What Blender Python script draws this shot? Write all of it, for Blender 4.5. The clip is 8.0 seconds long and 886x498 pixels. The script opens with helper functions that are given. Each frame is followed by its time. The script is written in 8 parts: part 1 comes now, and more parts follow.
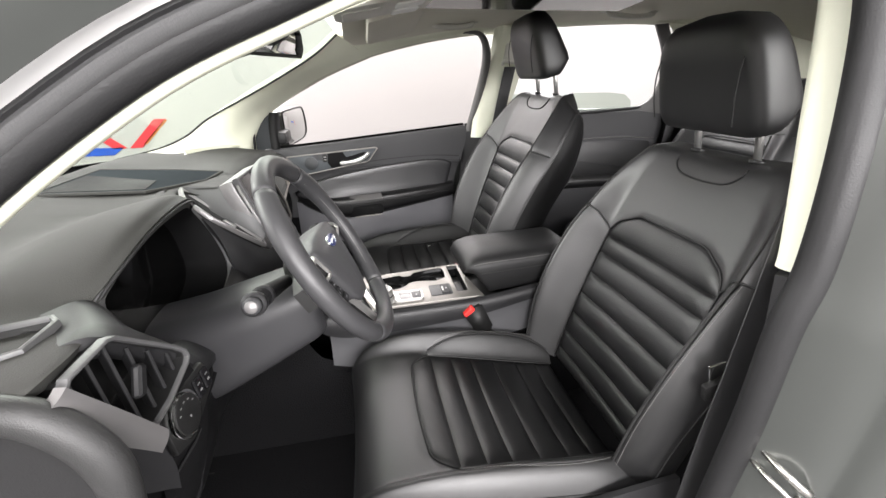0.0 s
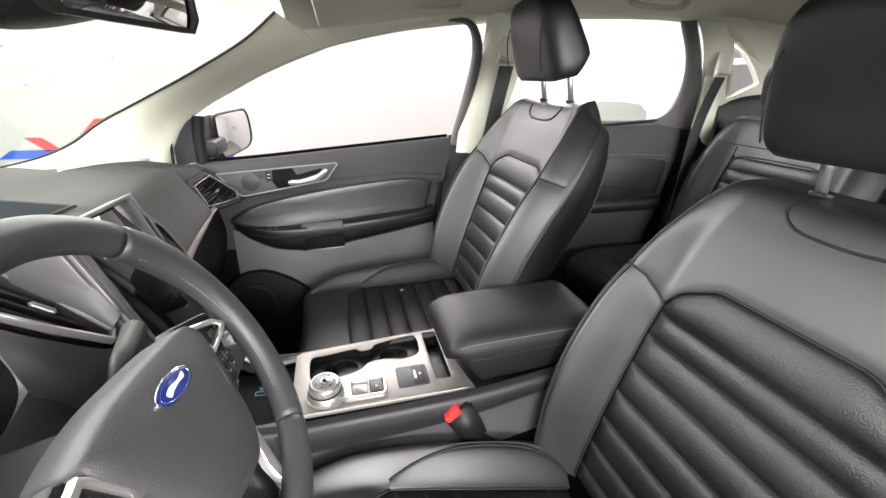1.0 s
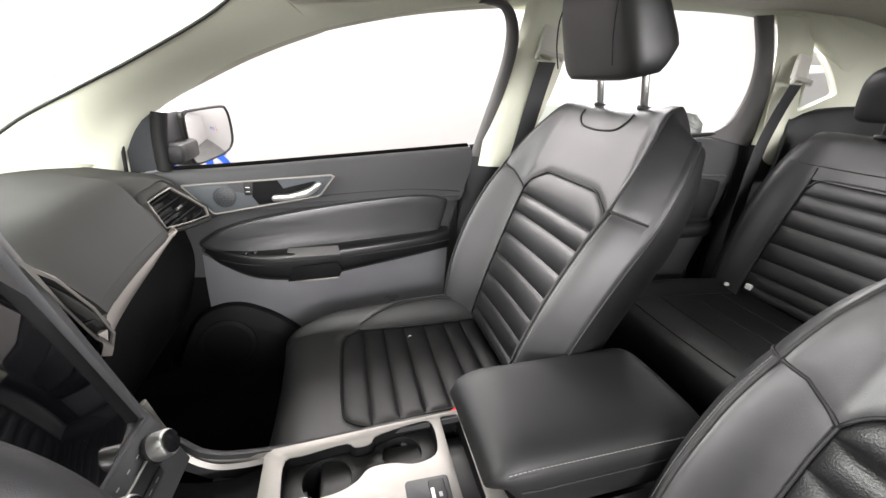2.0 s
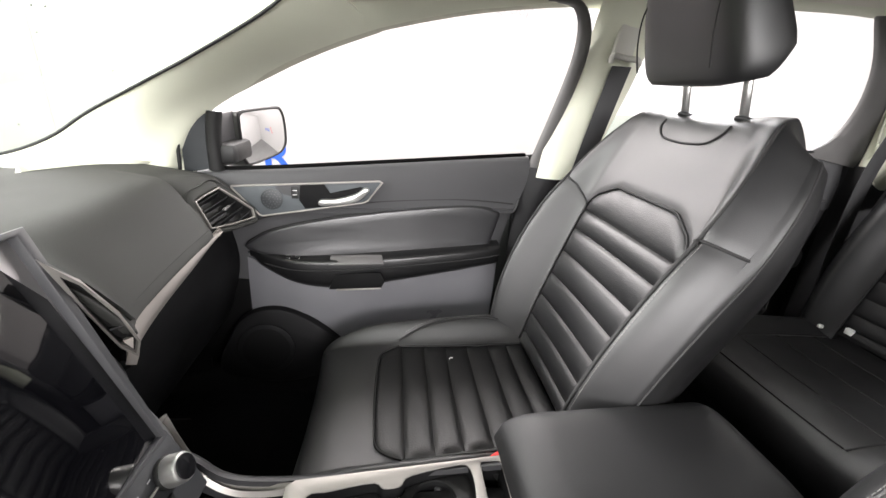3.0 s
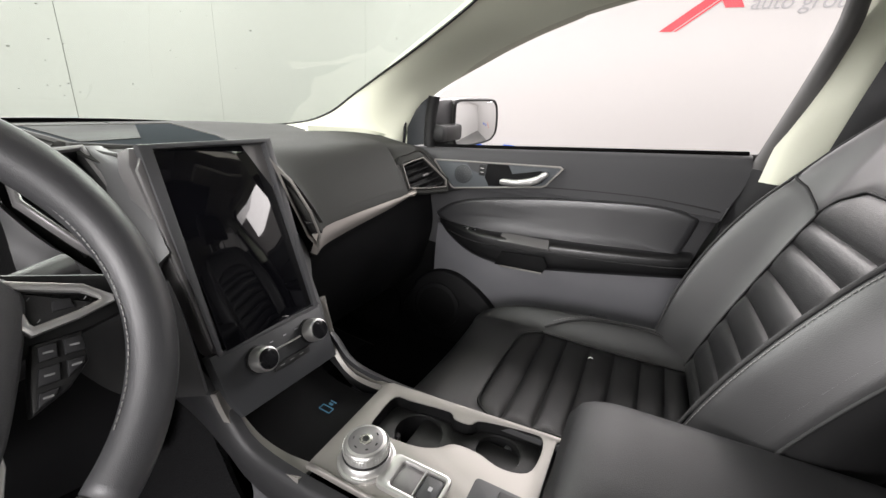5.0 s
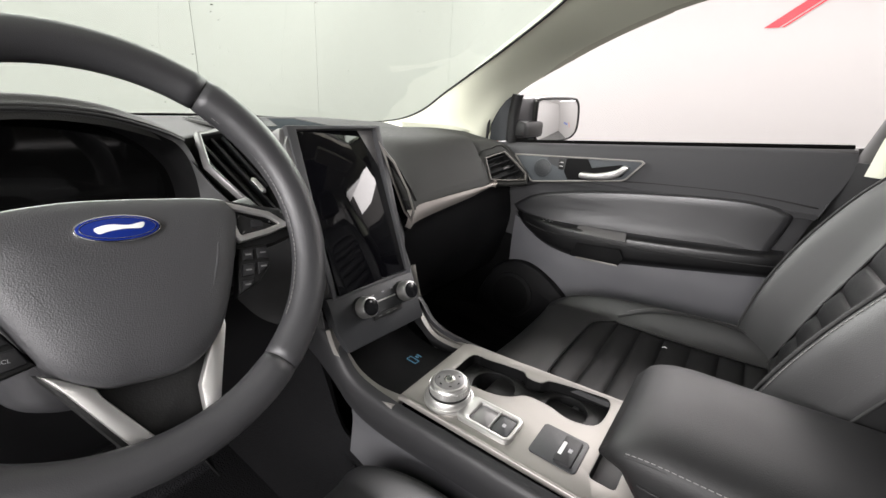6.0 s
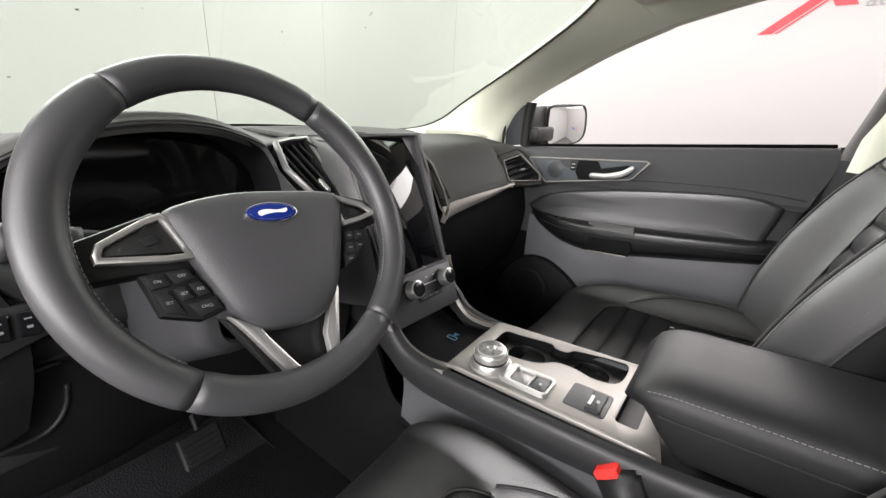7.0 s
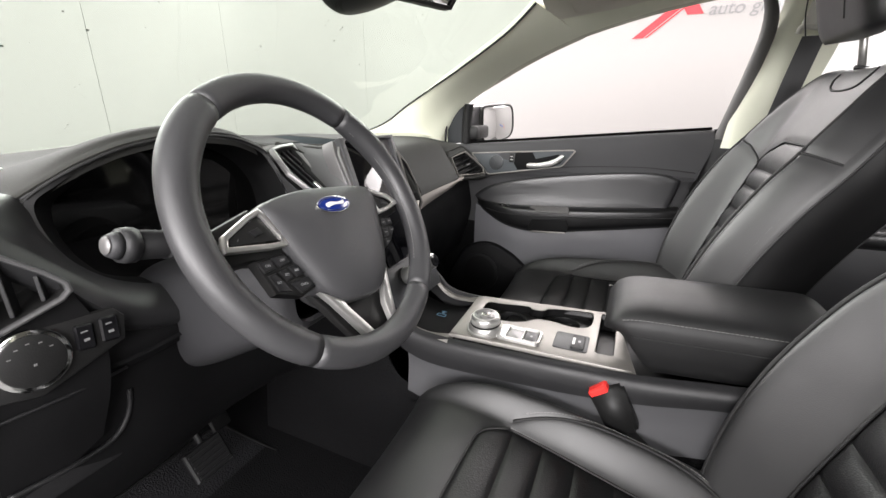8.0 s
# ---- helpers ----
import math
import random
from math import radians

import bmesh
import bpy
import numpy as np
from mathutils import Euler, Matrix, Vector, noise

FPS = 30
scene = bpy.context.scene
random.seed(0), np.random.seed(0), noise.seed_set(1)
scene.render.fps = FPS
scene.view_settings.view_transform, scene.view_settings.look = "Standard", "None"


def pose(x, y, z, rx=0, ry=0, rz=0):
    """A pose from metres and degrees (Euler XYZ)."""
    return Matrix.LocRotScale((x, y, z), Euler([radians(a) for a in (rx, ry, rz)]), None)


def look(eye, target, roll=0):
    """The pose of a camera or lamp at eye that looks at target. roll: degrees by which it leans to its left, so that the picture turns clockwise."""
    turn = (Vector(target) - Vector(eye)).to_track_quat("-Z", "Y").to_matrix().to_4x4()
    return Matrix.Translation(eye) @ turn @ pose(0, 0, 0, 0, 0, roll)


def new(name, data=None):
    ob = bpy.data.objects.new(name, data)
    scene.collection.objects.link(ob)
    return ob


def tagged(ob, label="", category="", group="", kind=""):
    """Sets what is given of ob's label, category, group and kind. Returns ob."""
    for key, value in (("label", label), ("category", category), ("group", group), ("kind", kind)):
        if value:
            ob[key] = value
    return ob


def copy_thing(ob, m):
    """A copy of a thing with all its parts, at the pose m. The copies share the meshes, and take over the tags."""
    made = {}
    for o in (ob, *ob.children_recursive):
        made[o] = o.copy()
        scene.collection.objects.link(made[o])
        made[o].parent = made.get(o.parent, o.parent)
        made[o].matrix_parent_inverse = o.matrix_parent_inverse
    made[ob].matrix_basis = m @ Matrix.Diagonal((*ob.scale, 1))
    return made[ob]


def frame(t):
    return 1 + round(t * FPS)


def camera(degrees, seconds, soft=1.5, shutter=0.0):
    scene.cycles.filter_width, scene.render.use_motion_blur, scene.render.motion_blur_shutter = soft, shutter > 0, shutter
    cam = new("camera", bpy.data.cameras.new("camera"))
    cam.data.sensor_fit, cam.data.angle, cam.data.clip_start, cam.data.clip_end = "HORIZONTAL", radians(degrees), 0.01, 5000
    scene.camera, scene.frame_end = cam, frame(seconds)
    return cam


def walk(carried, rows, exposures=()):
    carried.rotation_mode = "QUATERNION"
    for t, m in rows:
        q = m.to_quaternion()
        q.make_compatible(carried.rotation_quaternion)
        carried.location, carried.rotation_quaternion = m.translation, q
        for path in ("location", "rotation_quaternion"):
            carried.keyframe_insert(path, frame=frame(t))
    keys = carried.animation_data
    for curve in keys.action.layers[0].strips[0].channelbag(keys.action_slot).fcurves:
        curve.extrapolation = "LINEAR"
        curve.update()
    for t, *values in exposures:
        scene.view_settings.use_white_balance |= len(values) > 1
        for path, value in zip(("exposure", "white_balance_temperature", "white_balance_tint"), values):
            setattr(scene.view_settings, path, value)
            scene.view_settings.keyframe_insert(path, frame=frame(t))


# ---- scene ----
cam = camera(94.3, 8.0)
PATH = [
    (0, (0.032, -1.066, 1.352), (0.396, 0.742, 0.579), -0.9),
    (0.5, (0.079, -0.908, 1.343), (0.491, 0.892, 0.576), -0.1),
    (1, (0.125, -0.693, 1.332), (0.578, 1.105, 0.583), 0.8),
    (1.5, (0.147, -0.532, 1.329), (0.624, 1.263, 0.586), 1.8),
    (1.7, (0.139, -0.478, 1.322), (0.618, 1.318, 0.584), 2.2),
    (2.8, (0.133, -0.337, 1.297), (0.451, 1.508, 0.594), 3.4),
    (3, (0.142, -0.334, 1.3), (0.39, 1.522, 0.596), 3.6),
    (3.5, (0.166, -0.325, 1.292), (0.198, 1.55, 0.598), 4.0),
    (4, (0.211, -0.333, 1.277), (-0.039, 1.528, 0.59), 4.3),
    (4.5, (0.265, -0.346, 1.255), (-0.29, 1.448, 0.568), 4.2),
    (5, (0.317, -0.368, 1.225), (-0.498, 1.325, 0.542), 4.1),
    (6.3, (0.357, -0.497, 1.195), (-0.793, 0.999, 0.531), 3.2),
    (6.5, (0.361, -0.523, 1.195), (-0.799, 0.967, 0.536), 3.1),
    (7, (0.361, -0.594, 1.2), (-0.758, 0.933, 0.553), 2.7),
    (7.5, (0.347, -0.669, 1.202), (-0.643, 0.949, 0.57), 1.6),
    (8, (0.298, -0.761, 1.195), (-0.487, 0.97, 0.572), 0.2),
]
walk(cam, [(t, look(eye, target, roll)) for t, eye, target, roll in PATH],
     exposures=[(0, 0.62), (1.0, 0.85), (1.5, 0.90), (3, 1.08), (4.1, 1.02), (4.5, 0.42), (6.5, 0.46), (8, 0.48)])

# ---- world and lights: a white photo booth with long ceiling panels ----
world = bpy.data.worlds.new("booth_air")
scene.world = world
world.use_nodes = True
world.node_tree.nodes["Background"].inputs[0].default_value = (0.9, 0.95, 1.0, 1)
world.node_tree.nodes["Background"].inputs[1].default_value = 0.012


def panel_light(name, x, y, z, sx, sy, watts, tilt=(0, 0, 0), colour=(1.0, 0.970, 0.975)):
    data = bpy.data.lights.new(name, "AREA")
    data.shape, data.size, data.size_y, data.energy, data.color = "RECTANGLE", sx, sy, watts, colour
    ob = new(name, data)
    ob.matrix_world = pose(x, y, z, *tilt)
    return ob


# No lamp is in view: ceiling panels are assumed, wall lamps added as fill.
panel_light("booth_light", 0.4, 2.6, 2.95, 6.0, 0.8, 110, (-48, 0, 0))
panel_light("added_fill_light", 0.0, 3.44, 2.62, 6.0, 0.7, 190, (-84, 0, 0))
panel_light("booth_light", 0.2, -2.4, 3.0, 4.0, 1.0, 80, (40, 0, 0))
panel_light("booth_light", -2.4, 0.0, 2.95, 0.9, 4.6, 60, (0, -45, 0))
panel_light("added_fill_light", -3.50, -0.2, 2.55, 0.7, 4.6, 230, (0, -80, 0))
panel_light("booth_light", 3.2, 0.0, 3.0, 0.7, 3.6, 130, (0, 45, 0))
panel_light("added_fill_light", 1.0, -3.86, 2.0, 4.4, 0.9, 272, (88, 0, 0))

# ---- materials ----
def material(name, colour, rough=0.5, metal=0.0, grain=0.0, grain_size=600.0, blotch=0.0, blotch_size=6.0, rough_var=0.08,
             coat=0.0, kind="noise", dist=0.002, spec=0.5, sheen=0.0):
    """A procedural surface: base colour with stains at blotch_size, roughness that wanders, and a fine relief at grain_size (per metre)."""
    m = bpy.data.materials.new(name)
    m.use_nodes = True
    nt = m.node_tree
    b = nt.nodes["Principled BSDF"]
    b.inputs["Roughness"].default_value, b.inputs["Metallic"].default_value = rough, metal
    b.inputs["Base Color"].default_value = (*colour, 1)
    b.inputs["Coat Weight"].default_value, b.inputs["Specular IOR Level"].default_value = coat, spec
    b.inputs["Coat Roughness"].default_value = 0.08
    b.inputs["Sheen Weight"].default_value = sheen
    co = nt.nodes.new("ShaderNodeTexCoord")
    big = nt.nodes.new("ShaderNodeTexNoise")
    big.inputs["Scale"].default_value, big.inputs["Detail"].default_value = blotch_size, 5
    nt.links.new(co.outputs["Object"], big.inputs["Vector"])
    r = nt.nodes.new("ShaderNodeMapRange")
    r.inputs["From Min"].default_value, r.inputs["From Max"].default_value = 0.3, 0.7
    r.inputs["To Min"].default_value, r.inputs["To Max"].default_value = max(rough - rough_var, 0.02), min(rough + rough_var, 1)
    nt.links.new(big.outputs["Fac"], r.inputs["Value"])
    nt.links.new(r.outputs["Result"], b.inputs["Roughness"])
    if blotch:
        mix = nt.nodes.new("ShaderNodeMix")
        mix.data_type = "RGBA"
        mix.inputs["A"].default_value = (*[c * (1 - blotch) for c in colour], 1)
        mix.inputs["B"].default_value = (*[min(c * (1 + blotch), 1) for c in colour], 1)
        nt.links.new(big.outputs["Fac"], mix.inputs["Factor"])
        nt.links.new(mix.outputs["Result"], b.inputs["Base Color"])
    if grain:
        fine = nt.nodes.new("ShaderNodeTexVoronoi" if kind == "voronoi" else "ShaderNodeTexNoise")
        fine.inputs["Scale"].default_value = grain_size
        nt.links.new(co.outputs["Object"], fine.inputs["Vector"])
        bump = nt.nodes.new("ShaderNodeBump")
        bump.inputs["Strength"].default_value, bump.inputs["Distance"].default_value = grain, dist
        nt.links.new(fine.outputs[0], bump.inputs["Height"])
        nt.links.new(bump.outputs["Normal"], b.inputs["Normal"])
    return m


def glass(name, tint, gloss=1.0, spots=False):
    """A thin pane: clear with a slight tint, mirror gloss by Fresnel; spots: dried drops and dust on it."""
    m = bpy.data.materials.new(name)
    m.use_nodes = True
    nt = m.node_tree
    nt.nodes.clear()
    out = nt.nodes.new("ShaderNodeOutputMaterial")
    clear = nt.nodes.new("ShaderNodeBsdfTransparent")
    clear.inputs["Color"].default_value = (*tint, 1)
    gl = nt.nodes.new("ShaderNodeBsdfGlossy")
    gl.inputs["Roughness"].default_value = 0.01
    fr = nt.nodes.new("ShaderNodeFresnel")
    fr.inputs["IOR"].default_value = 1.45
    amount = nt.nodes.new("ShaderNodeMath")
    amount.operation = "MULTIPLY"
    amount.inputs[1].default_value = gloss
    mix = nt.nodes.new("ShaderNodeMixShader")
    nt.links.new(fr.outputs[0], amount.inputs[0])
    nt.links.new(amount.outputs[0], mix.inputs[0])
    nt.links.new(clear.outputs[0], mix.inputs[1])
    nt.links.new(gl.outputs[0], mix.inputs[2])
    nt.links.new(mix.outputs[0], out.inputs["Surface"])
    return m


LEATHER = material("black_leather", (0.0075, 0.0076, 0.0079), 0.47, rough_var=0.04, grain=0.20, grain_size=900, blotch=0.25, blotch_size=9, kind="voronoi", dist=0.0006, spec=0.9)
PERFORATED = material("perforated_black_leather", (0.0055, 0.0056, 0.0058), 0.42, grain=0.35, grain_size=420, blotch=0.2, kind="voronoi", dist=0.0008, spec=0.55)
WHEEL_LEATHER = material("steering_leather", (0.038, 0.038, 0.040), 0.42, grain=0.25, grain_size=1300, blotch=0.2, kind="voronoi", dist=0.0004)
THREAD = material("grey_thread", (0.16, 0.157, 0.152), 0.7)
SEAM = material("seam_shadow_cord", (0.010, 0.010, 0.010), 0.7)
SOFT = material("soft_dash_skin", (0.044, 0.0442, 0.0415), 0.75, spec=0.14, grain=0.35, grain_size=700, blotch=0.15, blotch_size=4, dist=0.001, kind="voronoi")
DOOR_SOFT = material("door_upper_skin", (0.056, 0.056, 0.058), 0.62, spec=0.28, grain=0.3, grain_size=700, blotch=0.15, blotch_size=4, dist=0.0008, kind="voronoi")
HARD = material("hard_dark_plastic", (0.016, 0.016, 0.017), 0.46, grain=0.25, grain_size=900, blotch=0.15, dist=0.0006, spec=0.35)
LOWER = material("lower_grey_plastic", (0.050, 0.050, 0.053), 0.40, grain=0.25, grain_size=800, blotch=0.12, dist=0.0006)
# one door leather as two: insert paler as lit, armrest darker as shaded
INSERT_SKIN = material("lit_insert_leather", (0.024, 0.024, 0.0255), 0.37, rough_var=0.02, grain=0.20, grain_size=900, blotch=0.2, blotch_size=9, kind="voronoi", dist=0.0005, spec=0.9)
ARMSKIN = material("shaded_armrest_skin", (0.006, 0.006, 0.0063), 0.36, rough_var=0.03, grain=0.2, grain_size=900, blotch=0.2, kind="voronoi", dist=0.0005, spec=0.7)
DOORLOW = material("grey_door_lower", (0.135, 0.135, 0.144), 0.34, grain=0.25, grain_size=800, blotch=0.12, dist=0.0006)
BLACK = material("black_plastic", (0.010, 0.010, 0.010), 0.48, grain=0.1, blotch=0.1, spec=0.35)
# pocket lining; also serves as painted shade in the footwell and flat hollows
PIT = material("black_pocket_and_shade", (0.004, 0.004, 0.0042), 0.7, grain=0.2, blotch=0.2, spec=0.12)
LIDSKIN = material("armrest_lid_leather", (0.008, 0.0081, 0.0084), 0.55, grain=0.22, grain_size=900, blotch=0.25, blotch_size=9, kind="voronoi", dist=0.0006, spec=0.45, rough_var=0.04)
PANEL = material("control_panel_plastic", (0.024, 0.025, 0.027), 0.42, grain=0.15, grain_size=900, blotch=0.12)
PIANO = material("gloss_black", (0.006, 0.006, 0.007), 0.12, rough_var=0.03, blotch=0.1)
SCREEN = material("dark_screen_glass", (0.003, 0.003, 0.004), 0.04, rough_var=0.02, blotch=0.1, spec=0.45)
CLUSTER = material("cluster_lens", (0.003, 0.003, 0.003), 0.06, rough_var=0.02, blotch=0.1, spec=0.35)
SATIN = material("satin_champagne_trim", (0.265, 0.252, 0.235), 0.48, metal=0.75, grain=0.06, grain_size=1500, blotch=0.06, dist=0.0003)
STRIP = material("satin_dash_strip", (0.36, 0.33, 0.305), 0.42, metal=0.6, grain=0.05, grain_size=1500, blotch=0.06, dist=0.0003)
SILVER = material("satin_silver", (0.56, 0.555, 0.54), 0.36, metal=0.9, blotch=0.05, rough_var=0.05)
GREYTRIM = material("grey_metal_paint", (0.17, 0.165, 0.165), 0.35, metal=0.45, blotch=0.06, rough_var=0.05)
SPOKE = material("satin_spoke_silver", (0.72, 0.71, 0.69), 0.30, metal=0.85, blotch=0.05, rough_var=0.05)
BEZEL = material("cluster_bezel_plastic", (0.075, 0.075, 0.076), 0.40, grain=0.1, blotch=0.08)
COVER = material("airbag_cover_skin", (0.047, 0.047, 0.0495), 0.48, grain=0.35, grain_size=1000, blotch=0.12, dist=0.0006, kind="voronoi")
POSTGREY = material("post_trim_grey", (0.024, 0.024, 0.024), 0.5, grain=0.2, grain_size=700, blotch=0.12)
BLUEPLATE = material("bluish_grille", (0.060, 0.068, 0.074), 0.55, grain=0.5, grain_size=900, blotch=0.1)
SAIL = material("sail_panel_plastic", (0.022, 0.025, 0.027), 0.42, grain=0.2, grain_size=700, blotch=0.1)
DIMMARK = material("dim_symbol_print", (0.15, 0.15, 0.15), 0.6)
FRAMEGREY = material("door_frame_grey", (0.095, 0.092, 0.090), 0.5, grain=0.2, grain_size=700, blotch=0.12)
HIGHLIGHT = material("highlight_strip_metal", (0.72, 0.72, 0.72), 0.28, metal=0.9, blotch=0.05)
CONSOLE_LOW = material("console_lower_plastic", (0.068, 0.068, 0.072), 0.42, grain=0.25, grain_size=800, blotch=0.12, dist=0.0006)
# HARD again but darker: the shade under the dash is in its colour
KNEE = material("darkened_hard_plastic", (0.007, 0.007, 0.0075), 0.55, grain=0.25, grain_size=900, blotch=0.15, dist=0.0006, spec=0.15)
SHROUD = material("column_shroud_plastic", (0.030, 0.030, 0.032), 0.45, grain=0.25, grain_size=800, blotch=0.12, dist=0.0006, spec=0.35)
SEATSIDE = material("seat_side_vinyl", (0.008, 0.008, 0.0083), 0.58, grain=0.2, grain_size=900, blotch=0.2, kind="voronoi", dist=0.0005, spec=0.4)
REARSKIN = material("rear_seat_leather", (0.012, 0.0121, 0.0125), 0.46, grain=0.2, grain_size=900, blotch=0.25, blotch_size=9, kind="voronoi", dist=0.0006, spec=0.4)
CHROME = material("chrome", (0.80, 0.80, 0.79), 0.10, metal=1.0, rough_var=0.04, blotch=0.03)
STEEL = material("bare_steel", (0.55, 0.54, 0.51), 0.28, metal=1.0, blotch=0.1)
CLOTH = material("headliner_cloth", (0.66, 0.635, 0.555), 0.9, grain=0.4, grain_size=500, blotch=0.05, dist=0.001)
GRILLE = material("speaker_grille_mesh", (0.034, 0.039, 0.042), 0.95, grain=0.6, grain_size=900, blotch=0.1, spec=0.0)
FELT = material("black_window_felt", (0.006, 0.006, 0.006), 1.0, grain=0.3, blotch=0.1, spec=0.0)
PILLAR = material("pillar_trim", (0.68, 0.69, 0.565), 0.7, grain=0.25, grain_size=500, blotch=0.04, dist=0.0008)
LIGHTPLASTIC = material("light_grey_plastic", (0.56, 0.55, 0.50), 0.5, grain=0.1, blotch=0.04)
CARPET = material("black_carpet", (0.006, 0.006, 0.0065), 0.95, grain=1.0, grain_size=350, blotch=0.35, blotch_size=14, dist=0.004, spec=0.1)
MATCARPET = material("charcoal_floor_mat", (0.016, 0.016, 0.0175), 0.95, grain=1.0, grain_size=280, blotch=0.25, blotch_size=20, dist=0.004, spec=0.1)
RUBBER = material("black_rubber", (0.014, 0.014, 0.0145), 0.50, grain=0.15, grain_size=400, blotch=0.2, spec=0.35)
PAINT = material("grey_green_metallic_paint", (0.060, 0.064, 0.060), 0.33, metal=0.35, coat=0.5, blotch=0.06, blotch_size=3)
WEBBING = material("seat_belt_webbing", (0.035, 0.035, 0.036), 0.6, grain=0.6, grain_size=500, blotch=0.1, dist=0.0008)
RED = material("red_release_button", (0.75, 0.035, 0.03), 0.35, blotch=0.05)
WHITEMARK = material("pale_symbol_print", (0.62, 0.62, 0.60), 0.6)
CYANMARK = material("blue_symbol_print", (0.030, 0.095, 0.15), 0.5)
BADGE = material("blue_enamel", (0.010, 0.026, 0.19), 0.18, coat=0.6, rough_var=0.04, blotch=0.1)
YELLOW = material("yellow_label", (0.80, 0.66, 0.03), 0.5, blotch=0.05)
PAPER = material("white_label", (0.80, 0.80, 0.78), 0.5, blotch=0.03)
WALL = material("white_booth_paint", (0.46, 0.450, 0.443), 0.75, grain=0.05, grain_size=60, blotch=0.03, blotch_size=1.2)
FLOORPAINT = material("grey_booth_floor", (0.14, 0.14, 0.138), 0.45, grain=0.1, grain_size=90, blotch=0.12, blotch_size=2)
SIGNRED = material("sign_red", (0.66, 0.030, 0.045), 0.45, blotch=0.05)
SIGNGREY = material("sign_grey", (0.30, 0.30, 0.31), 0.5, blotch=0.05)
SIGNBLUE = material("sign_blue", (0.012, 0.085, 0.52), 0.4, blotch=0.05)
ORANGE = material("sign_orange", (0.70, 0.22, 0.04), 0.45, blotch=0.05)
DIRT = material("dried_water_spots", (0.10, 0.105, 0.09), 0.8)
MIRROR = material("mirror_silver", (0.86, 0.87, 0.87), 0.02, metal=1.0, rough_var=0.01, blotch=0.01)
WINDOW = glass("window_glass", (0.74, 0.720, 0.712), 0.3)
SHIELD = glass("windscreen_glass", (0.76, 0.80, 0.755), 0.06)
LOWGLASS = glass("wound_down_glass", (0.62, 0.68, 0.62), 0.8)
TINT = glass("rear_privacy_glass", (0.90, 0.93, 0.90), 0.6)


# ---- mesh helpers ----
def thing(name, loc, label, category, group="", kind=""):
    ob = new(name)
    ob.location = loc
    ob.empty_display_size = 0.05
    return tagged(ob, label, category, group, kind)


def origin_of(ob):
    """The inverse of where a thing or part stands, so that its children's meshes can be written in the place's own metres."""
    m = Matrix.Identity(4)
    while ob is not None:
        m = Matrix.Translation(ob.location) @ m if ob.parent is None else m
        ob = ob.parent
    return m.inverted()


def link(name, me, mat, parent=None, label="", smooth=True):
    me.materials.append(mat)
    if smooth:
        me.shade_smooth()
    ob = new(name, me)
    if parent is not None:
        ob.parent = parent
        ob.matrix_parent_inverse = origin_of(parent) if parent.parent is None and parent.type == "EMPTY" else Matrix.Identity(4)
    return tagged(ob, label)


def solid(name, verts, faces, mat, parent=None, label="", smooth=True):
    me = bpy.data.meshes.new(name)
    me.from_pydata([tuple(map(float, v)) for v in verts], [], faces)
    me.update()
    return link(name, me, mat, parent, label, smooth)


def part(name, bm, mat, parent=None, label="", smooth=False):
    bmesh.ops.recalc_face_normals(bm, faces=bm.faces)
    me = bpy.data.meshes.new(name)
    bm.to_mesh(me)
    bm.free()
    return link(name, me, mat, parent, label, smooth)


def spline(pts, n, closed=False):
    """Catmull-Rom through pts, n samples."""
    p = np.asarray(pts, float)
    if closed:
        p = np.vstack([p[-1], p, p[0], p[1]])
        t = np.linspace(0, len(pts), n, endpoint=False)
    else:
        p = np.vstack([2 * p[0] - p[1], p, 2 * p[-1] - p[-2]])
        t = np.linspace(0, len(pts) - 1, n)
    i = np.minimum(t.astype(int), len(p) - 4)
    f = (t - i)[:, None]
    a, b, c, d = p[i], p[i + 1], p[i + 2], p[i + 3]
    return 0.5 * (2 * b + (c - a) * f + (2 * a - 5 * b + 4 * c - d) * f ** 2 + (3 * b - a - 3 * c + d) * f ** 3)


def patch(rows, nu, nv):
    """A smooth sheet through rows of control points: an array nu x nv x 3."""
    rows = np.asarray(rows, float)
    across = np.stack([spline(r, nv) for r in rows])
    return np.stack([spline(across[:, j], nu) for j in range(nv)], axis=1)


def sheet_normals(g):
    du = np.gradient(g, axis=0)
    dv = np.gradient(g, axis=1)
    n = np.cross(du, dv)
    return n / np.maximum(np.linalg.norm(n, axis=2, keepdims=True), 1e-9)


def quads(a, b, offset=0, flip=False):
    f = []
    for i in range(a - 1):
        for j in range(b - 1):
            q = (offset + i * b + j, offset + i * b + j + 1, offset + (i + 1) * b + j + 1, offset + (i + 1) * b + j)
            f.append(q[::-1] if flip else q)
    return f


def slab(name, g, t, mat, parent=None, label="", smooth=True):
    """A sheet with the thickness t (to the back of its normals), closed round its rim."""
    a, b = g.shape[:2]
    back = g - t * sheet_normals(g)
    verts = np.vstack([g.reshape(-1, 3), back.reshape(-1, 3)])
    n = a * b
    f = quads(a, b) + quads(a, b, n, True)
    ring = [j for j in range(b)] + [i * b + b - 1 for i in range(1, a)] + [(a - 1) * b + j for j in range(b - 2, -1, -1)] + [i * b for i in range(a - 2, 0, -1)]
    for k, i in enumerate(ring):
        j = ring[(k + 1) % len(ring)]
        f.append((j, i, i + n, j + n))
    ob = solid(name, verts, f, mat, parent, label, smooth)
    if smooth:
        ob.data.set_sharp_from_angle(angle=radians(50))
    return ob


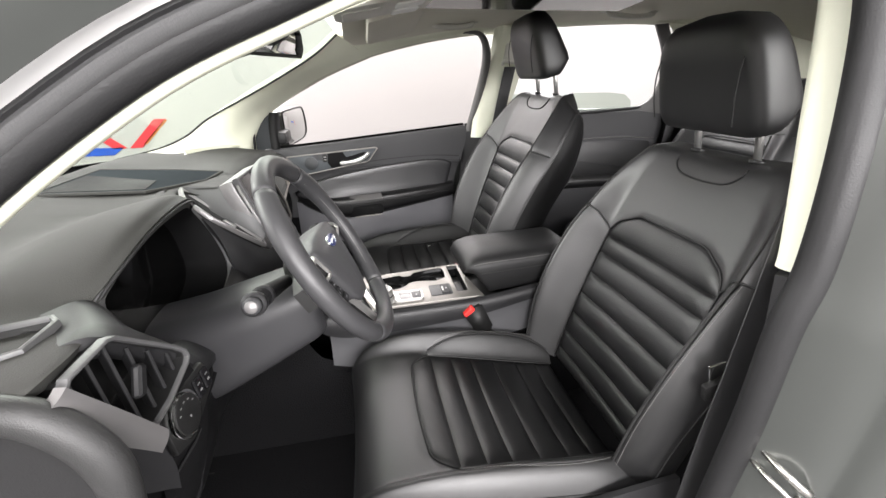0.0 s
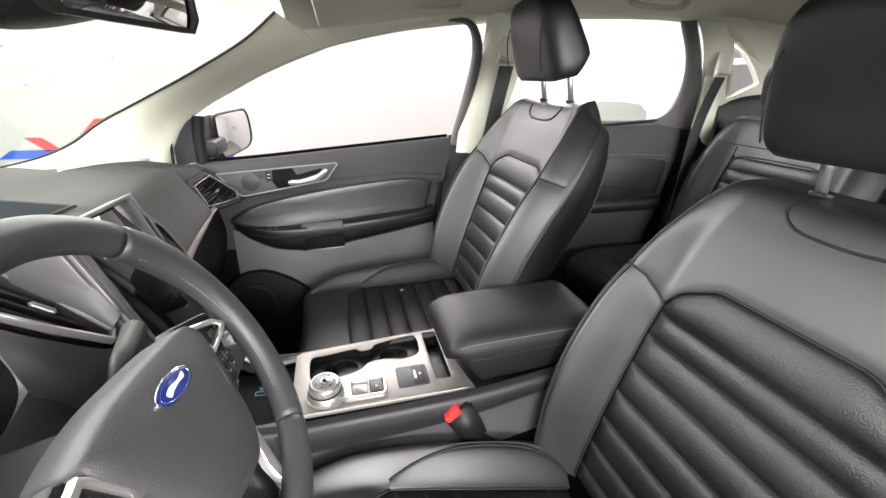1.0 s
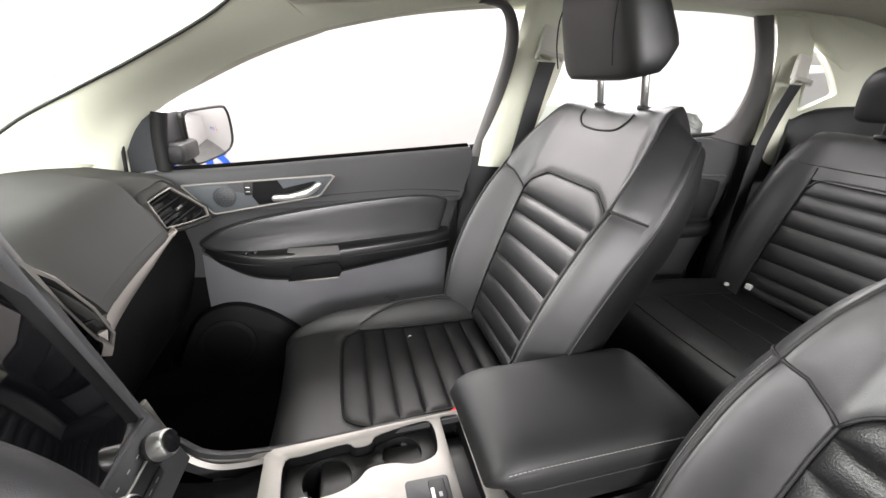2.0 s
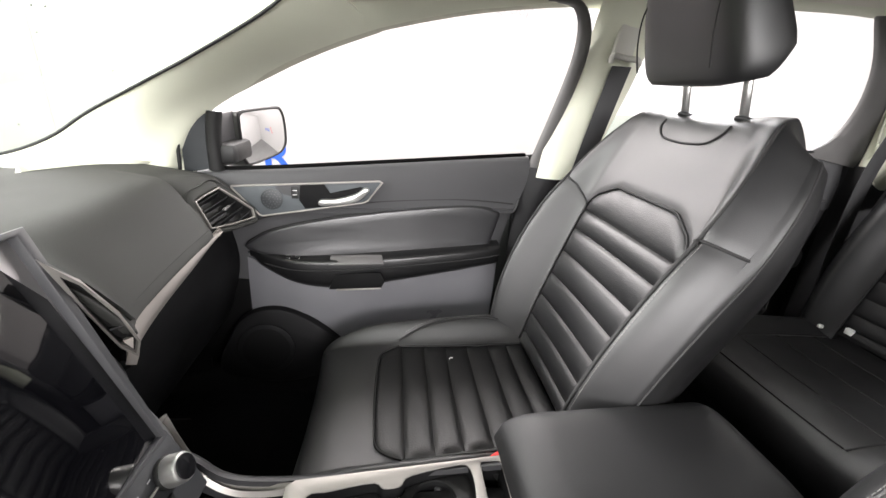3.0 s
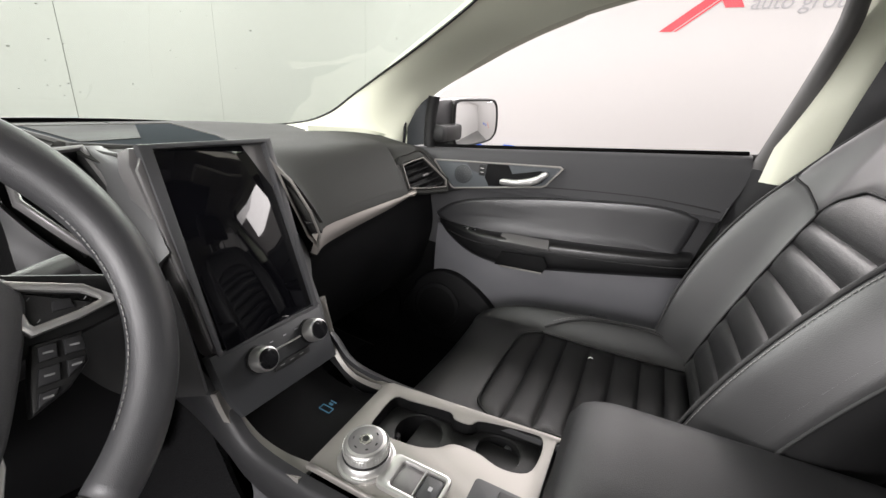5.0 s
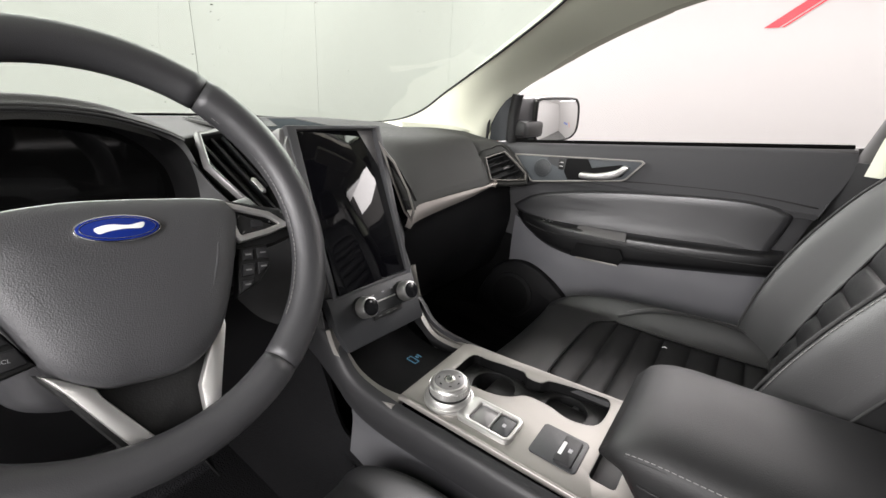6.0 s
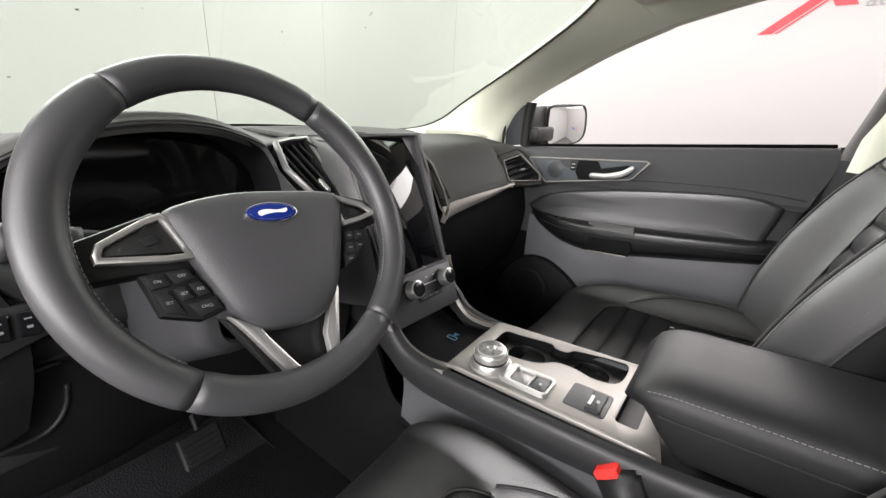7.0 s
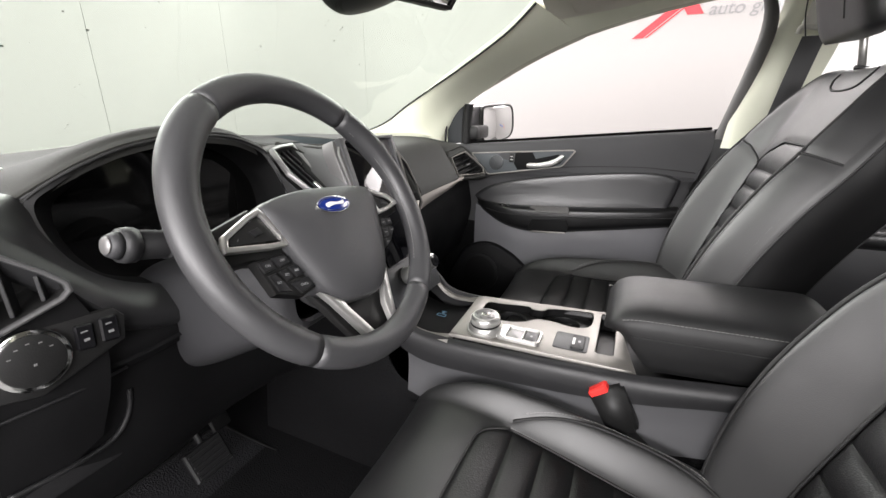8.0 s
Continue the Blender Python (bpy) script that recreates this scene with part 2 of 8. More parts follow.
def tube(name, pts, r, mat, parent=None, label="", closed=False, sides=8, n=0, squash=1.0):
    """A round cord along pts (splined to n samples where n is given)."""
    p = spline(pts, n, closed) if n else np.asarray(pts, float)
    m = len(p)
    tan = np.roll(p, -1, 0) - np.roll(p, 1, 0) if closed else np.gradient(p, axis=0)
    tan /= np.maximum(np.linalg.norm(tan, axis=1, keepdims=True), 1e-9)
    ref = np.array([0.0, 0.0, 1.0]) if abs(tan[:, 2]).mean() < 0.8 else np.array([1.0, 0.0, 0.0])
    verts = []
    rr = r if np.ndim(r) else np.full(m, r)
    for i in range(m):
        s = np.cross(tan[i], ref)
        s /= max(np.linalg.norm(s), 1e-9)
        u = np.cross(s, tan[i])
        for k in range(sides):
            w = 2 * math.pi * k / sides
            verts.append(p[i] + rr[i] * (math.cos(w) * s + squash * math.sin(w) * u))
    f = []
    for i in range(m if closed else m - 1):
        j = (i + 1) % m
        for k in range(sides):
            l = (k + 1) % sides
            f.append((i * sides + k, i * sides + l, j * sides + l, j * sides + k))
    if not closed:
        f += [tuple(range(sides - 1, -1, -1)), tuple((m - 1) * sides + k for k in range(sides))]
    return solid(name, verts, f, mat, parent, label)


def box(name, centre, size, mat, parent=None, label="", r=0.004, turn=(0, 0, 0), seg=2):
    """A box with rounded edges, turned by degrees about its centre."""
    bm = bmesh.new()
    bmesh.ops.create_cube(bm, size=1)
    for v in bm.verts:
        v.co = Vector((v.co.x * size[0], v.co.y * size[1], v.co.z * size[2]))
    if r:
        bmesh.ops.bevel(bm, geom=bm.edges[:], offset=min(r, min(size) * 0.45), segments=seg, affect="EDGES", profile=0.5)
    bm.transform(pose(*centre, *turn))
    ob = part(name, bm, mat, parent, label, True)
    ob.data.set_sharp_from_angle(angle=radians(40))
    return ob


def frame_of(o, u, v):
    """A flat frame: origin, and two directions made square; the third is u x v."""
    o, u, v = Vector(o), Vector(u).normalized(), Vector(v)
    v = (v - v.dot(u) * u).normalized()
    w = u.cross(v)
    m = Matrix((u, v, w)).transposed().to_4x4()
    m.translation = o
    return m


def plate(name, poly, m, t, mat, parent=None, label="", r=0.002, hole=None, base=0.0, round_to=0, dome=0.0):
    """A plate of the outline poly (u, v) in the flat frame m, from base up to base + t, edges rounded by r; hole: an inner outline of as many points; round_to: splined outline."""
    if round_to:
        poly = spline(poly, round_to, True)
        hole = spline(hole, round_to, True) if hole is not None else None
    n = len(poly)
    poly = np.asarray(poly, float)
    area = 0.5 * sum(poly[i][0] * poly[(i + 1) % n][1] - poly[(i + 1) % n][0] * poly[i][1] for i in range(n))
    if area < 0:
        poly = poly[::-1]
        hole = np.asarray(hole, float)[::-1] if hole is not None else None
    bm = bmesh.new()
    low = [bm.verts.new((p[0], p[1], base)) for p in poly]
    top = [bm.verts.new((p[0], p[1], base + t)) for p in poly]
    for i in range(n):
        bm.faces.new((low[i], low[(i + 1) % n], top[(i + 1) % n], top[i]))
    if hole is None:
        bm.faces.new(top)
        bm.faces.new(low[::-1])
    else:
        il = [bm.verts.new((p[0], p[1], base)) for p in hole]
        it = [bm.verts.new((p[0], p[1], base + t)) for p in hole]
        for i in range(n):
            j = (i + 1) % n
            bm.faces.new((it[i], it[j], il[j], il[i]))
            bm.faces.new((top[i], top[j], it[j], it[i]))
            bm.faces.new((low[j], low[i], il[i], il[j]))
    if r:
        rim = [e for e in bm.edges if all(abs(v.co.z - base - t) < 1e-6 for v in e.verts) and len(e.link_faces) == 2
               and abs(e.link_faces[0].normal.dot(e.link_faces[1].normal)) < 0.5 or False]
        bm.normal_update()
        rim = [e for e in bm.edges if all(abs(v.co.z - base - t) < 1e-6 for v in e.verts) and e.calc_face_angle(0) > 0.6]
        bmesh.ops.bevel(bm, geom=rim, offset=min(r, t * 0.8), segments=2, affect="EDGES", profile=0.5)
    bm.transform(m)
    ob = part(name, bm, mat, parent, label, True)
    ob.data.set_sharp_from_angle(angle=radians(35))
    return ob


def drum(name, m, r, h, mat, parent=None, label="", bevel=0.002, sides=32, r2=None, base=0.0):
    """A short round body standing on the flat frame m."""
    bm = bmesh.new()
    bmesh.ops.create_cone(bm, cap_ends=True, segments=sides, radius1=r, radius2=r if r2 is None else r2, depth=h)
    bmesh.ops.translate(bm, verts=bm.verts[:], vec=(0, 0, base + h / 2))
    if bevel:
        rim = [e for e in bm.edges if e.calc_face_angle(0) > 0.8]
        bmesh.ops.bevel(bm, geom=rim, offset=bevel, segments=2, affect="EDGES", profile=0.5)
    bm.transform(m)
    ob = part(name, bm, mat, parent, label, True)
    ob.data.set_sharp_from_angle(angle=radians(40))
    return ob


def stitches(name, pts, parent, lift=(0, 0, 0), pitch=0.006, length=0.0042, r=0.0006, mat=None):
    """A row of short thread stitches along pts."""
    p = spline(pts, 400)
    d = np.r_[0, np.cumsum(np.linalg.norm(np.diff(p, axis=0), axis=1))]
    verts, faces = [], []
    s = 0.0
    while s + length < d[-1]:
        a = np.array([np.interp(s, d, p[:, k]) for k in range(3)]) + lift
        b = np.array([np.interp(s + length, d, p[:, k]) for k in range(3)]) + lift
        t = (b - a) / np.linalg.norm(b - a)
        ref = np.array([0, 0, 1.0]) if abs(t[2]) < 0.8 else np.array([0, 1.0, 0])
        u = np.cross(t, ref)
        u /= np.linalg.norm(u)
        w = np.cross(u, t)
        k = len(verts)
        for q in (a, b):
            verts += [q + r * u, q + r * w, q - r * u, q - r * w]
        faces += [(k, k + 1, k + 5, k + 4), (k + 1, k + 2, k + 6, k + 5), (k + 2, k + 3, k + 7, k + 6), (k + 3, k, k + 4, k + 7), (k + 3, k + 2, k + 1, k), (k + 4, k + 5, k + 6, k + 7)]
        s += pitch
    return solid(name, verts, faces, mat or THREAD, parent, smooth=False)

# ---- booth ----
MID = 0.0145  # the car's middle, across


def mir(p):
    """The mirror image of a point on the car's other side."""
    return (p[0], 2 * MID - p[1], p[2])


def booth_slab(name, centre, size, mat, label):
    return tagged(box(name, centre, size, mat, None, label, r=0), label, "wall" if "wall" in name else name, kind="structure")


booth_slab("floor", (0.2, 0, -0.05), (9.4, 8.4, 0.1), FLOORPAINT, "smooth pale grey painted booth floor under the car")
booth_slab("ceiling", (0.2, 0, 3.2), (9.4, 8.4, 0.1), WALL, "plain white booth ceiling over the car")
booth_slab("wall_east", (0.2, 3.6, 1.575), (9.0, 0.2, 3.15), WALL, "white painted booth wall with a large printed sign")
booth_slab("wall_west", (0.2, -4.0, 1.575), (9.0, 0.2, 3.15), WALL, "plain white painted booth wall")
booth_slab("wall_north", (-3.7, 1.28 - 2.59, 1.575), (0.2, 5.18, 3.15), WALL, "white painted booth wall panel ahead of the windscreen")
booth_slab("wall_north_panel", (-3.712, 1.289 + 1.12, 1.575), (0.2, 2.24, 3.15), WALL, "white painted booth wall panel with a vertical joint")
cove = np.array([[(-2.61 - 0.999 * math.cos(a), 2.498 + 0.999 * math.sin(a), z) for z in (0.0, 1.0, 2.1, 3.15)] for a in np.linspace(0, math.pi / 2, 25)])
tagged(slab("wall_cove", cove, 0.02, WALL, None, "rounded white corner of the booth"), category="wall", kind="structure")
booth_slab("wall_south", (4.8, -0.1, 1.575), (0.2, 8.2, 3.15), WALL, "plain white painted booth wall behind the car")

# ---- cabin shell ----
TOP_X = np.array([0.02, 0.32, 0.62, 1.0, 1.45, 1.9, 2.3])
ROOF_Z = [1.515, 1.575, 1.60, 1.61, 1.60, 1.56, 1.48]
EDGE_Z = [1.455, 1.495, 1.525, 1.555, 1.555, 1.52, 1.43]
EDGE_Y = [0.60, 0.655, 0.665, 0.685, 0.69, 0.67, 0.62]


def roof_row(k):
    x, zr, ze, ye = TOP_X[k], ROOF_Z[k], EDGE_Z[k], EDGE_Y[k] - MID
    return [(x, MID + s * ye * f, ze + (zr - ze) * (1 - f ** 4)) for s, f in ((-1, 1), (-1, 0.9), (-1, 0.7), (-1, 0.35), (1, 0), (1, 0.35), (1, 0.7), (1, 0.9), (1, 1))]


roof = patch([roof_row(k) for k in range(7)], 40, 40)
tagged(slab("headliner", roof, -0.03, CLOTH, None, "pale beige woven headliner cloth over the cabin"), category="headliner", kind="structure")
tagged(slab("roof_skin", roof + np.array([0, 0, 0.05]), -0.012, PAINT, None, "grey metallic painted car roof"), category="roof", kind="structure")

SHIELD_EDGE = [(-0.76, 0.50, 1.112), (-0.66, 0.60, 1.130), (-0.575, 0.636, 1.166), (-0.494, 0.648, 1.222), (-0.36, 0.612, 1.286), (-0.24, 0.58, 1.343), (-0.09, 0.54, 1.422), (0.0, 0.51, 1.487)]
WIN_EDGE = [(-0.55, 0.50, 1.118), (-0.47, 0.62, 1.112), (-0.40, 0.705, 1.096), (-0.374, 0.716, 1.135), (-0.300, 0.716, 1.236), (-0.134, 0.714, 1.332), (-0.017, 0.698, 1.385), (0.10, 0.688, 1.429)]


def a_pillar(side):
    f = (lambda p: p) if side > 0 else mir
    rows = []
    for k, (a, b) in enumerate(zip(SHIELD_EDGE, WIN_EDGE)):
        a, b = np.array(f(a)), np.array(f(b))
        bulge = np.array([0.0, -side * 0.012, -0.004]) * (1.0, 1.0, 1.0, 1.0, 1.0, 0.9, 0.6, 0.0)[k]
        rows.append([a, a * 0.75 + b * 0.25 + bulge * 0.8, a * 0.5 + b * 0.5 + bulge, a * 0.25 + b * 0.75 + bulge * 0.6, b] + ([b + np.array([0.012, 0.030, -0.006])] if side > 0 else []))
    g = patch(rows, 36, 18)
    return g if side > 0 else g[:, ::-1]


tagged(slab("pillar_trim", a_pillar(1), -0.02, PILLAR, None, "pale beige grained plastic windscreen pillar trim"), category="pillar trim", kind="structure")

# the windscreen with its black printed border
rows = []
for k, p in enumerate(SHIELD_EDGE):
    f = k / 7
    bow = np.array([-0.10 * (1 - f) - 0.04 * f, 0, 0.02 + 0.015 * f])
    l, r = np.array(p), np.array(mir(p))
    rows.append([l, l * 0.75 + r * 0.25 + bow * 0.75, (l + r) / 2 + bow, l * 0.25 + r * 0.75 + bow * 0.75, r])
shield = patch(rows, 24, 30)
pane = slab("window_1", shield, 0.005, SHIELD, None, "clear windscreen glass with dried water spots")
pane.visible_shadow = False
foot_ = shield[0] * 0.45 + shield[1] * 0.55
g = np.stack([foot_ + (0.003, 0, -0.004), shield[0] + (0.004, 0, -0.006), shield[0] + (0.03, 0, -0.04), shield[0] + (0.06, 0, -0.08)], axis=1)
tagged(slab("windscreen_border", g, 0.002, PIT, None, "black printed border along the foot of the windscreen"), category="windscreen border", kind="structure")
tagged(pane, category="windscreen", kind="structure")
rng = random.Random(5)
sv, sf = [], []
for _ in range(150):
    i, j = rng.randint(4, 20), rng.randint(2, 26)
    a, b = rng.random(), rng.random()
    p = shield[i, j] * (1 - a) * (1 - b) + shield[i + 1, j] * a * (1 - b) + shield[i, j + 1] * (1 - a) * b + shield[i + 1, j + 1] * a * b
    r0 = rng.choice((0.0007, 0.001, 0.0013, 0.0018))
    k = len(sv)
    nrm = np.array([0.55, 0, -0.83])
    e1, e2 = np.array([0, 1.0, 0]), np.array([0.83, 0, 0.55])
    for w in range(6):
        c, s = math.cos(w * math.pi / 3), math.sin(w * math.pi / 3)
        sv.append(p + nrm * 0.002 + r0 * (c * e1 * rng.uniform(0.7, 1.6) + s * e2))
    sf.append(tuple(range(k, k + 6)))
    sv.append(p + nrm * 0.003)
    sf += [(k + w, k + (w + 1) % 6, k + 6) for w in range(6)]
tagged(solid("dried_spots", sv, sf, DIRT, None, "small dried water spots scattered on the windscreen"), category="spots", kind="stuff")
tagged(tube("shield_seal", SHIELD_EDGE, 0.0035, RUBBER, None, "black rubber seal along the windscreen edge", n=40), category="seal", kind="structure")
tagged(tube("shield_seal", [mir(p) for p in SHIELD_EDGE], 0.0035, RUBBER, None, "black rubber seal along the windscreen edge", n=40), category="seal", kind="structure")


def side_panel(name, rows, t, mat, label, category, nu=24, nv=12):
    return tagged(slab(name, patch(rows, nu, nv), t, mat, None, label), category=category, kind="structure")


# passenger side: roof rail, B pillar, C pillar, quarter trim
RAIL_LOW = [(-0.02, 0.695, 1.385), (0.10, 0.686, 1.428), (0.311, 0.674, 1.477), (0.517, 0.668, 1.506), (0.65, 0.690, 1.515), (0.932, 0.704, 1.543), (1.346, 0.702, 1.552), (1.55, 0.672, 1.500), (1.75, 0.69, 1.41)]
RAIL_TOP = [(-0.03, 0.575, 1.455), (0.06, 0.605, 1.470), (0.32, 0.64, 1.510), (0.517, 0.645, 1.535), (0.65, 0.655, 1.545), (0.932, 0.665, 1.572), (1.346, 0.67, 1.575), (1.55, 0.66, 1.565), (1.80, 0.66, 1.545)]
side_panel("rail_trim", [[b, (np.array(a) + b) / 2 + (0, -0.008, 0), a, np.array(a) + (0.004, 0.030, -0.006)] for a, b in zip(RAIL_LOW, RAIL_TOP)], -0.02, PILLAR, "pale beige trim of the roof rail over the side windows", "trim", 50, 8)
side_panel("rail_trim", [[mir(a), mir((np.array(a) + b) / 2 + (0, -0.008, 0)), mir(b)] for a, b in zip(RAIL_LOW, RAIL_TOP)], -0.02, PILLAR, "pale beige trim of the roof rail over the side windows", "trim", 50, 8)
B_FRONT = [(0.600, 0.665, 1.53), (0.595, 0.700, 1.44), (0.575, 0.725, 1.327), (0.545, 0.752, 1.20), (0.535, 0.765, 1.10)]
side_panel("pillar_trim", [[p, (p[0] + 0.03, p[1] - 0.022, p[2]), (p[0] + 0.10, p[1] - 0.028, p[2]), (p[0] + 0.155, p[1] + 0.0, p[2])] for p in B_FRONT], 0.02, PILLAR, "pale beige plastic pillar trim between the side doors", "pillar trim")
side_panel("pillar_trim", [[(p[0] - 0.01, p[1] + 0.01, p[2]), (p[0] + 0.03, p[1] - 0.014, p[2]), (p[0] + 0.08, p[1] - 0.018, p[2]), (p[0] + 0.13, p[1] + 0.01, p[2])] for p in [(0.53, 0.768, 1.125), (0.50, 0.79, 0.9), (0.50, 0.80, 0.6), (0.50, 0.80, 0.42)]], 0.02, HARD, "dark grey plastic lower pillar trim", "pillar trim")
C_FRONT = [(1.395, 0.690, 1.545), (1.46, 0.715, 1.47), (1.50, 0.735, 1.38), (1.53, 0.755, 1.27), (1.54, 0.77, 1.17)]
side_panel("pillar_trim", [[p, (p[0] + 0.03, p[1] - 0.02, p[2]), (p[0] + 0.07, p[1] - 0.03, p[2]), (p[0] + 0.12, p[1] - 0.02, p[2])] for p in C_FRONT], 0.02, PILLAR, "pale beige plastic pillar trim behind the rear door", "pillar trim")
# quarter trim round the small rear window, in four strips
QW = [(1.570, 0.700, 1.487), (1.60, 0.700, 1.482), (1.682, 0.700, 1.422), (1.735, 0.700, 1.365), (1.742, 0.700, 1.344), (1.70, 0.700, 1.325), (1.612, 0.700, 1.288), (1.600, 0.700, 1.300), (1.58, 0.700, 1.40)]
QO = [(1.50, 0.675, 1.555), (1.62, 0.645, 1.570), (1.85, 0.650, 1.565), (2.15, 0.650, 1.530), (2.35, 0.660, 1.40), (2.30, 0.680, 1.20), (1.75, 0.740, 1.12), (1.58, 0.745, 1.13), (1.50, 0.720, 1.40)]
qi, qo = spline(QW, 42, True), spline(QO, 42, True)
ring = np.stack([np.vstack([a, a[:1]]) for a in (qi, qi * 0.75 + qo * 0.25 + (0, -0.008, 0), (qi + qo) / 2 + (0, -0.010, 0), qo)], axis=1)
tagged(slab("quarter_trim", ring, 0.012, PILLAR, None, "pale beige trim round the small rear quarter window"), category="pillar trim", kind="structure")
qpane = solid("window_4", [q + (0, 0.012, 0) for q in qi], [tuple(range(42))], TINT, None, "small tinted rear quarter window glass", False)
tagged(qpane, category="window", kind="structure")
qpane.visible_shadow = False

side_panel("quarter_lower", [[(x, y, z + 0.015), (x, y - 0.012, z), (x, y - 0.02, z - 0.10), (x, y, z - 0.22)] for x, y, z in ((1.585, 0.715, 1.255), (1.70, 0.695, 1.285), (1.9, 0.66, 1.30), (2.3, 0.63, 1.31))], -0.01, HARD, "dark lower trim under the rear quarter window", "trim")

# door windows and their black frames
FRONT_WIN = [(-0.290, 0.775, 1.070), (-0.276, 0.742, 1.228), (-0.134, 0.717, 1.332), (-0.017, 0.701, 1.384), (0.146, 0.684, 1.441), (0.311, 0.672, 1.476), (0.50, 0.664, 1.503), (0.545, 0.668, 1.49),
             (0.565, 0.690, 1.425), (0.555, 0.722, 1.32), (0.518, 0.788, 1.118), (0.12, 0.788, 1.086)]
REAR_WIN = [(0.66, 0.772, 1.17), (0.68, 0.735, 1.35), (0.69, 0.703, 1.50), (0.72, 0.697, 1.53), (0.932, 0.702, 1.541), (1.33, 0.700, 1.549), (1.37, 0.705, 1.53), (1.458, 0.742, 1.38), (1.45, 0.779, 1.233), (1.42, 0.785, 1.205), (1.17, 0.784, 1.19), (0.9, 0.78, 1.18)]


def door_window(name, pts, label, mat, seal):
    q = np.array(pts)
    ob = solid(name, q + (0, 0.006, 0), [tuple(range(len(q)))], mat, None, label, False)
    ob.visible_shadow = False
    tagged(ob, category="window", kind="structure")
    if seal:
        tagged(tube("window_seal", q[[10, 11, 0]] + [(0, 0.014, 0.024), (0, 0.010, 0.026), (0, 0.004, 0.012)], 0.005, RUBBER, None, "black rubber strip along the foot of the side window", sides=8), category="seal", kind="structure")


door_window("window_2", FRONT_WIN, "clear front passenger window glass, shut", WINDOW, 0.012)
door_window("window_3", [(0.66, 0.776, 1.17), (0.66, 0.768, 1.275), (0.90, 0.768, 1.277), (1.20, 0.769, 1.274), (1.285, 0.771, 1.264), (1.325, 0.777, 1.235), (1.335, 0.783, 1.19), (1.0, 0.782, 1.18)], "tinted rear door window glass, wound almost down", LOWGLASS, 0)
tagged(tube("window_seal", REAR_WIN[8:] + REAR_WIN[:1], 0.007, RUBBER, None, "black rubber strip along the foot of the rear side window", sides=8), category="seal", kind="structure")
R_IN = [(1.340, 0.705, 1.545), (1.350, 0.707, 1.527), (1.405, 0.724, 1.45), (1.437, 0.742, 1.374), (1.448, 0.765, 1.30), (1.425, 0.782, 1.235), (1.35, 0.786, 1.195)]
R_OUT = [(1.392, 0.700, 1.550), (1.400, 0.702, 1.535), (1.460, 0.722, 1.45), (1.508, 0.742, 1.361), (1.540, 0.762, 1.28), (1.560, 0.778, 1.20), (1.55, 0.782, 1.16)]
F_IN = [(0.470, 0.668, 1.503)] + FRONT_WIN[6:11]
F_OUT = [(x + w, y - 0.002, z) for (x, y, z), w in zip(F_IN, (0.0, 0.022, 0.024, 0.029, 0.030, 0.031))]
F_OUT[0], F_OUT[1] = (0.480, 0.666, 1.513), (0.530, 0.662, 1.514)
for a_, b_ in ((F_IN, F_OUT), (R_IN, R_OUT)):
    a_, b_ = np.array(a_), np.array(b_)
    g = np.stack([a_ + (-0.003, 0.008, 0), a_ + (0.002, -0.006, 0), (a_ + b_) / 2 + (0, -0.013, 0), b_ + (-0.002, -0.006, 0), b_ + (0.003, 0.008, 0)], axis=1)
    tagged(slab("window_frame", patch(g, 20, 10), 0.008, FRAMEGREY, None, "matt grey door frame beside the side window"), category="window frame", kind="structure")

# floor pan, tunnel and firewall
fp = patch([[(x, y, z) for y in (-0.80, -0.4, MID, 0.43, 0.83)] for x, z in ((-1.0, 0.72), (-0.80, 0.50), (-0.62, 0.385), (-0.3, 0.37), (0.3, 0.37), (0.7, 0.40), (0.95, 0.40), (1.05, 0.56), (1.6, 0.60), (2.4, 0.62))], 50, 24)
tagged(slab("cabin_floor", fp, -0.03, CARPET, None, "black carpeted cabin floor, rising at the footwells"), category="car floor", kind="structure")
fw = patch([[(x, y, z) for y in (-0.80, 0, 0.83)] for x, z in ((-1.0, 0.70), (-0.98, 0.85), (-0.95, 1.05))], 8, 8)
tagged(slab("firewall", fw, -0.02, CARPET, None, "black carpeted bulkhead in front of the footwells"), category="bulkhead", kind="structure")
cowl = patch([[(-1.02, y, 1.0), (-0.9, y, 1.03), (-0.74, y, 1.045)] for y in (-0.78, -0.4, 0.0, 0.43, 0.81)], 12, 6)
tagged(slab("cowl", cowl, -0.02, BLACK, None, "black plastic cowl at the foot of the windscreen"), category="cowl", kind="structure")
hood = patch([[(-1.95, y, 0.90 - abs(y) ** 3 * 0.12), (-1.6, y, 0.98 - abs(y) ** 3 * 0.1), (-1.02, y, 1.03 - abs(y) ** 3 * 0.06)] for y in (-0.88, -0.5, 0.0, 0.5, 0.91)], 14, 10)
tagged(slab("bonnet", hood, 0.03, PAINT, None, "grey metallic painted bonnet ahead of the windscreen"), category="bonnet", kind="structure")

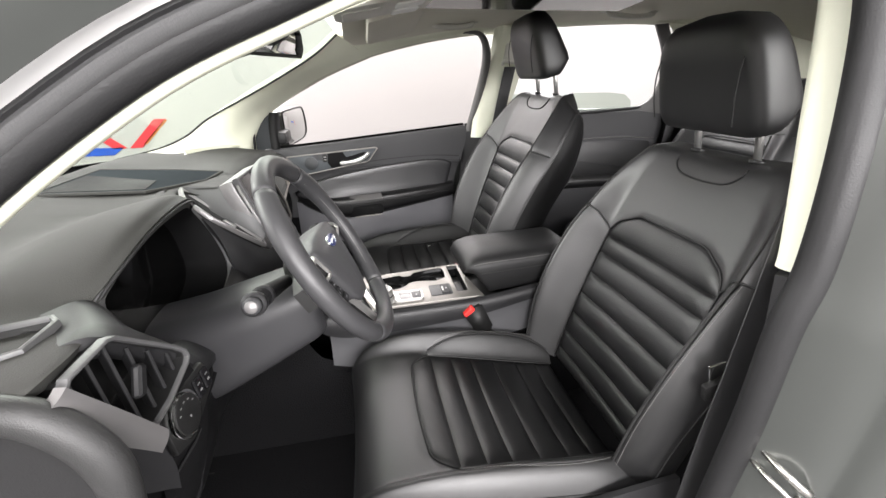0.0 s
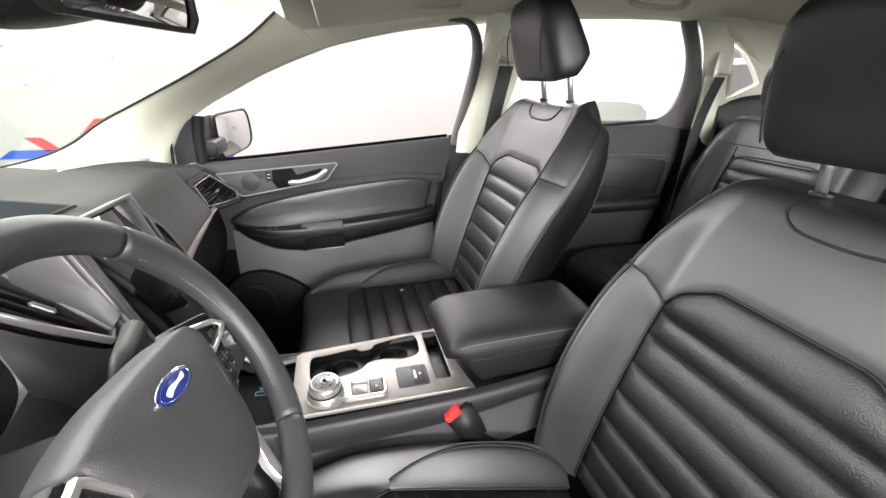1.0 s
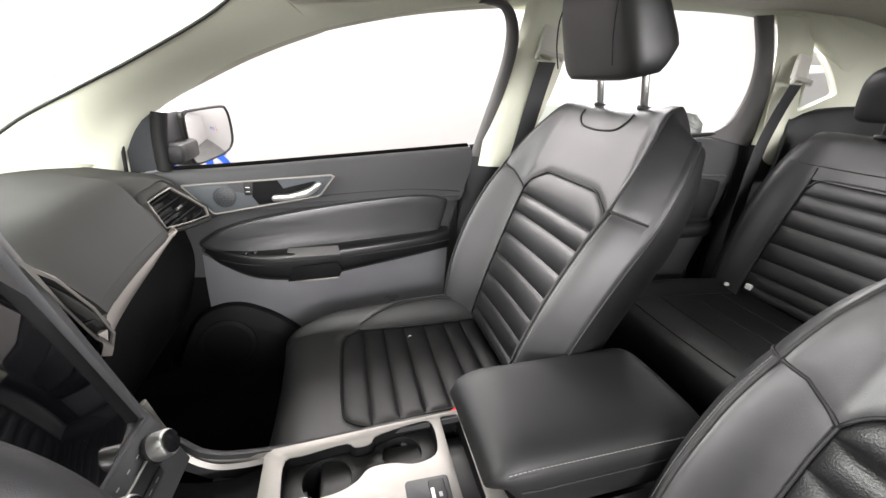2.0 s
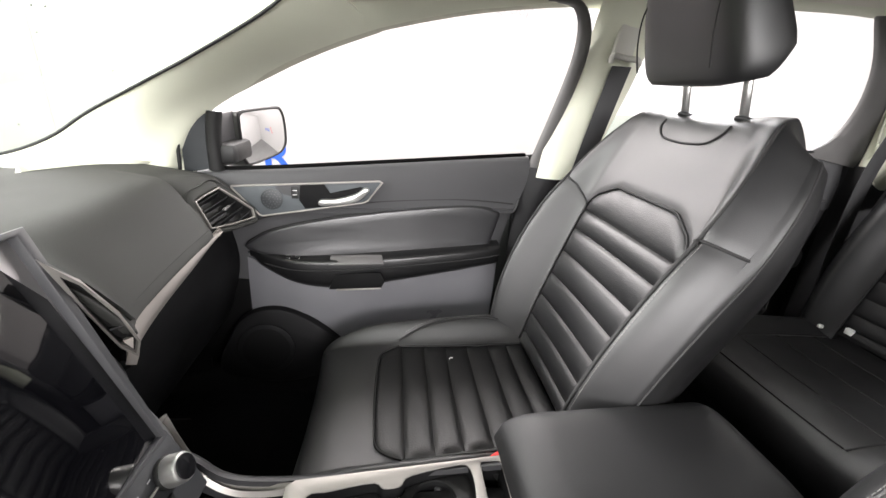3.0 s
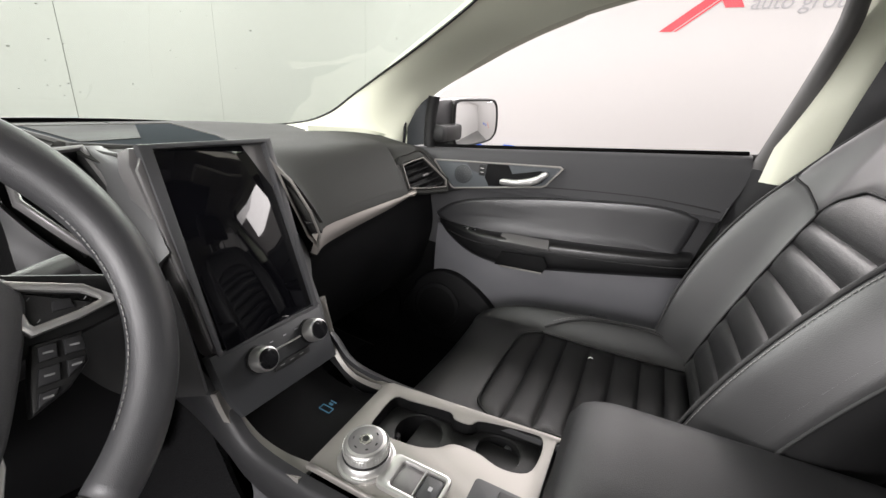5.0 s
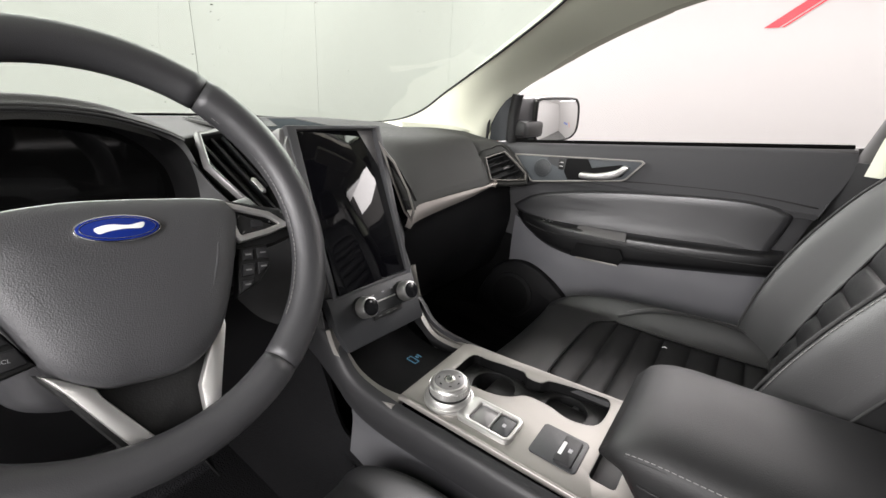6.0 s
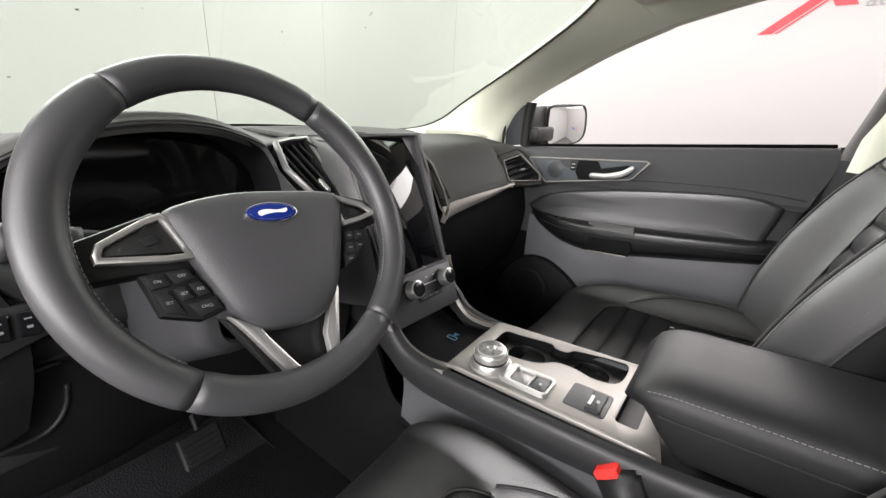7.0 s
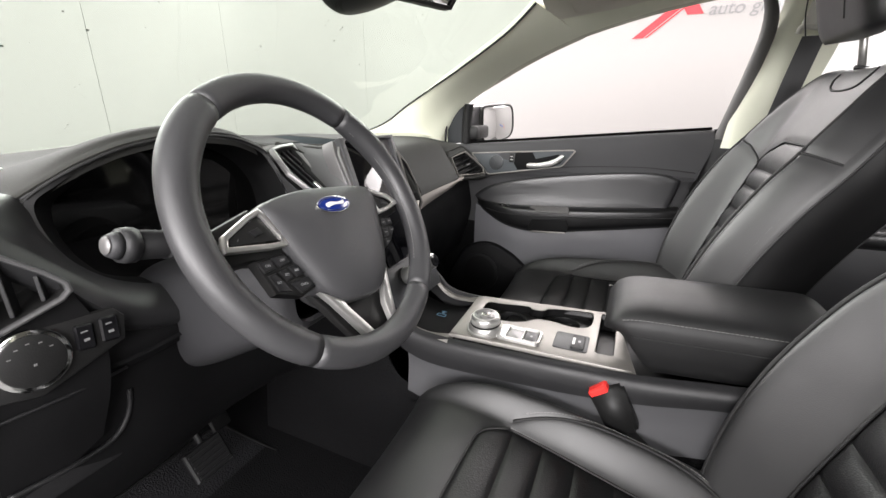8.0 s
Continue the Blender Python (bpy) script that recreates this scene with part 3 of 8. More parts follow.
# driver's side: open doorway with A pillar, seals, B pillar and sill
tagged(slab("pillar_trim", a_pillar(-1), -0.02, PILLAR, None, "pale beige grained plastic windscreen pillar trim"), category="pillar trim", kind="structure")
JAMB = [(-0.43, -0.745, 1.00), (-0.37, -0.735, 1.10), (-0.28, -0.715, 1.225), (-0.134, -0.690, 1.335), (-0.017, -0.674, 1.392), (0.10, -0.660, 1.436), (0.311, -0.648, 1.486), (0.50, -0.640, 1.512)]
def jamb(k, dx=0.0, dz=0.0):
    """The doorway's front edge, moved out by k across the pillar."""
    return [(x - 0.015 * k + dx, y - 0.05 * k, z + 0.05 * k + dz) for x, y, z in JAMB]


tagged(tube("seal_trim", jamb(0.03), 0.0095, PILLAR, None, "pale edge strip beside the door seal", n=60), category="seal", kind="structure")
tagged(tube("door_seal", jamb(0.30), 0.017, RUBBER, None, "dark rubber door seal along the open doorway", n=60, sides=10), category="seal", kind="structure")
g = np.stack([jamb(k, 0.0, d) for k, d in ((0.34, 0.0), (0.44, 0.004), (0.52, -0.001), (0.58, 0.003), (0.66, 0.002), (0.69, -0.004))], axis=1)
tagged(slab("pillar_cover", patch(g, 40, 16), -0.012, BEZEL, None, "black ribbed moulding on the windscreen pillar"), category="pillar", kind="structure")
# bright strip added where the paint would only show a white reflection
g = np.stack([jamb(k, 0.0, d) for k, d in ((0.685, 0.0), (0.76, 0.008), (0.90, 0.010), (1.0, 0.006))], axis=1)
tagged(slab("pillar_highlight_strip", patch(g, 40, 8), -0.008, HIGHLIGHT, None, "added bright strip standing in for the windscreen pillar's white highlight"), category="moulding", kind="structure")
g = np.array([[(x - 0.016, y - 0.048, z + 0.044), (x - 0.03, y - 0.075, z + 0.075), (x - 0.06, y - 0.07, z + 0.105), (x - 0.10, y - 0.03, z + 0.115)] for x, y, z in JAMB])
tagged(slab("body_pillar", patch(g, 40, 12), -0.015, PAINT, None, "grey metallic painted windscreen pillar of the open doorway"), category="pillar", kind="structure")

DB = [(0.555, -0.632, 1.50), (0.560, -0.648, 1.42), (0.560, -0.670, 1.28), (0.560, -0.690, 1.15), (0.560, -0.693, 1.115)]
g = np.array([[(x + 0.012, y - 0.02, z), (x, y, z), (x - 0.003, y + 0.012, z), (x + 0.002, y + 0.024, z), (x + 0.04, y + 0.040, z), (x + 0.10, y + 0.03, z)] for x, y, z in DB])[:, ::-1]
tagged(slab("pillar_trim", patch(g, 20, 10), 0.02, PILLAR, None, "pale beige plastic pillar trim behind the driver's seat"), category="pillar trim", kind="structure")
g = np.array([[(x, y + 0.004, z), (x + 0.03, y + 0.018, z), (x + 0.075, y + 0.022, z), (x + 0.11, y, z)] for x, y, z in [(0.545, -0.69, 1.11), (0.54, -0.71, 0.95), (0.53, -0.72, 0.75), (0.5, -0.73, 0.45)]])[:, ::-1]
tagged(slab("pillar_trim", patch(g, 20, 10), 0.02, HARD, None, "dark grey plastic lower pillar trim behind the driver's seat"), category="pillar trim", kind="structure")
SEALB = [(0.55, -0.664, 1.50), (0.566, -0.686, 1.42), (0.566, -0.708, 1.28), (0.558, -0.722, 1.14), (0.545, -0.722, 1.05), (0.54, -0.722, 0.90), (0.535, -0.712, 0.70), (0.52, -0.71, 0.50)]
tagged(tube("door_seal", SEALB, 0.021, RUBBER, None, "thick black rubber door seal down the pillar", n=60, sides=12, squash=1.3), category="seal", kind="structure")
g = np.array([[(x + 0.01, y - 0.012, z), (x + 0.02, y - 0.03, z), (x + 0.04, y - 0.055, z), (x + 0.065, y - 0.075, z), (x + 0.08, y - 0.098, z), (x + 0.12, y - 0.115, z), (x + 0.22, y - 0.12, z)] for x, y, z in SEALB])[:, ::-1]
tagged(slab("body_pillar", patch(g, 40, 24), 0.015, PAINT, None, "grey metallic painted door pillar of the open doorway"), category="pillar", kind="structure")
g = patch([[(-0.45, -0.77, 0.40), (-0.45, -0.80, 0.46), (-0.45, -0.88, 0.45), (-0.45, -0.90, 0.30)], [(0.0, -0.77, 0.40), (0.0, -0.80, 0.46), (0.0, -0.88, 0.45), (0.0, -0.90, 0.30)], [(0.6, -0.77, 0.40), (0.6, -0.80, 0.46), (0.6, -0.88, 0.45), (0.6, -0.90, 0.30)]], 10, 12)
tagged(slab("sill", g, -0.015, PAINT, None, "grey metallic painted door sill"), category="sill", kind="structure")
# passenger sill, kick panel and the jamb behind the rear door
# near-black on sill and kick panel puts the footwell's shade into their colour
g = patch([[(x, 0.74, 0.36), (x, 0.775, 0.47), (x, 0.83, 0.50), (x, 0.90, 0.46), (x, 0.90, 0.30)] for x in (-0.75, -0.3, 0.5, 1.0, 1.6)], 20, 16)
tagged(slab("sill", g, 0.012, PIT, None, "plastic sill trim along the passenger doors, blackened for footwell shade"), category="sill", kind="structure")
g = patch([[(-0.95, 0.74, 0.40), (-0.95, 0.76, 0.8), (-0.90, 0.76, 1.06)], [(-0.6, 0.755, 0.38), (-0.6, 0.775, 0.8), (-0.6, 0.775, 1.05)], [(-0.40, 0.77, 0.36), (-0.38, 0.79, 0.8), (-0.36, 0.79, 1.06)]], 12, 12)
tagged(slab("kick_panel", g, 0.012, PIT, None, "footwell side panel ahead of the passenger door, blackened for shade"), category="kick panel", kind="structure")
g = patch([[(1.30, 0.825, 0.40), (1.38, 0.825, 0.8), (1.44, 0.825, 1.20)], [(1.5, 0.82, 0.40), (1.5, 0.82, 0.8), (1.5, 0.81, 1.22)], [(1.72, 0.77, 0.40), (1.72, 0.77, 0.8), (1.72, 0.765, 1.2)]], 10, 10)
tagged(slab("rear_jamb", g, 0.012, RUBBER, None, "dark door jamb behind the rear passenger door"), category="door jamb", kind="structure")
g = patch([[(0.50, 0.83, 0.40), (0.50, 0.83, 0.8), (0.50, 0.82, 1.15)], [(0.72, 0.83, 0.40), (0.72, 0.83, 0.8), (0.72, 0.82, 1.18)]], 6, 10)
tagged(slab("pillar_core", g, 0.012, RUBBER, None, "dark door jamb between the passenger doors"), category="door jamb", kind="structure")
# rear of the cabin
back = patch([[(2.28, y, 0.6), (2.40, y, 1.0), (2.30, y, 1.45)] for y in (-0.75, 0, 0.78)], 8, 8)
tagged(slab("tailgate_trim", back, 0.03, HARD, None, "dark grey tailgate trim at the back of the cabin"), category="tailgate", kind="structure")
for s in (1, -1):
    f = (lambda p: p) if s > 0 else mir
    g = patch([[f((1.50, 0.78, 0.45)), f((1.50, 0.78, 0.9)), f((1.52, 0.775, 1.2))], [f((1.9, 0.72, 0.45)), f((1.9, 0.72, 0.9)), f((1.9, 0.715, 1.2))], [f((2.35, 0.70, 0.45)), f((2.35, 0.70, 0.9)), f((2.35, 0.68, 1.25))]], 10, 8)
    tagged(slab("cargo_side_trim", g, 0.02 * s, HARD, None, "dark grey cargo side trim behind the rear seat"), category="trim", kind="structure")
g = patch([[(0.70, -0.72, 0.42), (0.70, -0.75, 0.9), (0.70, -0.735, 1.17)], [(1.1, -0.76, 0.42), (1.1, -0.77, 0.9), (1.1, -0.755, 1.17)], [(1.52, -0.76, 0.42), (1.52, -0.77, 0.9), (1.52, -0.755, 1.17)]], 10, 8)
tagged(slab("rear_door_liner", g, 0.03, HARD, None, "dark plastic inner panel of the rear door behind the driver"), category="door", kind="structure")
ob = solid("window_5", [mir(np.array(p) + (0, 0.006, 0)) for p in REAR_WIN], [tuple(range(len(REAR_WIN)))], TINT, None, "clear rear door window glass behind the driver", False)
ob.visible_shadow = False
tagged(ob, category="window", kind="structure")

# ---- front seats ----
def smooth(a, b, t):
    t = np.clip((t - a) / (b - a), 0, 1)
    return t * t * (3 - 2 * t)


class Pad:
    """A padded seat part: a middle line in the x-z plane, and across it a flat middle, side bolsters and rounded edges."""

    def __init__(self, y0, line, width, middle, bolster, n=200):
        self.y0 = y0
        self.p = spline(line, n)
        t = np.gradient(self.p, axis=0)
        t /= np.linalg.norm(t, axis=1, keepdims=True)
        self.nrm = np.stack([-t[:, 1], t[:, 0]], axis=1)
        s = np.linspace(0, 1, n)
        k = np.linspace(0, 1, len(width))
        self.s = s
        self.w = np.interp(s, np.linspace(0, 1, 4 * len(width)), spline(np.array(width)[:, None], 4 * len(width))[:, 0])
        self.c = np.interp(s, k, middle)
        self.h = np.interp(s, np.linspace(0, 1, 4 * len(bolster)), spline(np.array(bolster)[:, None], 4 * len(bolster))[:, 0])

    def at(self, v, y, off=0.0):
        """The point at v along the line (0..1) and y metres from the middle, off metres above the skin."""
        px, pz = np.interp(v, self.s, self.p[:, 0]), np.interp(v, self.s, self.p[:, 1])
        nx, nz = np.interp(v, self.s, self.nrm[:, 0]), np.interp(v, self.s, self.nrm[:, 1])
        w, c, h = np.interp(v, self.s, self.w), np.interp(v, self.s, self.c), np.interp(v, self.s, self.h)
        t = np.clip((np.abs(y) - c) / np.maximum(w - c, 1e-4), 0, 1)
        up = h * smooth(0.0, 0.62, t) - 0.050 * np.clip((t - 0.55) / 0.45, 0, 1) ** 2.0 - 0.006 * (1 - np.minimum(np.abs(y) / c, 1) ** 2) + off
        return np.stack([px + nx * up, self.y0 + y, pz + nz * up], axis=-1)

    def edge(self, v):
        return np.interp(v, self.s, self.w)

    def mid(self, v):
        return np.interp(v, self.s, self.c)

    def grid(self, v0, v1, ya, yb, nu, nv, relief=None):
        """A sheet between v0 and v1, from ya(v) to yb(v)."""
        v = np.linspace(v0, v1, nu)[:, None] + np.zeros((1, nv))
        f = np.linspace(0, 1, nv)[None, :]
        y = ya(v) * (1 - f) + yb(v) * f
        return self.at(v, y, 0.0 if relief is None else relief(v, f))


    def field(self, y0, y1, va, vb, nu, nv, relief=None):
        """A sheet across y0..y1 (as shares of the half width c, past 1 towards the edge), from va(q) to vb(q) along the line."""
        q = np.linspace(y0, y1, nv)[None, :] + np.zeros((nu, 1))
        k = np.linspace(0, 1, nu)[:, None]
        v = va(q) * (1 - k) + vb(q) * k
        return self.at(v, self.across(v, q), 0.0 if relief is None else relief(v, k, q))

    def across(self, v, q):
        """q from -2 to 2: the seam of the middle at 1, the outer edge at 2."""
        a = np.abs(q)
        c, w = self.mid(v), self.edge(v)
        return np.sign(q) * np.where(a <= 1, a * c, c + (a - 1) * (w - c))


def skin(name, g, mat, parent, label="", back=0.02):
    return slab(name, g, back, mat, parent, label)


def side_wall(pad, v0, v1, s, depth, nu, inset):
    """From a pad's rounded edge round its side to the back."""
    rows = []
    for v in np.linspace(v0, v1, nu):
        w = float(pad.edge(v))
        d = depth(v)
        rows.append([pad.at(v, s * w, 0.0), pad.at(v, s * w, -d * 0.12) + (0, s * 0.006, 0), pad.at(v, s * w, -d * 0.40) + (0, s * 0.002, 0), pad.at(v, s * w, -d * 0.75) + (0, -s * inset * 0.45, 0), pad.at(v, s * w, -d) + (0, -s * inset, 0)])
    g = np.stack([spline(r, 16) for r in rows])
    return g if s > 0 else g[:, ::-1]


def headrest_mesh(name, y0, cx, cz, tilt, mat, parent, label, w=0.135, hh=0.098, front=0.052, rear=0.062, wedge=False):
    rows = []
    for k in range(23):
        s = -1 + 2 * k / 22
        p_ = 3.0 if s > 0 else 5.0
        e = (1 - abs(s) ** p_) ** (1 / p_)
        wide = w * (0.86 + 0.14 * (1 - s) / 2) * (0.30 + 0.70 * e)
        df, db = front * (0.25 + 0.75 * e) * (1 + 0.12 * s), rear * (0.2 + 0.8 * e) * (0.80 - 0.34 * s)
        if wedge:
            db = rear * (0.35 + 0.65 * e) * float(np.interp(s, [-1, -0.55, -0.35, 1], [0.50, 1.40, 1.35, 0.42]))
        ring_ = []
        for a in np.linspace(0, 2 * math.pi, 36, endpoint=False):
            c, q = math.cos(a), math.sin(a)
            yy = wide * math.copysign(abs(q) ** 0.44, q)
            xx = -(df if c > 0 else db) * math.copysign(abs(c) ** 0.62, c)
            if c > 0:
                xx -= 0.012 * (abs(yy) / w) ** 2 - 0.006
            ring_.append((xx, yy, s * hh))
        rows.append(ring_)
    g = np.array(rows)
    ct, st = math.cos(radians(tilt)), math.sin(radians(tilt))
    x, z = g[..., 0] * ct - g[..., 2] * st, g[..., 0] * st + g[..., 2] * ct
    g = np.stack([cx + x, y0 + g[..., 1], cz + z], axis=-1)
    a, b = g.shape[:2]
    verts = g.reshape(-1, 3)
    f = [(i * b + j, (i + 1) * b + j, (i + 1) * b + (j + 1) % b, i * b + (j + 1) % b) for i in range(a - 1) for j in range(b)]
    f += [tuple(range(b)), tuple((a - 1) * b + j for j in range(b - 1, -1, -1))]
    return solid(name, verts, f, mat, parent, label), g


def front_seat(label, y0, dx, dz, cushion_line):
    """One front seat: dx and dz set its backrest from the passenger seat's; cushion_line is the cushion's middle line."""
    seat = thing("front_seat", (0.30, y0, 0.38), label, "car seat", "front seats")
    at = lambda x, z: (x + dx, z + dz)
    # backrest
    back = Pad(y0, [at(0.462, 0.70), at(0.475, 0.75), at(0.503, 0.84), at(0.538, 0.94), at(0.574, 1.04), at(0.602, 1.11), at(0.630, 1.18), at(0.655, 1.24), at(0.684, 1.285), at(0.728, 1.298)],
               [0.240, 0.250, 0.262, 0.272, 0.275, 0.270, 0.256, 0.232, 0.202, 0.170], [0.160, 0.165, 0.170, 0.174, 0.175, 0.172, 0.164, 0.148, 0.13, 0.12],
               [0.060, 0.072, 0.084, 0.084, 0.070, 0.052, 0.034, 0.016, 0.004, 0.0])
    vt = 0.60

    def yoke(q):
        """The yoke's lower seam: flat in the middle, dipping to a notch at the bolsters, then rising to the side."""
        return np.interp(np.abs(q), [0, 0.55, 0.62, 0.88, 0.95, 1.0, 1.06, 1.35, 1.6, 2.0], [vt, vt, vt - 0.004, vt - 0.040, vt - 0.062, vt - 0.092, vt - 0.085, vt - 0.045, vt - 0.035, vt - 0.030])

    n_rib = 8
    edges = np.linspace(0.05, vt - 0.112, n_rib)
    side = lambda q: np.clip((1 - np.abs(q)) * 9, 0, 1) ** 0.5
    for k in range(n_rib):
        a = edges[k]
        top_ = (lambda q, b=edges[min(k + 1, n_rib - 1)]: b + 0 * q) if k < n_rib - 1 else yoke
        g = back.field(-1, 1, lambda q: a + 0 * q, top_, 14, 26, lambda v, f, q: -0.0065 + 0.0085 * np.sin(f * math.pi) ** 0.5 * side(q))
        skin("quilted_channel", g, PERFORATED, seat)
    for s in (1, -1):
        lo_, hi_ = (1, 2) if s > 0 else (-2, -1)
        crest = 1.60
        for qa, qb, nm in ((1, crest, "bolster"), (crest, 2, "bolster_edge")):
            lo_, hi_ = (qa, qb) if s > 0 else (-qb, -qa)
            g = back.field(lo_, hi_, lambda q: 0.03 + 0 * q, yoke, 60, 16, lambda v, f, q: -0.005 * np.exp(-((np.abs(q) - 1) / 0.06) ** 2) - 0.0022 * np.exp(-((np.abs(q) - crest) / 0.03) ** 2) - 0.003 * np.exp(-((1 - f) / 0.03) ** 2))
            skin(nm, g, LEATHER, seat)
        seam_v = np.linspace(0.04, float(yoke(crest)), 30)
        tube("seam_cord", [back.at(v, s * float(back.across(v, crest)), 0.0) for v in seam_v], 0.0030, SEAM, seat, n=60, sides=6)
        stitches("stitching", [back.at(v, s * (float(back.across(v, crest)) + 0.0080), 0.0012) for v in seam_v], seat)
        shoulder = np.linspace(float(yoke(crest)), 0.90, 20)
        tube("seam_cord", [back.at(v, s * float(back.across(v, crest + 0.10 * (v - shoulder[0]))), 0.0) for v in shoulder], 0.0026, SEAM, seat, n=40, sides=6)
        g = side_wall(back, 0.03, 1.0, s, lambda v: 0.145 - 0.085 * float(smooth(0.45, 1.0, v)), 40, 0.060)
        cutc = 4
        near, rest = (g[:, :cutc + 1], g[:, cutc:]) if s > 0 else (g[:, -cutc - 1:], g[:, :-cutc])
        slab("side_panel", near, 0.01, LEATHER, seat)
        slab("side_cover", rest, 0.01, SEATSIDE, seat, "matt black seat side cover")
        tube("seam_cord", list(rest[:, 0] if s > 0 else rest[:, -1]), 0.0022, SEAM, seat, n=50, sides=6)
        tube("seam_cord", [back.at(v, s * float(back.mid(v)), -0.003) for v in np.linspace(0.05, vt - 0.092, 24)], 0.0022, SEAM, seat, n=40, sides=6)
    g = back.field(-2, 2, yoke, lambda q: 1.0 + 0 * q, 44, 81, lambda v, f, q: -0.003 * np.exp(-(f / 0.03) ** 2))
    skin("yoke_panel", g, LEATHER, seat, "smooth black leather upper backrest")
    for q0, q1 in ((-2, -1.0), (-1.0, 1.0), (1.0, 2)):
        qq = np.linspace(q0, q1, 60)
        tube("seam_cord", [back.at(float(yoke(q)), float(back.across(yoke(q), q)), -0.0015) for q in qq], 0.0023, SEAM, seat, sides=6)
    # the loop seam under the headrest
    loop = [(0.875, -0.085), (0.835, -0.082), (0.800, -0.060), (0.790, -0.02), (0.790, 0.02), (0.800, 0.060), (0.835, 0.082), (0.875, 0.085)]
    tube("seam_cord", [back.at(v, y, 0.0012) for v, y in loop], 0.0022, SEAM, seat, n=60, sides=6)
    # rear shell
    shell = []
    for v in np.linspace(0.03, 1.0, 24):
        w, d = float(back.edge(v)) - 0.058, 0.145 - 0.085 * float(smooth(0.45, 1.0, v))
        base = back.at(v, float(back.edge(v)), -d)
        shell.append([(base[0] + 0.012 * (1 - (f) ** 2), y0 + f * w, base[2]) for f in (1, 0.6, 0.2, -0.2, -0.6, -1)])
    slab("back_shell", patch(shell, 30, 16), 0.008, HARD, seat, "dark plastic seat back shell")
    # headrest on two posts
    hr, _ = headrest_mesh("headrest", y0, 0.655 + dx, 1.441 + dz, 14, LEATHER, seat, "padded black leather headrest", w=0.136, hh=0.104, rear=0.050, wedge=True)
    for s in (1, -1):
        top = (0.690 + dx, y0 + s * 0.073, 1.40 + dz)
        foot = (0.712 + dx, y0 + s * 0.073, 1.275 + dz)
        tube("headrest_post", [top, foot], 0.0070, SILVER, seat, "bright steel headrest post", sides=12)
        m = pose(0.710 + dx, y0 + s * 0.073, 1.286 + dz, 0, 12, 0)
        drum("post_collar", m, 0.0145, 0.008, BLACK, seat, bevel=0.003)
    for s in (1, -1):
        tube("headrest_seam", [(x + dx, y0 + s * y, z + dz) for x, y, z in ((0.607, 0.098, 1.36), (0.5975, 0.100, 1.41), (0.598, 0.098, 1.46), (0.615, 0.090, 1.505))], 0.0014, SEAM, seat, n=24, sides=6)
    # cushion
    cush = Pad(y0, cushion_line,
               [0.180, 0.195, 0.212, 0.232, 0.246, 0.254, 0.256, 0.254, 0.250], [0.180, 0.180, 0.180, 0.180, 0.178, 0.172, 0.165, 0.158, 0.150],
               [0.0, 0.0, 0.004, 0.018, 0.036, 0.046, 0.050, 0.052, 0.050])
    va = 0.515

    def front(q):
        """The front seam of the quilted middle: an arc with round corners."""
        a_ = np.abs(q)
        return va + 0.012 * a_ ** 2 + 0.055 * np.clip((a_ - 0.72) / 0.28, 0, 1) ** 2.2

    edges = np.linspace(va + 0.075, 0.995, 7)
    for k in range(7):
        b = edges[k]
        low_ = front if k == 0 else (lambda q, a=edges[k - 1]: a + 0 * q)
        g = cush.field(-1, 1, low_, lambda q: b + 0 * q, 12, 26, lambda v, f, q: -0.005 + 0.0068 * np.sin(f * math.pi) ** 0.5 * side(q))
        skin("quilted_channel", g, PERFORATED, seat)

    vs = va + 0.067

    def apron(q):
        """Where the smooth front ends: at the middle's seam, and in line with its corners at the sides."""
        a_ = np.abs(q)
        return np.where(a_ <= 1, front(np.minimum(a_, 1)), vs)

    g = cush.field(-2, 2, lambda q: 0.0 * q, apron, 44, 81, lambda v, f, q: -0.003 * np.exp(-((1 - f) / 0.03) ** 2) * (np.abs(q) <= 1))
    skin("cushion_front", g, LEATHER, seat, "smooth black leather cushion front")

    def crescent(v):
        """The crest seam of a cushion bolster: it leaves the middle's corner, swells and draws in again at the back."""
        k = np.clip((v - vs) / (1 - vs), 0, 1)
        return cush.across(v, 1 + 0.56 * np.sin(math.pi * np.minimum(0.04 + 0.86 * k, 1)) ** 0.62)

    vv = np.linspace(vs, 0.99, 40)
    for s in (1, -1):
        ya, yb = (cush.mid, crescent) if s > 0 else (lambda v: -crescent(v), lambda v: -cush.mid(v))
        skin("cushion_bolster", cush.grid(vs, 1.0, ya, yb, 44, 16, lambda v, f: -0.0015 + 0.004 * np.sin(f * math.pi) ** 0.6), LEATHER, seat)
        ya, yb = (crescent, cush.edge) if s > 0 else (lambda v: -cush.edge(v), lambda v: -crescent(v))
        skin("cushion_flank", cush.grid(vs, 1.0, ya, yb, 44, 16, lambda v, f: -0.0015 * np.exp(-(((1 - f) if s < 0 else f) / 0.08) ** 2)), LEATHER, seat)
        tube("seam_cord", [cush.at(v, s * float(crescent(v)), 0.0) for v in vv], 0.0026, SEAM, seat, n=60, sides=6)
        stitches("stitching", [cush.at(v, s * (float(crescent(v)) + 0.006), 0.0006) for v in vv[2:]], seat)
        slab("cushion_side", side_wall(cush, 0.0, 1.0, s, lambda v: 0.03 + 0.13 * smooth(0.1, 0.5, v), 36, 0.02), 0.01, SEATSIDE, seat)
        tube("piping", [cush.at(v, s * float(cush.edge(v)) * 0.99, 0.001) for v in np.linspace(0.03, 0.98, 30)], 0.0022, SEAM, seat, n=60, sides=6)
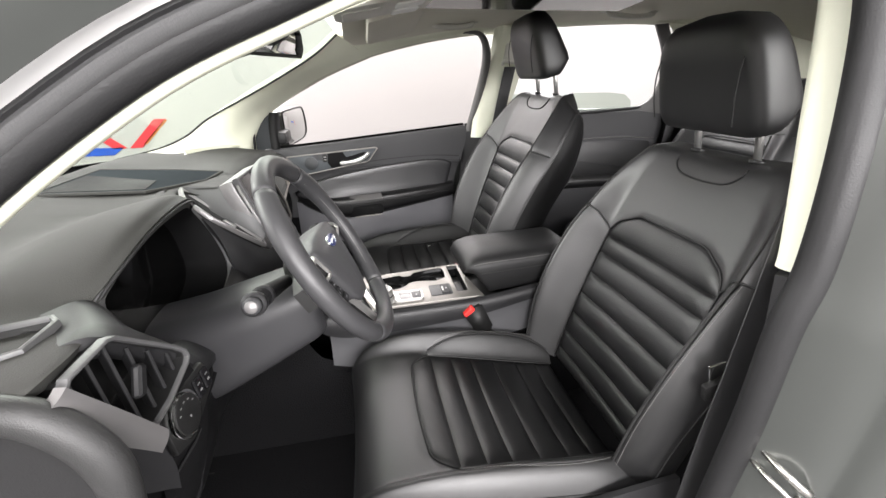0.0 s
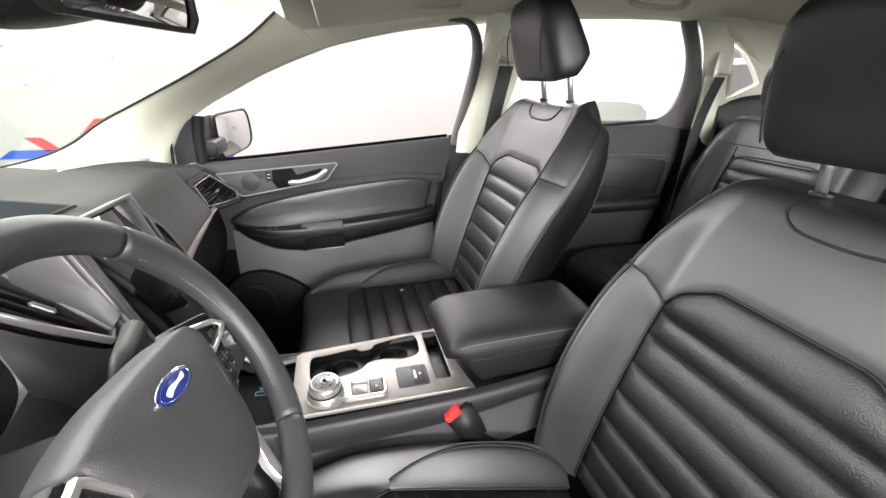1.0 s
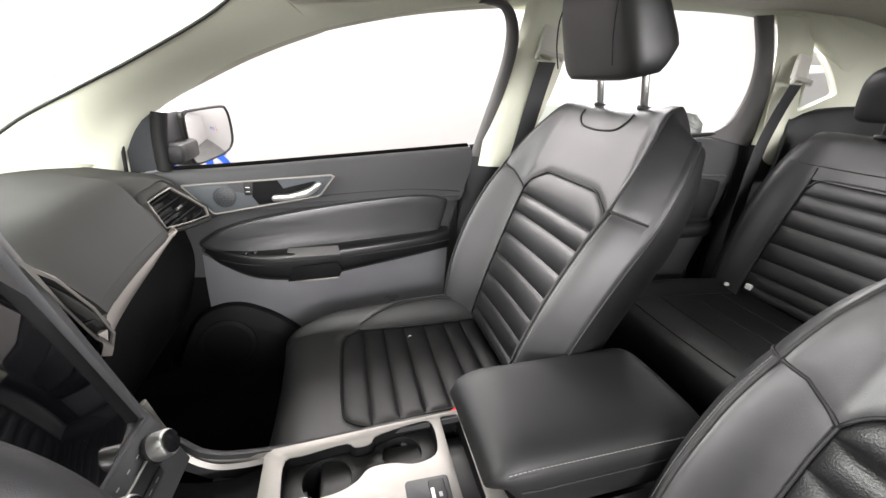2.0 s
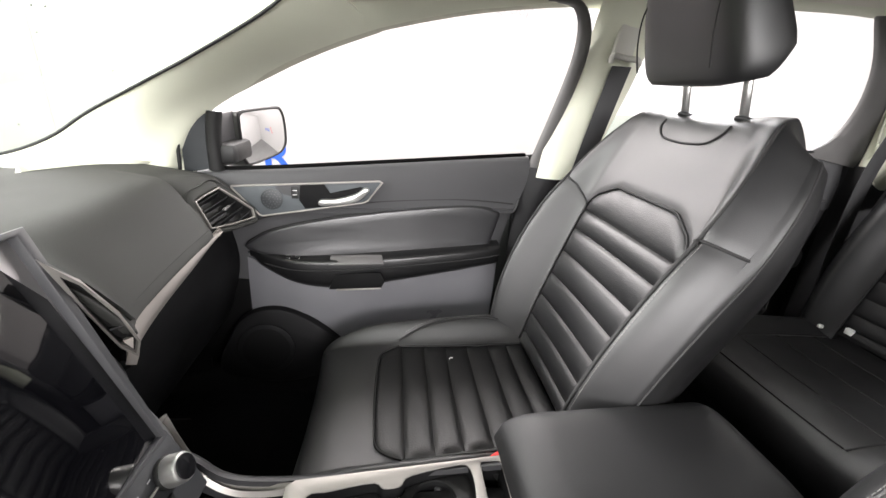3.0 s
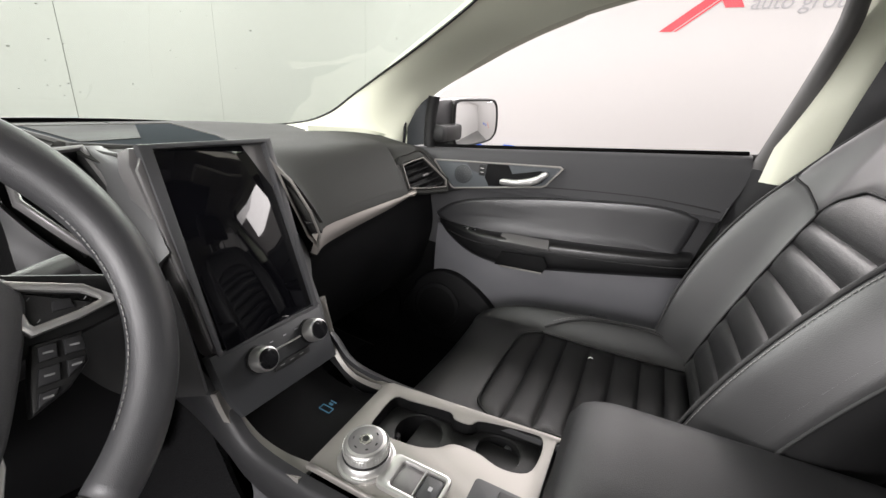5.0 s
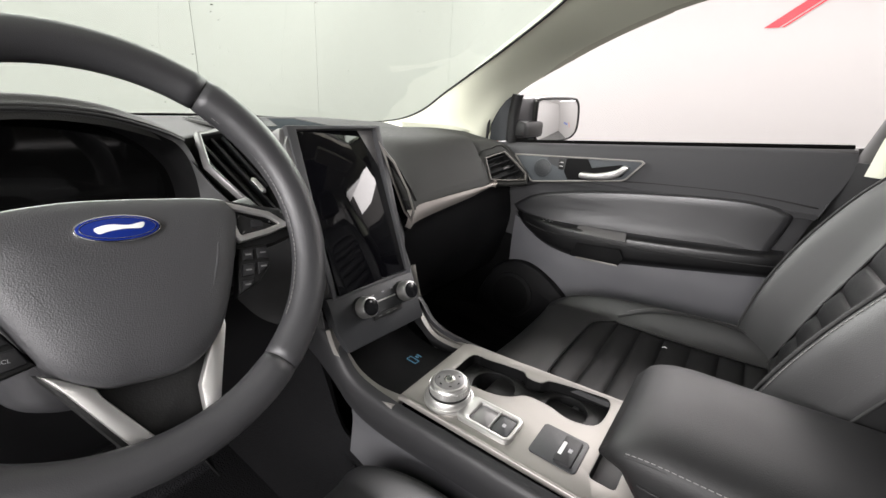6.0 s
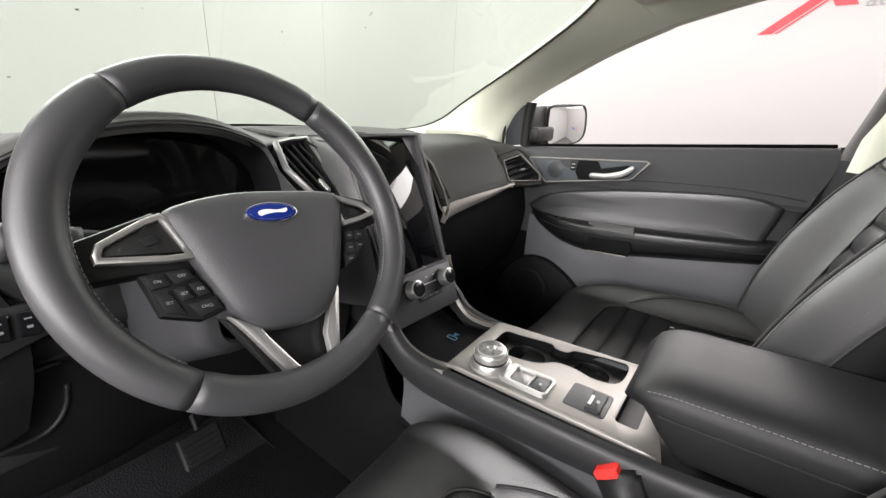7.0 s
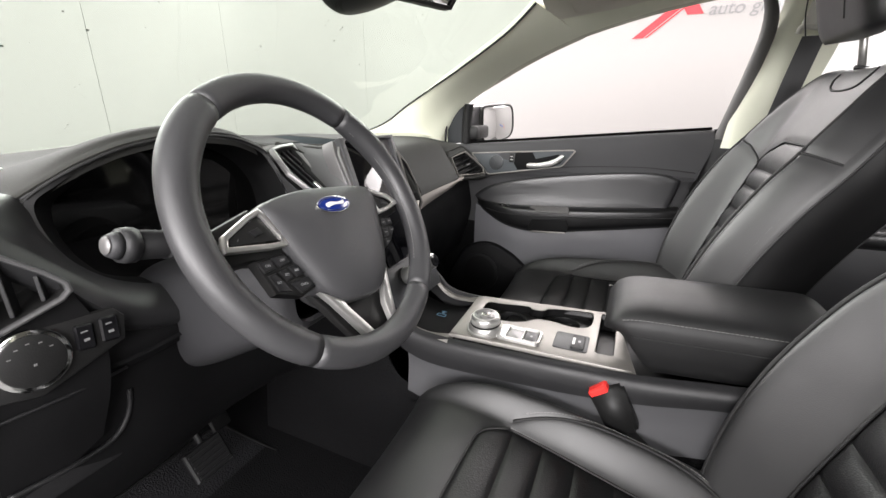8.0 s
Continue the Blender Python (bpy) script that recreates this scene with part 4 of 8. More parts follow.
        tube("seam_cord", [cush.at(v, s * float(cush.mid(v)), -0.002) for v in vv], 0.002, SEAM, seat, n=40, sides=6)
    qq = np.linspace(-1, 1, 60)
    tube("seam_cord", [cush.at(float(front(np.abs(q))), float(cush.across(front(np.abs(q)), q)), -0.0012) for q in qq], 0.0022, SEAM, seat, sides=6)
    # base: side shields and rails down to the floor
    for s in (1, -1):
        g = patch([[(x, y0 + s * 0.262, z), (x, y0 + s * 0.272, z - 0.05), (x, y0 + s * 0.262, z - 0.11)] for x, z in ((-0.01, 0.585), (0.12, 0.62), (0.30, 0.635), (0.45, 0.65), (0.56, 0.66))], 20, 8)
        slab("side_shield", g if s < 0 else g[:, ::-1], 0.012, HARD, seat, "dark plastic seat side shield")
        box("seat_rail", (0.27, y0 + s * 0.20, 0.405), (0.52, 0.05, 0.05), BLACK, seat, r=0.006)
        for x in (0.05, 0.48):
            box("rail_leg", (x, y0 + s * 0.20, 0.49), (0.05, 0.035, 0.16), BLACK, seat, r=0.006)
    box("seat_pan", (0.22, y0, 0.555), (0.44, 0.44, 0.05), BLACK, seat, r=0.015)
    return seat


P_LINE = [(-0.006, 0.585), (-0.030, 0.620), (-0.022, 0.665), (0.025, 0.688), (0.10, 0.696), (0.20, 0.699), (0.30, 0.703), (0.40, 0.710), (0.48, 0.718)]
D_LINE = [(-0.005, 0.56), (-0.035, 0.60), (-0.028, 0.65), (0.02, 0.678), (0.10, 0.682), (0.20, 0.668), (0.30, 0.648), (0.42, 0.622), (0.51, 0.605)]
front_seat("black leather front passenger seat with quilted channels and padded headrest", 0.384, 0.0, 0.0, P_LINE)
front_seat("black leather driver's seat set low, with quilted channels and padded headrest", -0.354, 0.055, -0.095, D_LINE)

# ---- dashboard ----
def holed(name, outer, holes, m, t, mat, parent=None, label="", r=0.0015):
    """A flat plate in the frame m with openings through it."""
    bm = bmesh.new()
    edges = []
    for loop in (outer, *holes):
        vs = [bm.verts.new((float(p[0]), float(p[1]), 0)) for p in loop]
        edges += [bm.edges.new((vs[i], vs[(i + 1) % len(vs)])) for i in range(len(vs))]
    bmesh.ops.triangle_fill(bm, use_beauty=True, use_dissolve=False, edges=edges, normal=(0, 0, 1))
    made = bmesh.ops.extrude_face_region(bm, geom=bm.faces[:])
    bmesh.ops.translate(bm, verts=[g for g in made["geom"] if isinstance(g, bmesh.types.BMVert)], vec=(0, 0, t))
    bmesh.ops.recalc_face_normals(bm, faces=bm.faces)
    bm.normal_update()
    rim = [e for e in bm.edges if all(abs(v.co.z - t) < 1e-6 for v in e.verts) and e.calc_face_angle(0) > 0.6]
    if r:
        bmesh.ops.bevel(bm, geom=rim, offset=r, segments=2, affect="EDGES", profile=0.5)
    bm.transform(m)
    ob = part(name, bm, mat, parent, label, True)
    ob.data.set_sharp_from_angle(angle=radians(35))
    return ob


def well(name, loop, m, depth, mat, parent, label="", shrink=0.9, top=0.0):
    """The walls and floor of a sunken tray under an opening, thick-walled."""
    c = np.mean(np.asarray(loop, float), axis=0)
    rings = []
    for z, k in ((top, 1.0), (-0.5 * depth, (1 + shrink) / 2), (-depth + 0.004, shrink), (-depth, shrink * 0.94)):
        rings.append([(*(c + (np.asarray(p) - c) * k), z) for p in loop])
    n = len(loop)
    verts = [m @ Vector(p) for r_ in rings for p in r_]
    f = []
    for i in range(3):
        for j in range(n):
            l = (j + 1) % n
            f.append((i * n + j, i * n + l, (i + 1) * n + l, (i + 1) * n + j))
    f.append(tuple(3 * n + j for j in range(n)))
    out = [m @ Vector((*(c + (np.asarray(p) - c) * 1.02), -depth - 0.004)) for p in loop]
    k = len(verts)
    verts += out
    f.append(tuple(k + j for j in range(n - 1, -1, -1)))
    for j in range(n):
        l = (j + 1) % n
        f.append((l, j, k + j, k + l))
    ob = solid(name, verts, f, mat, parent, label)
    ob.data.set_sharp_from_angle(angle=radians(40))
    return ob


dash = thing("dashboard", (-0.45, MID, 0.40), "charcoal soft-touch dashboard with satin trim strips and a tall centre screen", "dashboard")

# passenger pad: sections from the centre stack to the door
def pad_row(y, xe, ze, crest):
    zf = 1.131 - 0.045 * max(0.0, y - 0.30)
    return [(-0.80, y, 1.06), (-0.72, y, zf), (-0.60, y, zf - 0.004), (-0.50, y, 1.119), (min(-0.38, xe - 0.125), y, crest), (min(-0.30, xe - 0.075), y, crest - 0.012), (xe - 0.036, y, ze * 0.58 + crest * 0.42 + 0.006), (xe, y, ze), (xe - 0.012, y, ze - 0.008)]


pad = patch([pad_row(*r) for r in ((0.098, -0.232, 1.104, 1.120), (0.118, -0.208, 1.075, 1.120), (0.140, -0.188, 1.030, 1.119), (0.165, -0.184, 0.992, 1.119), (0.20, -0.204, 0.990, 1.118), (0.30, -0.219, 0.990, 1.118),
                                   (0.45, -0.232, 0.989, 1.116), (0.535, -0.237, 0.988, 1.113), (0.560, -0.246, 0.992, 1.112), (0.578, -0.270, 1.020, 1.111), (0.592, -0.286, 1.054, 1.110), (0.62, -0.277, 1.063, 1.109), (0.658, -0.260, 1.071, 1.107), (0.680, -0.236, 1.040, 1.104), (0.700, -0.213, 1.008, 1.100), (0.720, -0.216, 1.004, 1.096))], 72, 50)
slab("passenger_pad", pad[:, ::-1], 0.02, SOFT, dash, "soft grained charcoal dash pad")
# satin strip below it
top_line = [(-0.184, 0.158, 0.986), (-0.203, 0.20, 0.986), (-0.219, 0.30, 0.986), (-0.232, 0.45, 0.985), (-0.236, 0.53, 0.985), (-0.238, 0.590, 0.984)]
low_line = [(-0.187, 0.156, 0.945), (-0.206, 0.20, 0.949), (-0.222, 0.30, 0.953), (-0.235, 0.45, 0.961), (-0.240, 0.53, 0.970), (-0.241, 0.590, 0.980)]
g = patch([[a, (np.array(a) * 0.5 + np.array(b) * 0.5 + (0.005, 0, 0)), b] for a, b in zip(top_line, low_line)], 40, 8)
slab("dash_strip", g[:, ::-1], 0.012, STRIP, dash, "satin champagne dash strip")
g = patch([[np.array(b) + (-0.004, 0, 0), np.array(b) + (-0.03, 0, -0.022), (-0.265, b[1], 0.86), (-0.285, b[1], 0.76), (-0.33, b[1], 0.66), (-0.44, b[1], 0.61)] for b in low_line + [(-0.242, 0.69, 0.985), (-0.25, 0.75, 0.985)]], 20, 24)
slab("glove_box", g[:, ::-1], 0.015, KNEE, dash, "glove box front under the strip, darkened for under-dash shade")

# flat frames of the centre stack: v runs up the slanted screen
SCR = frame_of((-0.190, 0.012, 1.0085), (0.045, 1, 0), (-0.345, 0, 0.94))
holder = [(-0.108, 0.125), (-0.102, 0.1465), (0.094, 0.1465), (0.098, 0.139), (0.0895, -0.120), (0.080, -0.142), (-0.082, -0.146), (-0.092, -0.13)]
plate("screen_housing", holder, SCR, 0.030, GREYTRIM, dash, "dark grey screen housing", r=0.004, base=-0.034)
disp = [(-0.0805, 0.1405), (0.0, 0.1405), (0.0820, 0.1405), (0.0795, -0.131), (0.0, -0.131), (-0.0825, -0.131)]
bez2 = [(-0.0965, 0.1475), (0.0, 0.1475), (0.0945, 0.1475), (0.0880, -0.137), (0.0, -0.137), (-0.0905, -0.137)]
plate("screen_bezel", bez2, SCR, 0.012, LOWER, dash, "dark grey screen bezel", r=0.002, hole=disp, base=-0.004)
DISPLAY = frame_of((-0.190, 0.012, 1.0085), (-0.022, 1, 0), (-0.375, 0, 0.94))
screen = plate("screen", disp, DISPLAY, 0.006, SCREEN, dash, "switched-off black glossy portrait touch screen", r=0.0006, base=-0.003)
# silver chamfer to the driver's side of the screen
plate("screen_cheek", [(-0.104, 0.118), (-0.0955, 0.134), (-0.0880, -0.12), (-0.0935, -0.125)], SCR, 0.006, GREYTRIM, dash, "grey side chamfer of the screen", r=0.002, base=-0.002)

# dark side of the stack between the screen and the passenger's knees
g = patch([[(-0.243, 0.088, 1.135), (-0.238, 0.094, 1.120), (-0.234, 0.098, 1.108)], [(-0.205, 0.094, 1.030), (-0.210, 0.104, 1.030), (-0.212, 0.114, 1.028)], [(-0.178, 0.096, 0.955), (-0.186, 0.120, 0.952), (-0.198, 0.148, 0.945)], [(-0.140, 0.104, 0.885), (-0.150, 0.122, 0.875), (-0.20, 0.150, 0.860)], [(-0.128, 0.110, 0.845), (-0.145, 0.122, 0.835), (-0.20, 0.140, 0.80)]], 30, 12)
slab("stack_flank", g, 0.008, BEZEL, dash, "dark grey side of the centre stack")

# knob panel under the screen
KNB = frame_of((-0.1235, 0.0155, 0.857), (0.045, 1, 0), (-0.42, 0, 0.907))
plate("control_panel", [(-0.108, 0.034), (0.086, 0.034), (0.085, -0.030), (0.083, -0.062), (-0.095, -0.062), (-0.106, -0.02)], KNB, 0.02, PANEL, dash, "dark climate control panel", r=0.003, base=-0.021)
for k, u in enumerate((-0.048, 0.048)):
    km = KNB @ Matrix.Translation((u, 0.0, 0))
    knob = drum("control_knob", km, 0.0200, 0.006, BLACK, dash, "ribbed metal-ringed control knob", bevel=0.001)
    drum("knob_ring", km, 0.0192, 0.022, SILVER, knob, "bright metal ring", bevel=0.003, base=0.004, r2=0.0175)
    drum("knob_cap", km, 0.0148, 0.003, PIANO, knob, bevel=0.001, base=0.0250)
plate("chrome_line", [(-0.030, 0.0012), (0.030, 0.0012), (0.030, -0.0012), (-0.030, -0.0012)], KNB, 0.003, SILVER, dash, r=0.0005)
plate("button_bar", [(-0.030, -0.020), (0.036, -0.020), (0.034, -0.030), (-0.032, -0.030)], KNB, 0.003, BLACK, dash, "dark button bar", r=0.001)
for u in (-0.018, 0.0, 0.018):
    plate("button_mark", [(u - 0.004, -0.0244), (u + 0.004, -0.0244), (u + 0.004, -0.0256), (u - 0.004, -0.0256)], KNB, 0.0034, DIMMARK, dash, r=0)
for u in (-0.020, 0.004, 0.026):
    plate("button_mark", [(u - 0.003, 0.014), (u + 0.003, 0.014), (u + 0.003, 0.0125), (u - 0.003, 0.0125)], KNB, 0.0006, SIGNGREY, dash, r=0)


# air vents
def vent(name, outer, inner, m, slats, lean, label, trim, depth=0.05, dark=BLACK):
    """An air vent: a trim ring, a dark duct behind it and turned slats."""
    ring_ = plate(name, outer, m, 0.010, trim, dash, label, r=0.003, hole=inner, base=-0.002)
    well("duct", inner, m, depth, dark, ring_, "dark air duct", 0.92, 0.002)
    ys = [p[0] for p in inner]
    zs = [p[1] for p in inner]
    for k in range(slats):
        f = (k + 0.5) / slats
        if lean == "upright":
            u = min(ys) + (max(ys) - min(ys)) * f
            lo_, hi_ = crossing(inner, u, 0)
            if hi_ - lo_ > 0.012:
                bm_box("vent_slat", m, (u, (lo_ + hi_) / 2, -0.012), (0.0040, (hi_ - lo_) * 0.97, 0.018), (0, -28, 0), HARD, ring_)
        else:
            v = min(zs) + (max(zs) - min(zs)) * f
            lo_, hi_ = crossing(inner, v, 1)
            if hi_ - lo_ > 0.012:
                bm_box("vent_slat", m, ((lo_ + hi_) / 2, v, -0.012), ((hi_ - lo_) * 0.97, 0.0030, 0.018), (-20, 0, 0), HARD, ring_)
    return ring_


def crossing(loop, value, axis):
    """Where a straight line across an outline enters and leaves it."""
    out = []
    for i in range(len(loop)):
        a, b = loop[i], loop[(i + 1) % len(loop)]
        if (a[axis] - value) * (b[axis] - value) < 0:
            t = (value - a[axis]) / (b[axis] - a[axis])
            out.append(a[1 - axis] + t * (b[1 - axis] - a[1 - axis]))
    return (min(out), max(out)) if out else (0, 0)


def bm_box(name, m, at, size, turn, mat, parent, r=0.0006):
    bm = bmesh.new()
    bmesh.ops.create_cube(bm, size=1)
    for v in bm.verts:
        v.co = Vector((v.co.x * size[0], v.co.y * size[1], v.co.z * size[2]))
    bmesh.ops.bevel(bm, geom=bm.edges[:], offset=min(r, min(size) * 0.4), segments=1, affect="EDGES")
    bm.transform(m @ pose(*at, *turn))
    return part(name, bm, mat, parent, "", False)


def inset(loop, d):
    """An outline drawn in by about d."""
    p = np.asarray(loop, float)
    n = len(p)
    area = sum(p[i][0] * p[(i + 1) % n][1] - p[(i + 1) % n][0] * p[i][1] for i in range(n))
    out = []
    for i in range(n):
        a, b, c = p[i - 1], p[i], p[(i + 1) % n]
        e1, e2 = (b - a) / np.linalg.norm(b - a), (c - b) / np.linalg.norm(c - b)
        n1, n2 = np.array([-e1[1], e1[0]]), np.array([-e2[1], e2[0]])
        k = (n1 + n2) / max(1 + n1 @ n2, 0.35)
        out.append(tuple(b + k * d * (1 if area > 0 else -1)))
    return out


def on_frame(m, pts):
    """Points of the place as (u, v) in a flat frame."""
    inv = m.inverted()
    return [tuple((inv @ Vector(p))[:2]) for p in pts]


# driver's centre vent lies on the dash top beside the screen
CVL = frame_of((-0.27, -0.140, 1.070), (-0.038, 0.090, 0.004), (-0.125, -0.043, 0.129))
o = on_frame(CVL, [(-0.326, -0.184, 1.124), (-0.340, -0.145, 1.130), (-0.360, -0.090, 1.131), (-0.290, -0.086, 1.070), (-0.204, -0.100, 1.000), (-0.196, -0.130, 0.996), (-0.235, -0.168, 1.040), (-0.275, -0.196, 1.086)])
vent("air_vent", o, inset(o, 0.0065), CVL, 5, "upright", "silver-rimmed centre air vent", GREYTRIM, depth=0.03)
bm_box("vent_tab", CVL, (0.012, -0.020, 0.001), (0.010, 0.030, 0.008), (0, 15, 0), SILVER, dash, 0.003)
g = patch([[(-0.362, -0.088, 1.130), (-0.356, -0.082, 1.131), (-0.340, -0.074, 1.130)], [(-0.300, -0.088, 1.078), (-0.288, -0.082, 1.100), (-0.274, -0.072, 1.126)], [(-0.250, -0.092, 1.038), (-0.244, -0.088, 1.060), (-0.236, -0.080, 1.090)], [(-0.206, -0.098, 1.000), (-0.202, -0.094, 1.010), (-0.198, -0.086, 1.020)]], 20, 10)
slab("vent_cheek", g[::-1], 0.006, BEZEL, dash, "dark cheek between the vent and the screen")
CVR = frame_of((-0.194, 0.130, 1.040), (0.97, 1, 0), (-0.026, -0.060, 0.150))
o = on_frame(CVR, [(-0.212, 0.098, 1.112), (-0.196, 0.116, 1.085), (-0.184, 0.144, 1.030), (-0.180, 0.160, 0.985), (-0.186, 0.158, 0.962), (-0.196, 0.144, 0.985), (-0.203, 0.116, 1.050)])
vent("air_vent", o, inset(o, 0.0035), CVR, 2, "flat", "slim silver-rimmed centre air vent", SATIN, depth=0.012)
# passenger's outer vent, turned to the driver
PV = frame_of((-0.245, 0.640, 1.025), (0.025, 0.063, 0.018), (-0.074, -0.045, 0.080))
o = on_frame(PV, [(-0.283, 0.587, 1.052), (-0.272, 0.620, 1.061), (-0.258, 0.655, 1.069), (-0.234, 0.678, 1.037), (-0.209, 0.699, 1.003), (-0.204, 0.690, 0.982), (-0.231, 0.636, 0.982), (-0.258, 0.581, 0.988)])
plate("vent_hood", inset(o, -0.011), PV, 0.016, SOFT, dash, "soft charcoal collar round the outer vent", r=0.006, hole=inset(o, -0.0005), base=-0.014)
vent("air_vent", o, inset(o, 0.0042), PV, 5, "flat", "silver-rimmed passenger outer air vent", SATIN, depth=0.03)
bm_box("vent_tab", PV, (0.004, -0.004, 0.001), (0.024, 0.007, 0.008), (0, 15, 0), GREYTRIM, dash, 0.002)
# driver's outer vent and its satin side piece
DV = frame_of((-0.226, -0.640, 1.045), (0.14, 1, 0), (-0.10, 0, 1.0))
o = [(-0.082, 0.060), (-0.076, 0.067), (-0.022, 0.072), (-0.011, 0.068), (0.062, 0.003), (0.076, -0.013), (0.077, -0.024), (0.068, -0.032), (0.020, -0.048), (-0.014, -0.053), (-0.024, -0.047), (-0.081, 0.050)]
dv = vent("air_vent", o, inset(o, 0.0055), DV, 6, "upright", "grey-rimmed outer air vent with upright slats", BEZEL, depth=0.06)
bm_box("vent_tab", DV, (-0.004, 0.004, 0.001), (0.022, 0.036, 0.010), (0, 22, -30), HARD, dv, 0.003)
g = patch([[DV @ Vector(p) for p in ((-0.086, 0.066, 0.003), (-0.094, 0.061, 0.001), (-0.103, 0.053, -0.010))], [DV @ Vector(p) for p in ((-0.053, 0.007, 0.008), (-0.059, 0.001, 0.006), (-0.066, -0.009, -0.004))], [DV @ Vector(p) for p in ((-0.018, -0.054, 0.008), (-0.020, -0.066, 0.006), (-0.022, -0.082, -0.004))]], 16, 8)
slab("vent_side_trim", g, 0.012, GREYTRIM, dash, "satin trim that wraps round the dash end")
g = patch([[DV @ Vector(p) for p in ((-0.068, -0.002, -0.006), (-0.066, -0.04, -0.010), (-0.060, -0.085, -0.018))], [DV @ Vector(p) for p in ((-0.046, -0.040, -0.004), (-0.046, -0.075, -0.007), (-0.042, -0.115, -0.012))], [DV @ Vector(p) for p in ((-0.022, -0.078, -0.002), (-0.016, -0.11, -0.003), (-0.016, -0.145, -0.010))]], 12, 10)
slab("dash_corner", g, 0.012, HARD, dash, "grey corner piece under the outer vent")
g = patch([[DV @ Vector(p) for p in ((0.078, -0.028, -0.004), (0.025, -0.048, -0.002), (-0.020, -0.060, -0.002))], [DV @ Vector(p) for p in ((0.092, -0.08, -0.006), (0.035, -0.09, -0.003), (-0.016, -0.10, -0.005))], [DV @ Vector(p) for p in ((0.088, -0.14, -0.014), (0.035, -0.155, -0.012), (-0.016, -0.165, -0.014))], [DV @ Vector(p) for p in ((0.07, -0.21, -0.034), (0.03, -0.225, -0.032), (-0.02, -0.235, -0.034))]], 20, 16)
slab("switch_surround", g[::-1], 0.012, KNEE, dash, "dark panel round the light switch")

# light switch panel
LSW = frame_of((-0.214, -0.582, 0.964), (0.10, 1, 0), (-0.18, 0, 1.0))
plate("switch_panel", [(-0.064, -0.030), (-0.062, 0.010), (-0.050, 0.030), (0.048, 0.024), (0.056, 0.012), (0.050, -0.014), (-0.03, -0.040)], LSW, 0.012, BLACK, dash, "black light switch panel", r=0.003, base=-0.008)
lk = LSW @ Matrix.Translation((-0.028, 0.0, 0))
kn = drum("light_switch", lk, 0.031, 0.010, CHROME, dash, "chrome-ringed rotary light switch", bevel=0.003)
drum("switch_face", lk, 0.026, 0.008, BLACK, kn, bevel=0.002, base=0.004)
for k in range(5):
    a = radians(150 - k * 30)
    bm_box("switch_mark", lk, (0.018 * math.cos(a), 0.018 * math.sin(a), 0.0125), (0.003, 0.0012, 0.0008), (0, 0, 0), DIMMARK, kn, 0.0001)
bm_box("switch_mark", lk, (0, -0.004, 0.0125), (0.0025, 0.0025, 0.0008), (0, 0, 0), DIMMARK, kn, 0.0001)
for u in (0.016, 0.038):
    bt = bm_box("switch_button", LSW, (u, 0.004, 0.005), (0.017, 0.028, 0.006), (0, 0, -6), PIANO, dash, 0.002)
    bm_box("switch_mark", LSW, (u, 0.010, 0.0083), (0.006, 0.0016, 0.0006), (0, 0, 0), DIMMARK, bt, 0.0001)
    bm_box("switch_mark", LSW, (u, 0.001, 0.0083), (0.005, 0.003, 0.0006), (0, 0, 0), DIMMARK, bt, 0.0001)

# dash top: one skin from the door post over the instrument brow to the centre screen; each row ends at its rear edge
def top_row(y, xe, ze, crown=0.0, far=1.112):
    zf = 1.131 - 0.045 * max(0.0, -y - 0.25)
    return [(-0.80, y, 1.06), (-0.72, y, zf), (-0.60, y, zf - 0.004), (-0.50, y, far + 0.004), (-0.40, y, far * 0.45 + ze * 0.55 + crown), (xe - 0.035, y, ze + crown * 0.8 + 0.003), (xe - 0.008, y, ze + 0.003), (xe, y, ze)]


TOP = [(-0.740, -0.262, 1.110, 0, 1.108), (-0.715, -0.250, 1.117, 0, 1.110), (-0.665, -0.250, 1.116, 0, 1.110), (-0.61, -0.272, 1.109, -0.002, 1.110), (-0.565, -0.300, 1.104, 0, 1.110), (-0.535, -0.288, 1.122, 0.004, 1.112), (-0.50, -0.274, 1.143, 0.006, 1.114), (-0.455, -0.264, 1.160, 0.007, 1.116), (-0.405, -0.258, 1.1685, 0.008, 1.117), (-0.35, -0.257, 1.1695, 0.008, 1.117), (-0.30, -0.262, 1.163, 0.007, 1.116), (-0.262, -0.272, 1.152, 0.005, 1.116), (-0.23, -0.284, 1.140, 0.002, 1.115), (-0.205, -0.302, 1.128, 0, 1.115), (-0.185, -0.335, 1.124, 0, 1.116), (-0.14, -0.345, 1.129, 0, 1.117), (-0.105, -0.358, 1.130, 0, 1.118), (-0.084, -0.345, 1.129, 0, 1.118), (-0.072, -0.272, 1.128, 0, 1.118), (0.02, -0.262, 1.127, 0, 1.118), (0.094, -0.272, 1.120, 0, 1.118)]
g = patch([top_row(*r) for r in TOP], 120, 44)
slab("dash_top", g[:, ::-1], 0.016, SOFT, dash, "soft grained charcoal dash top with an instrument brow")
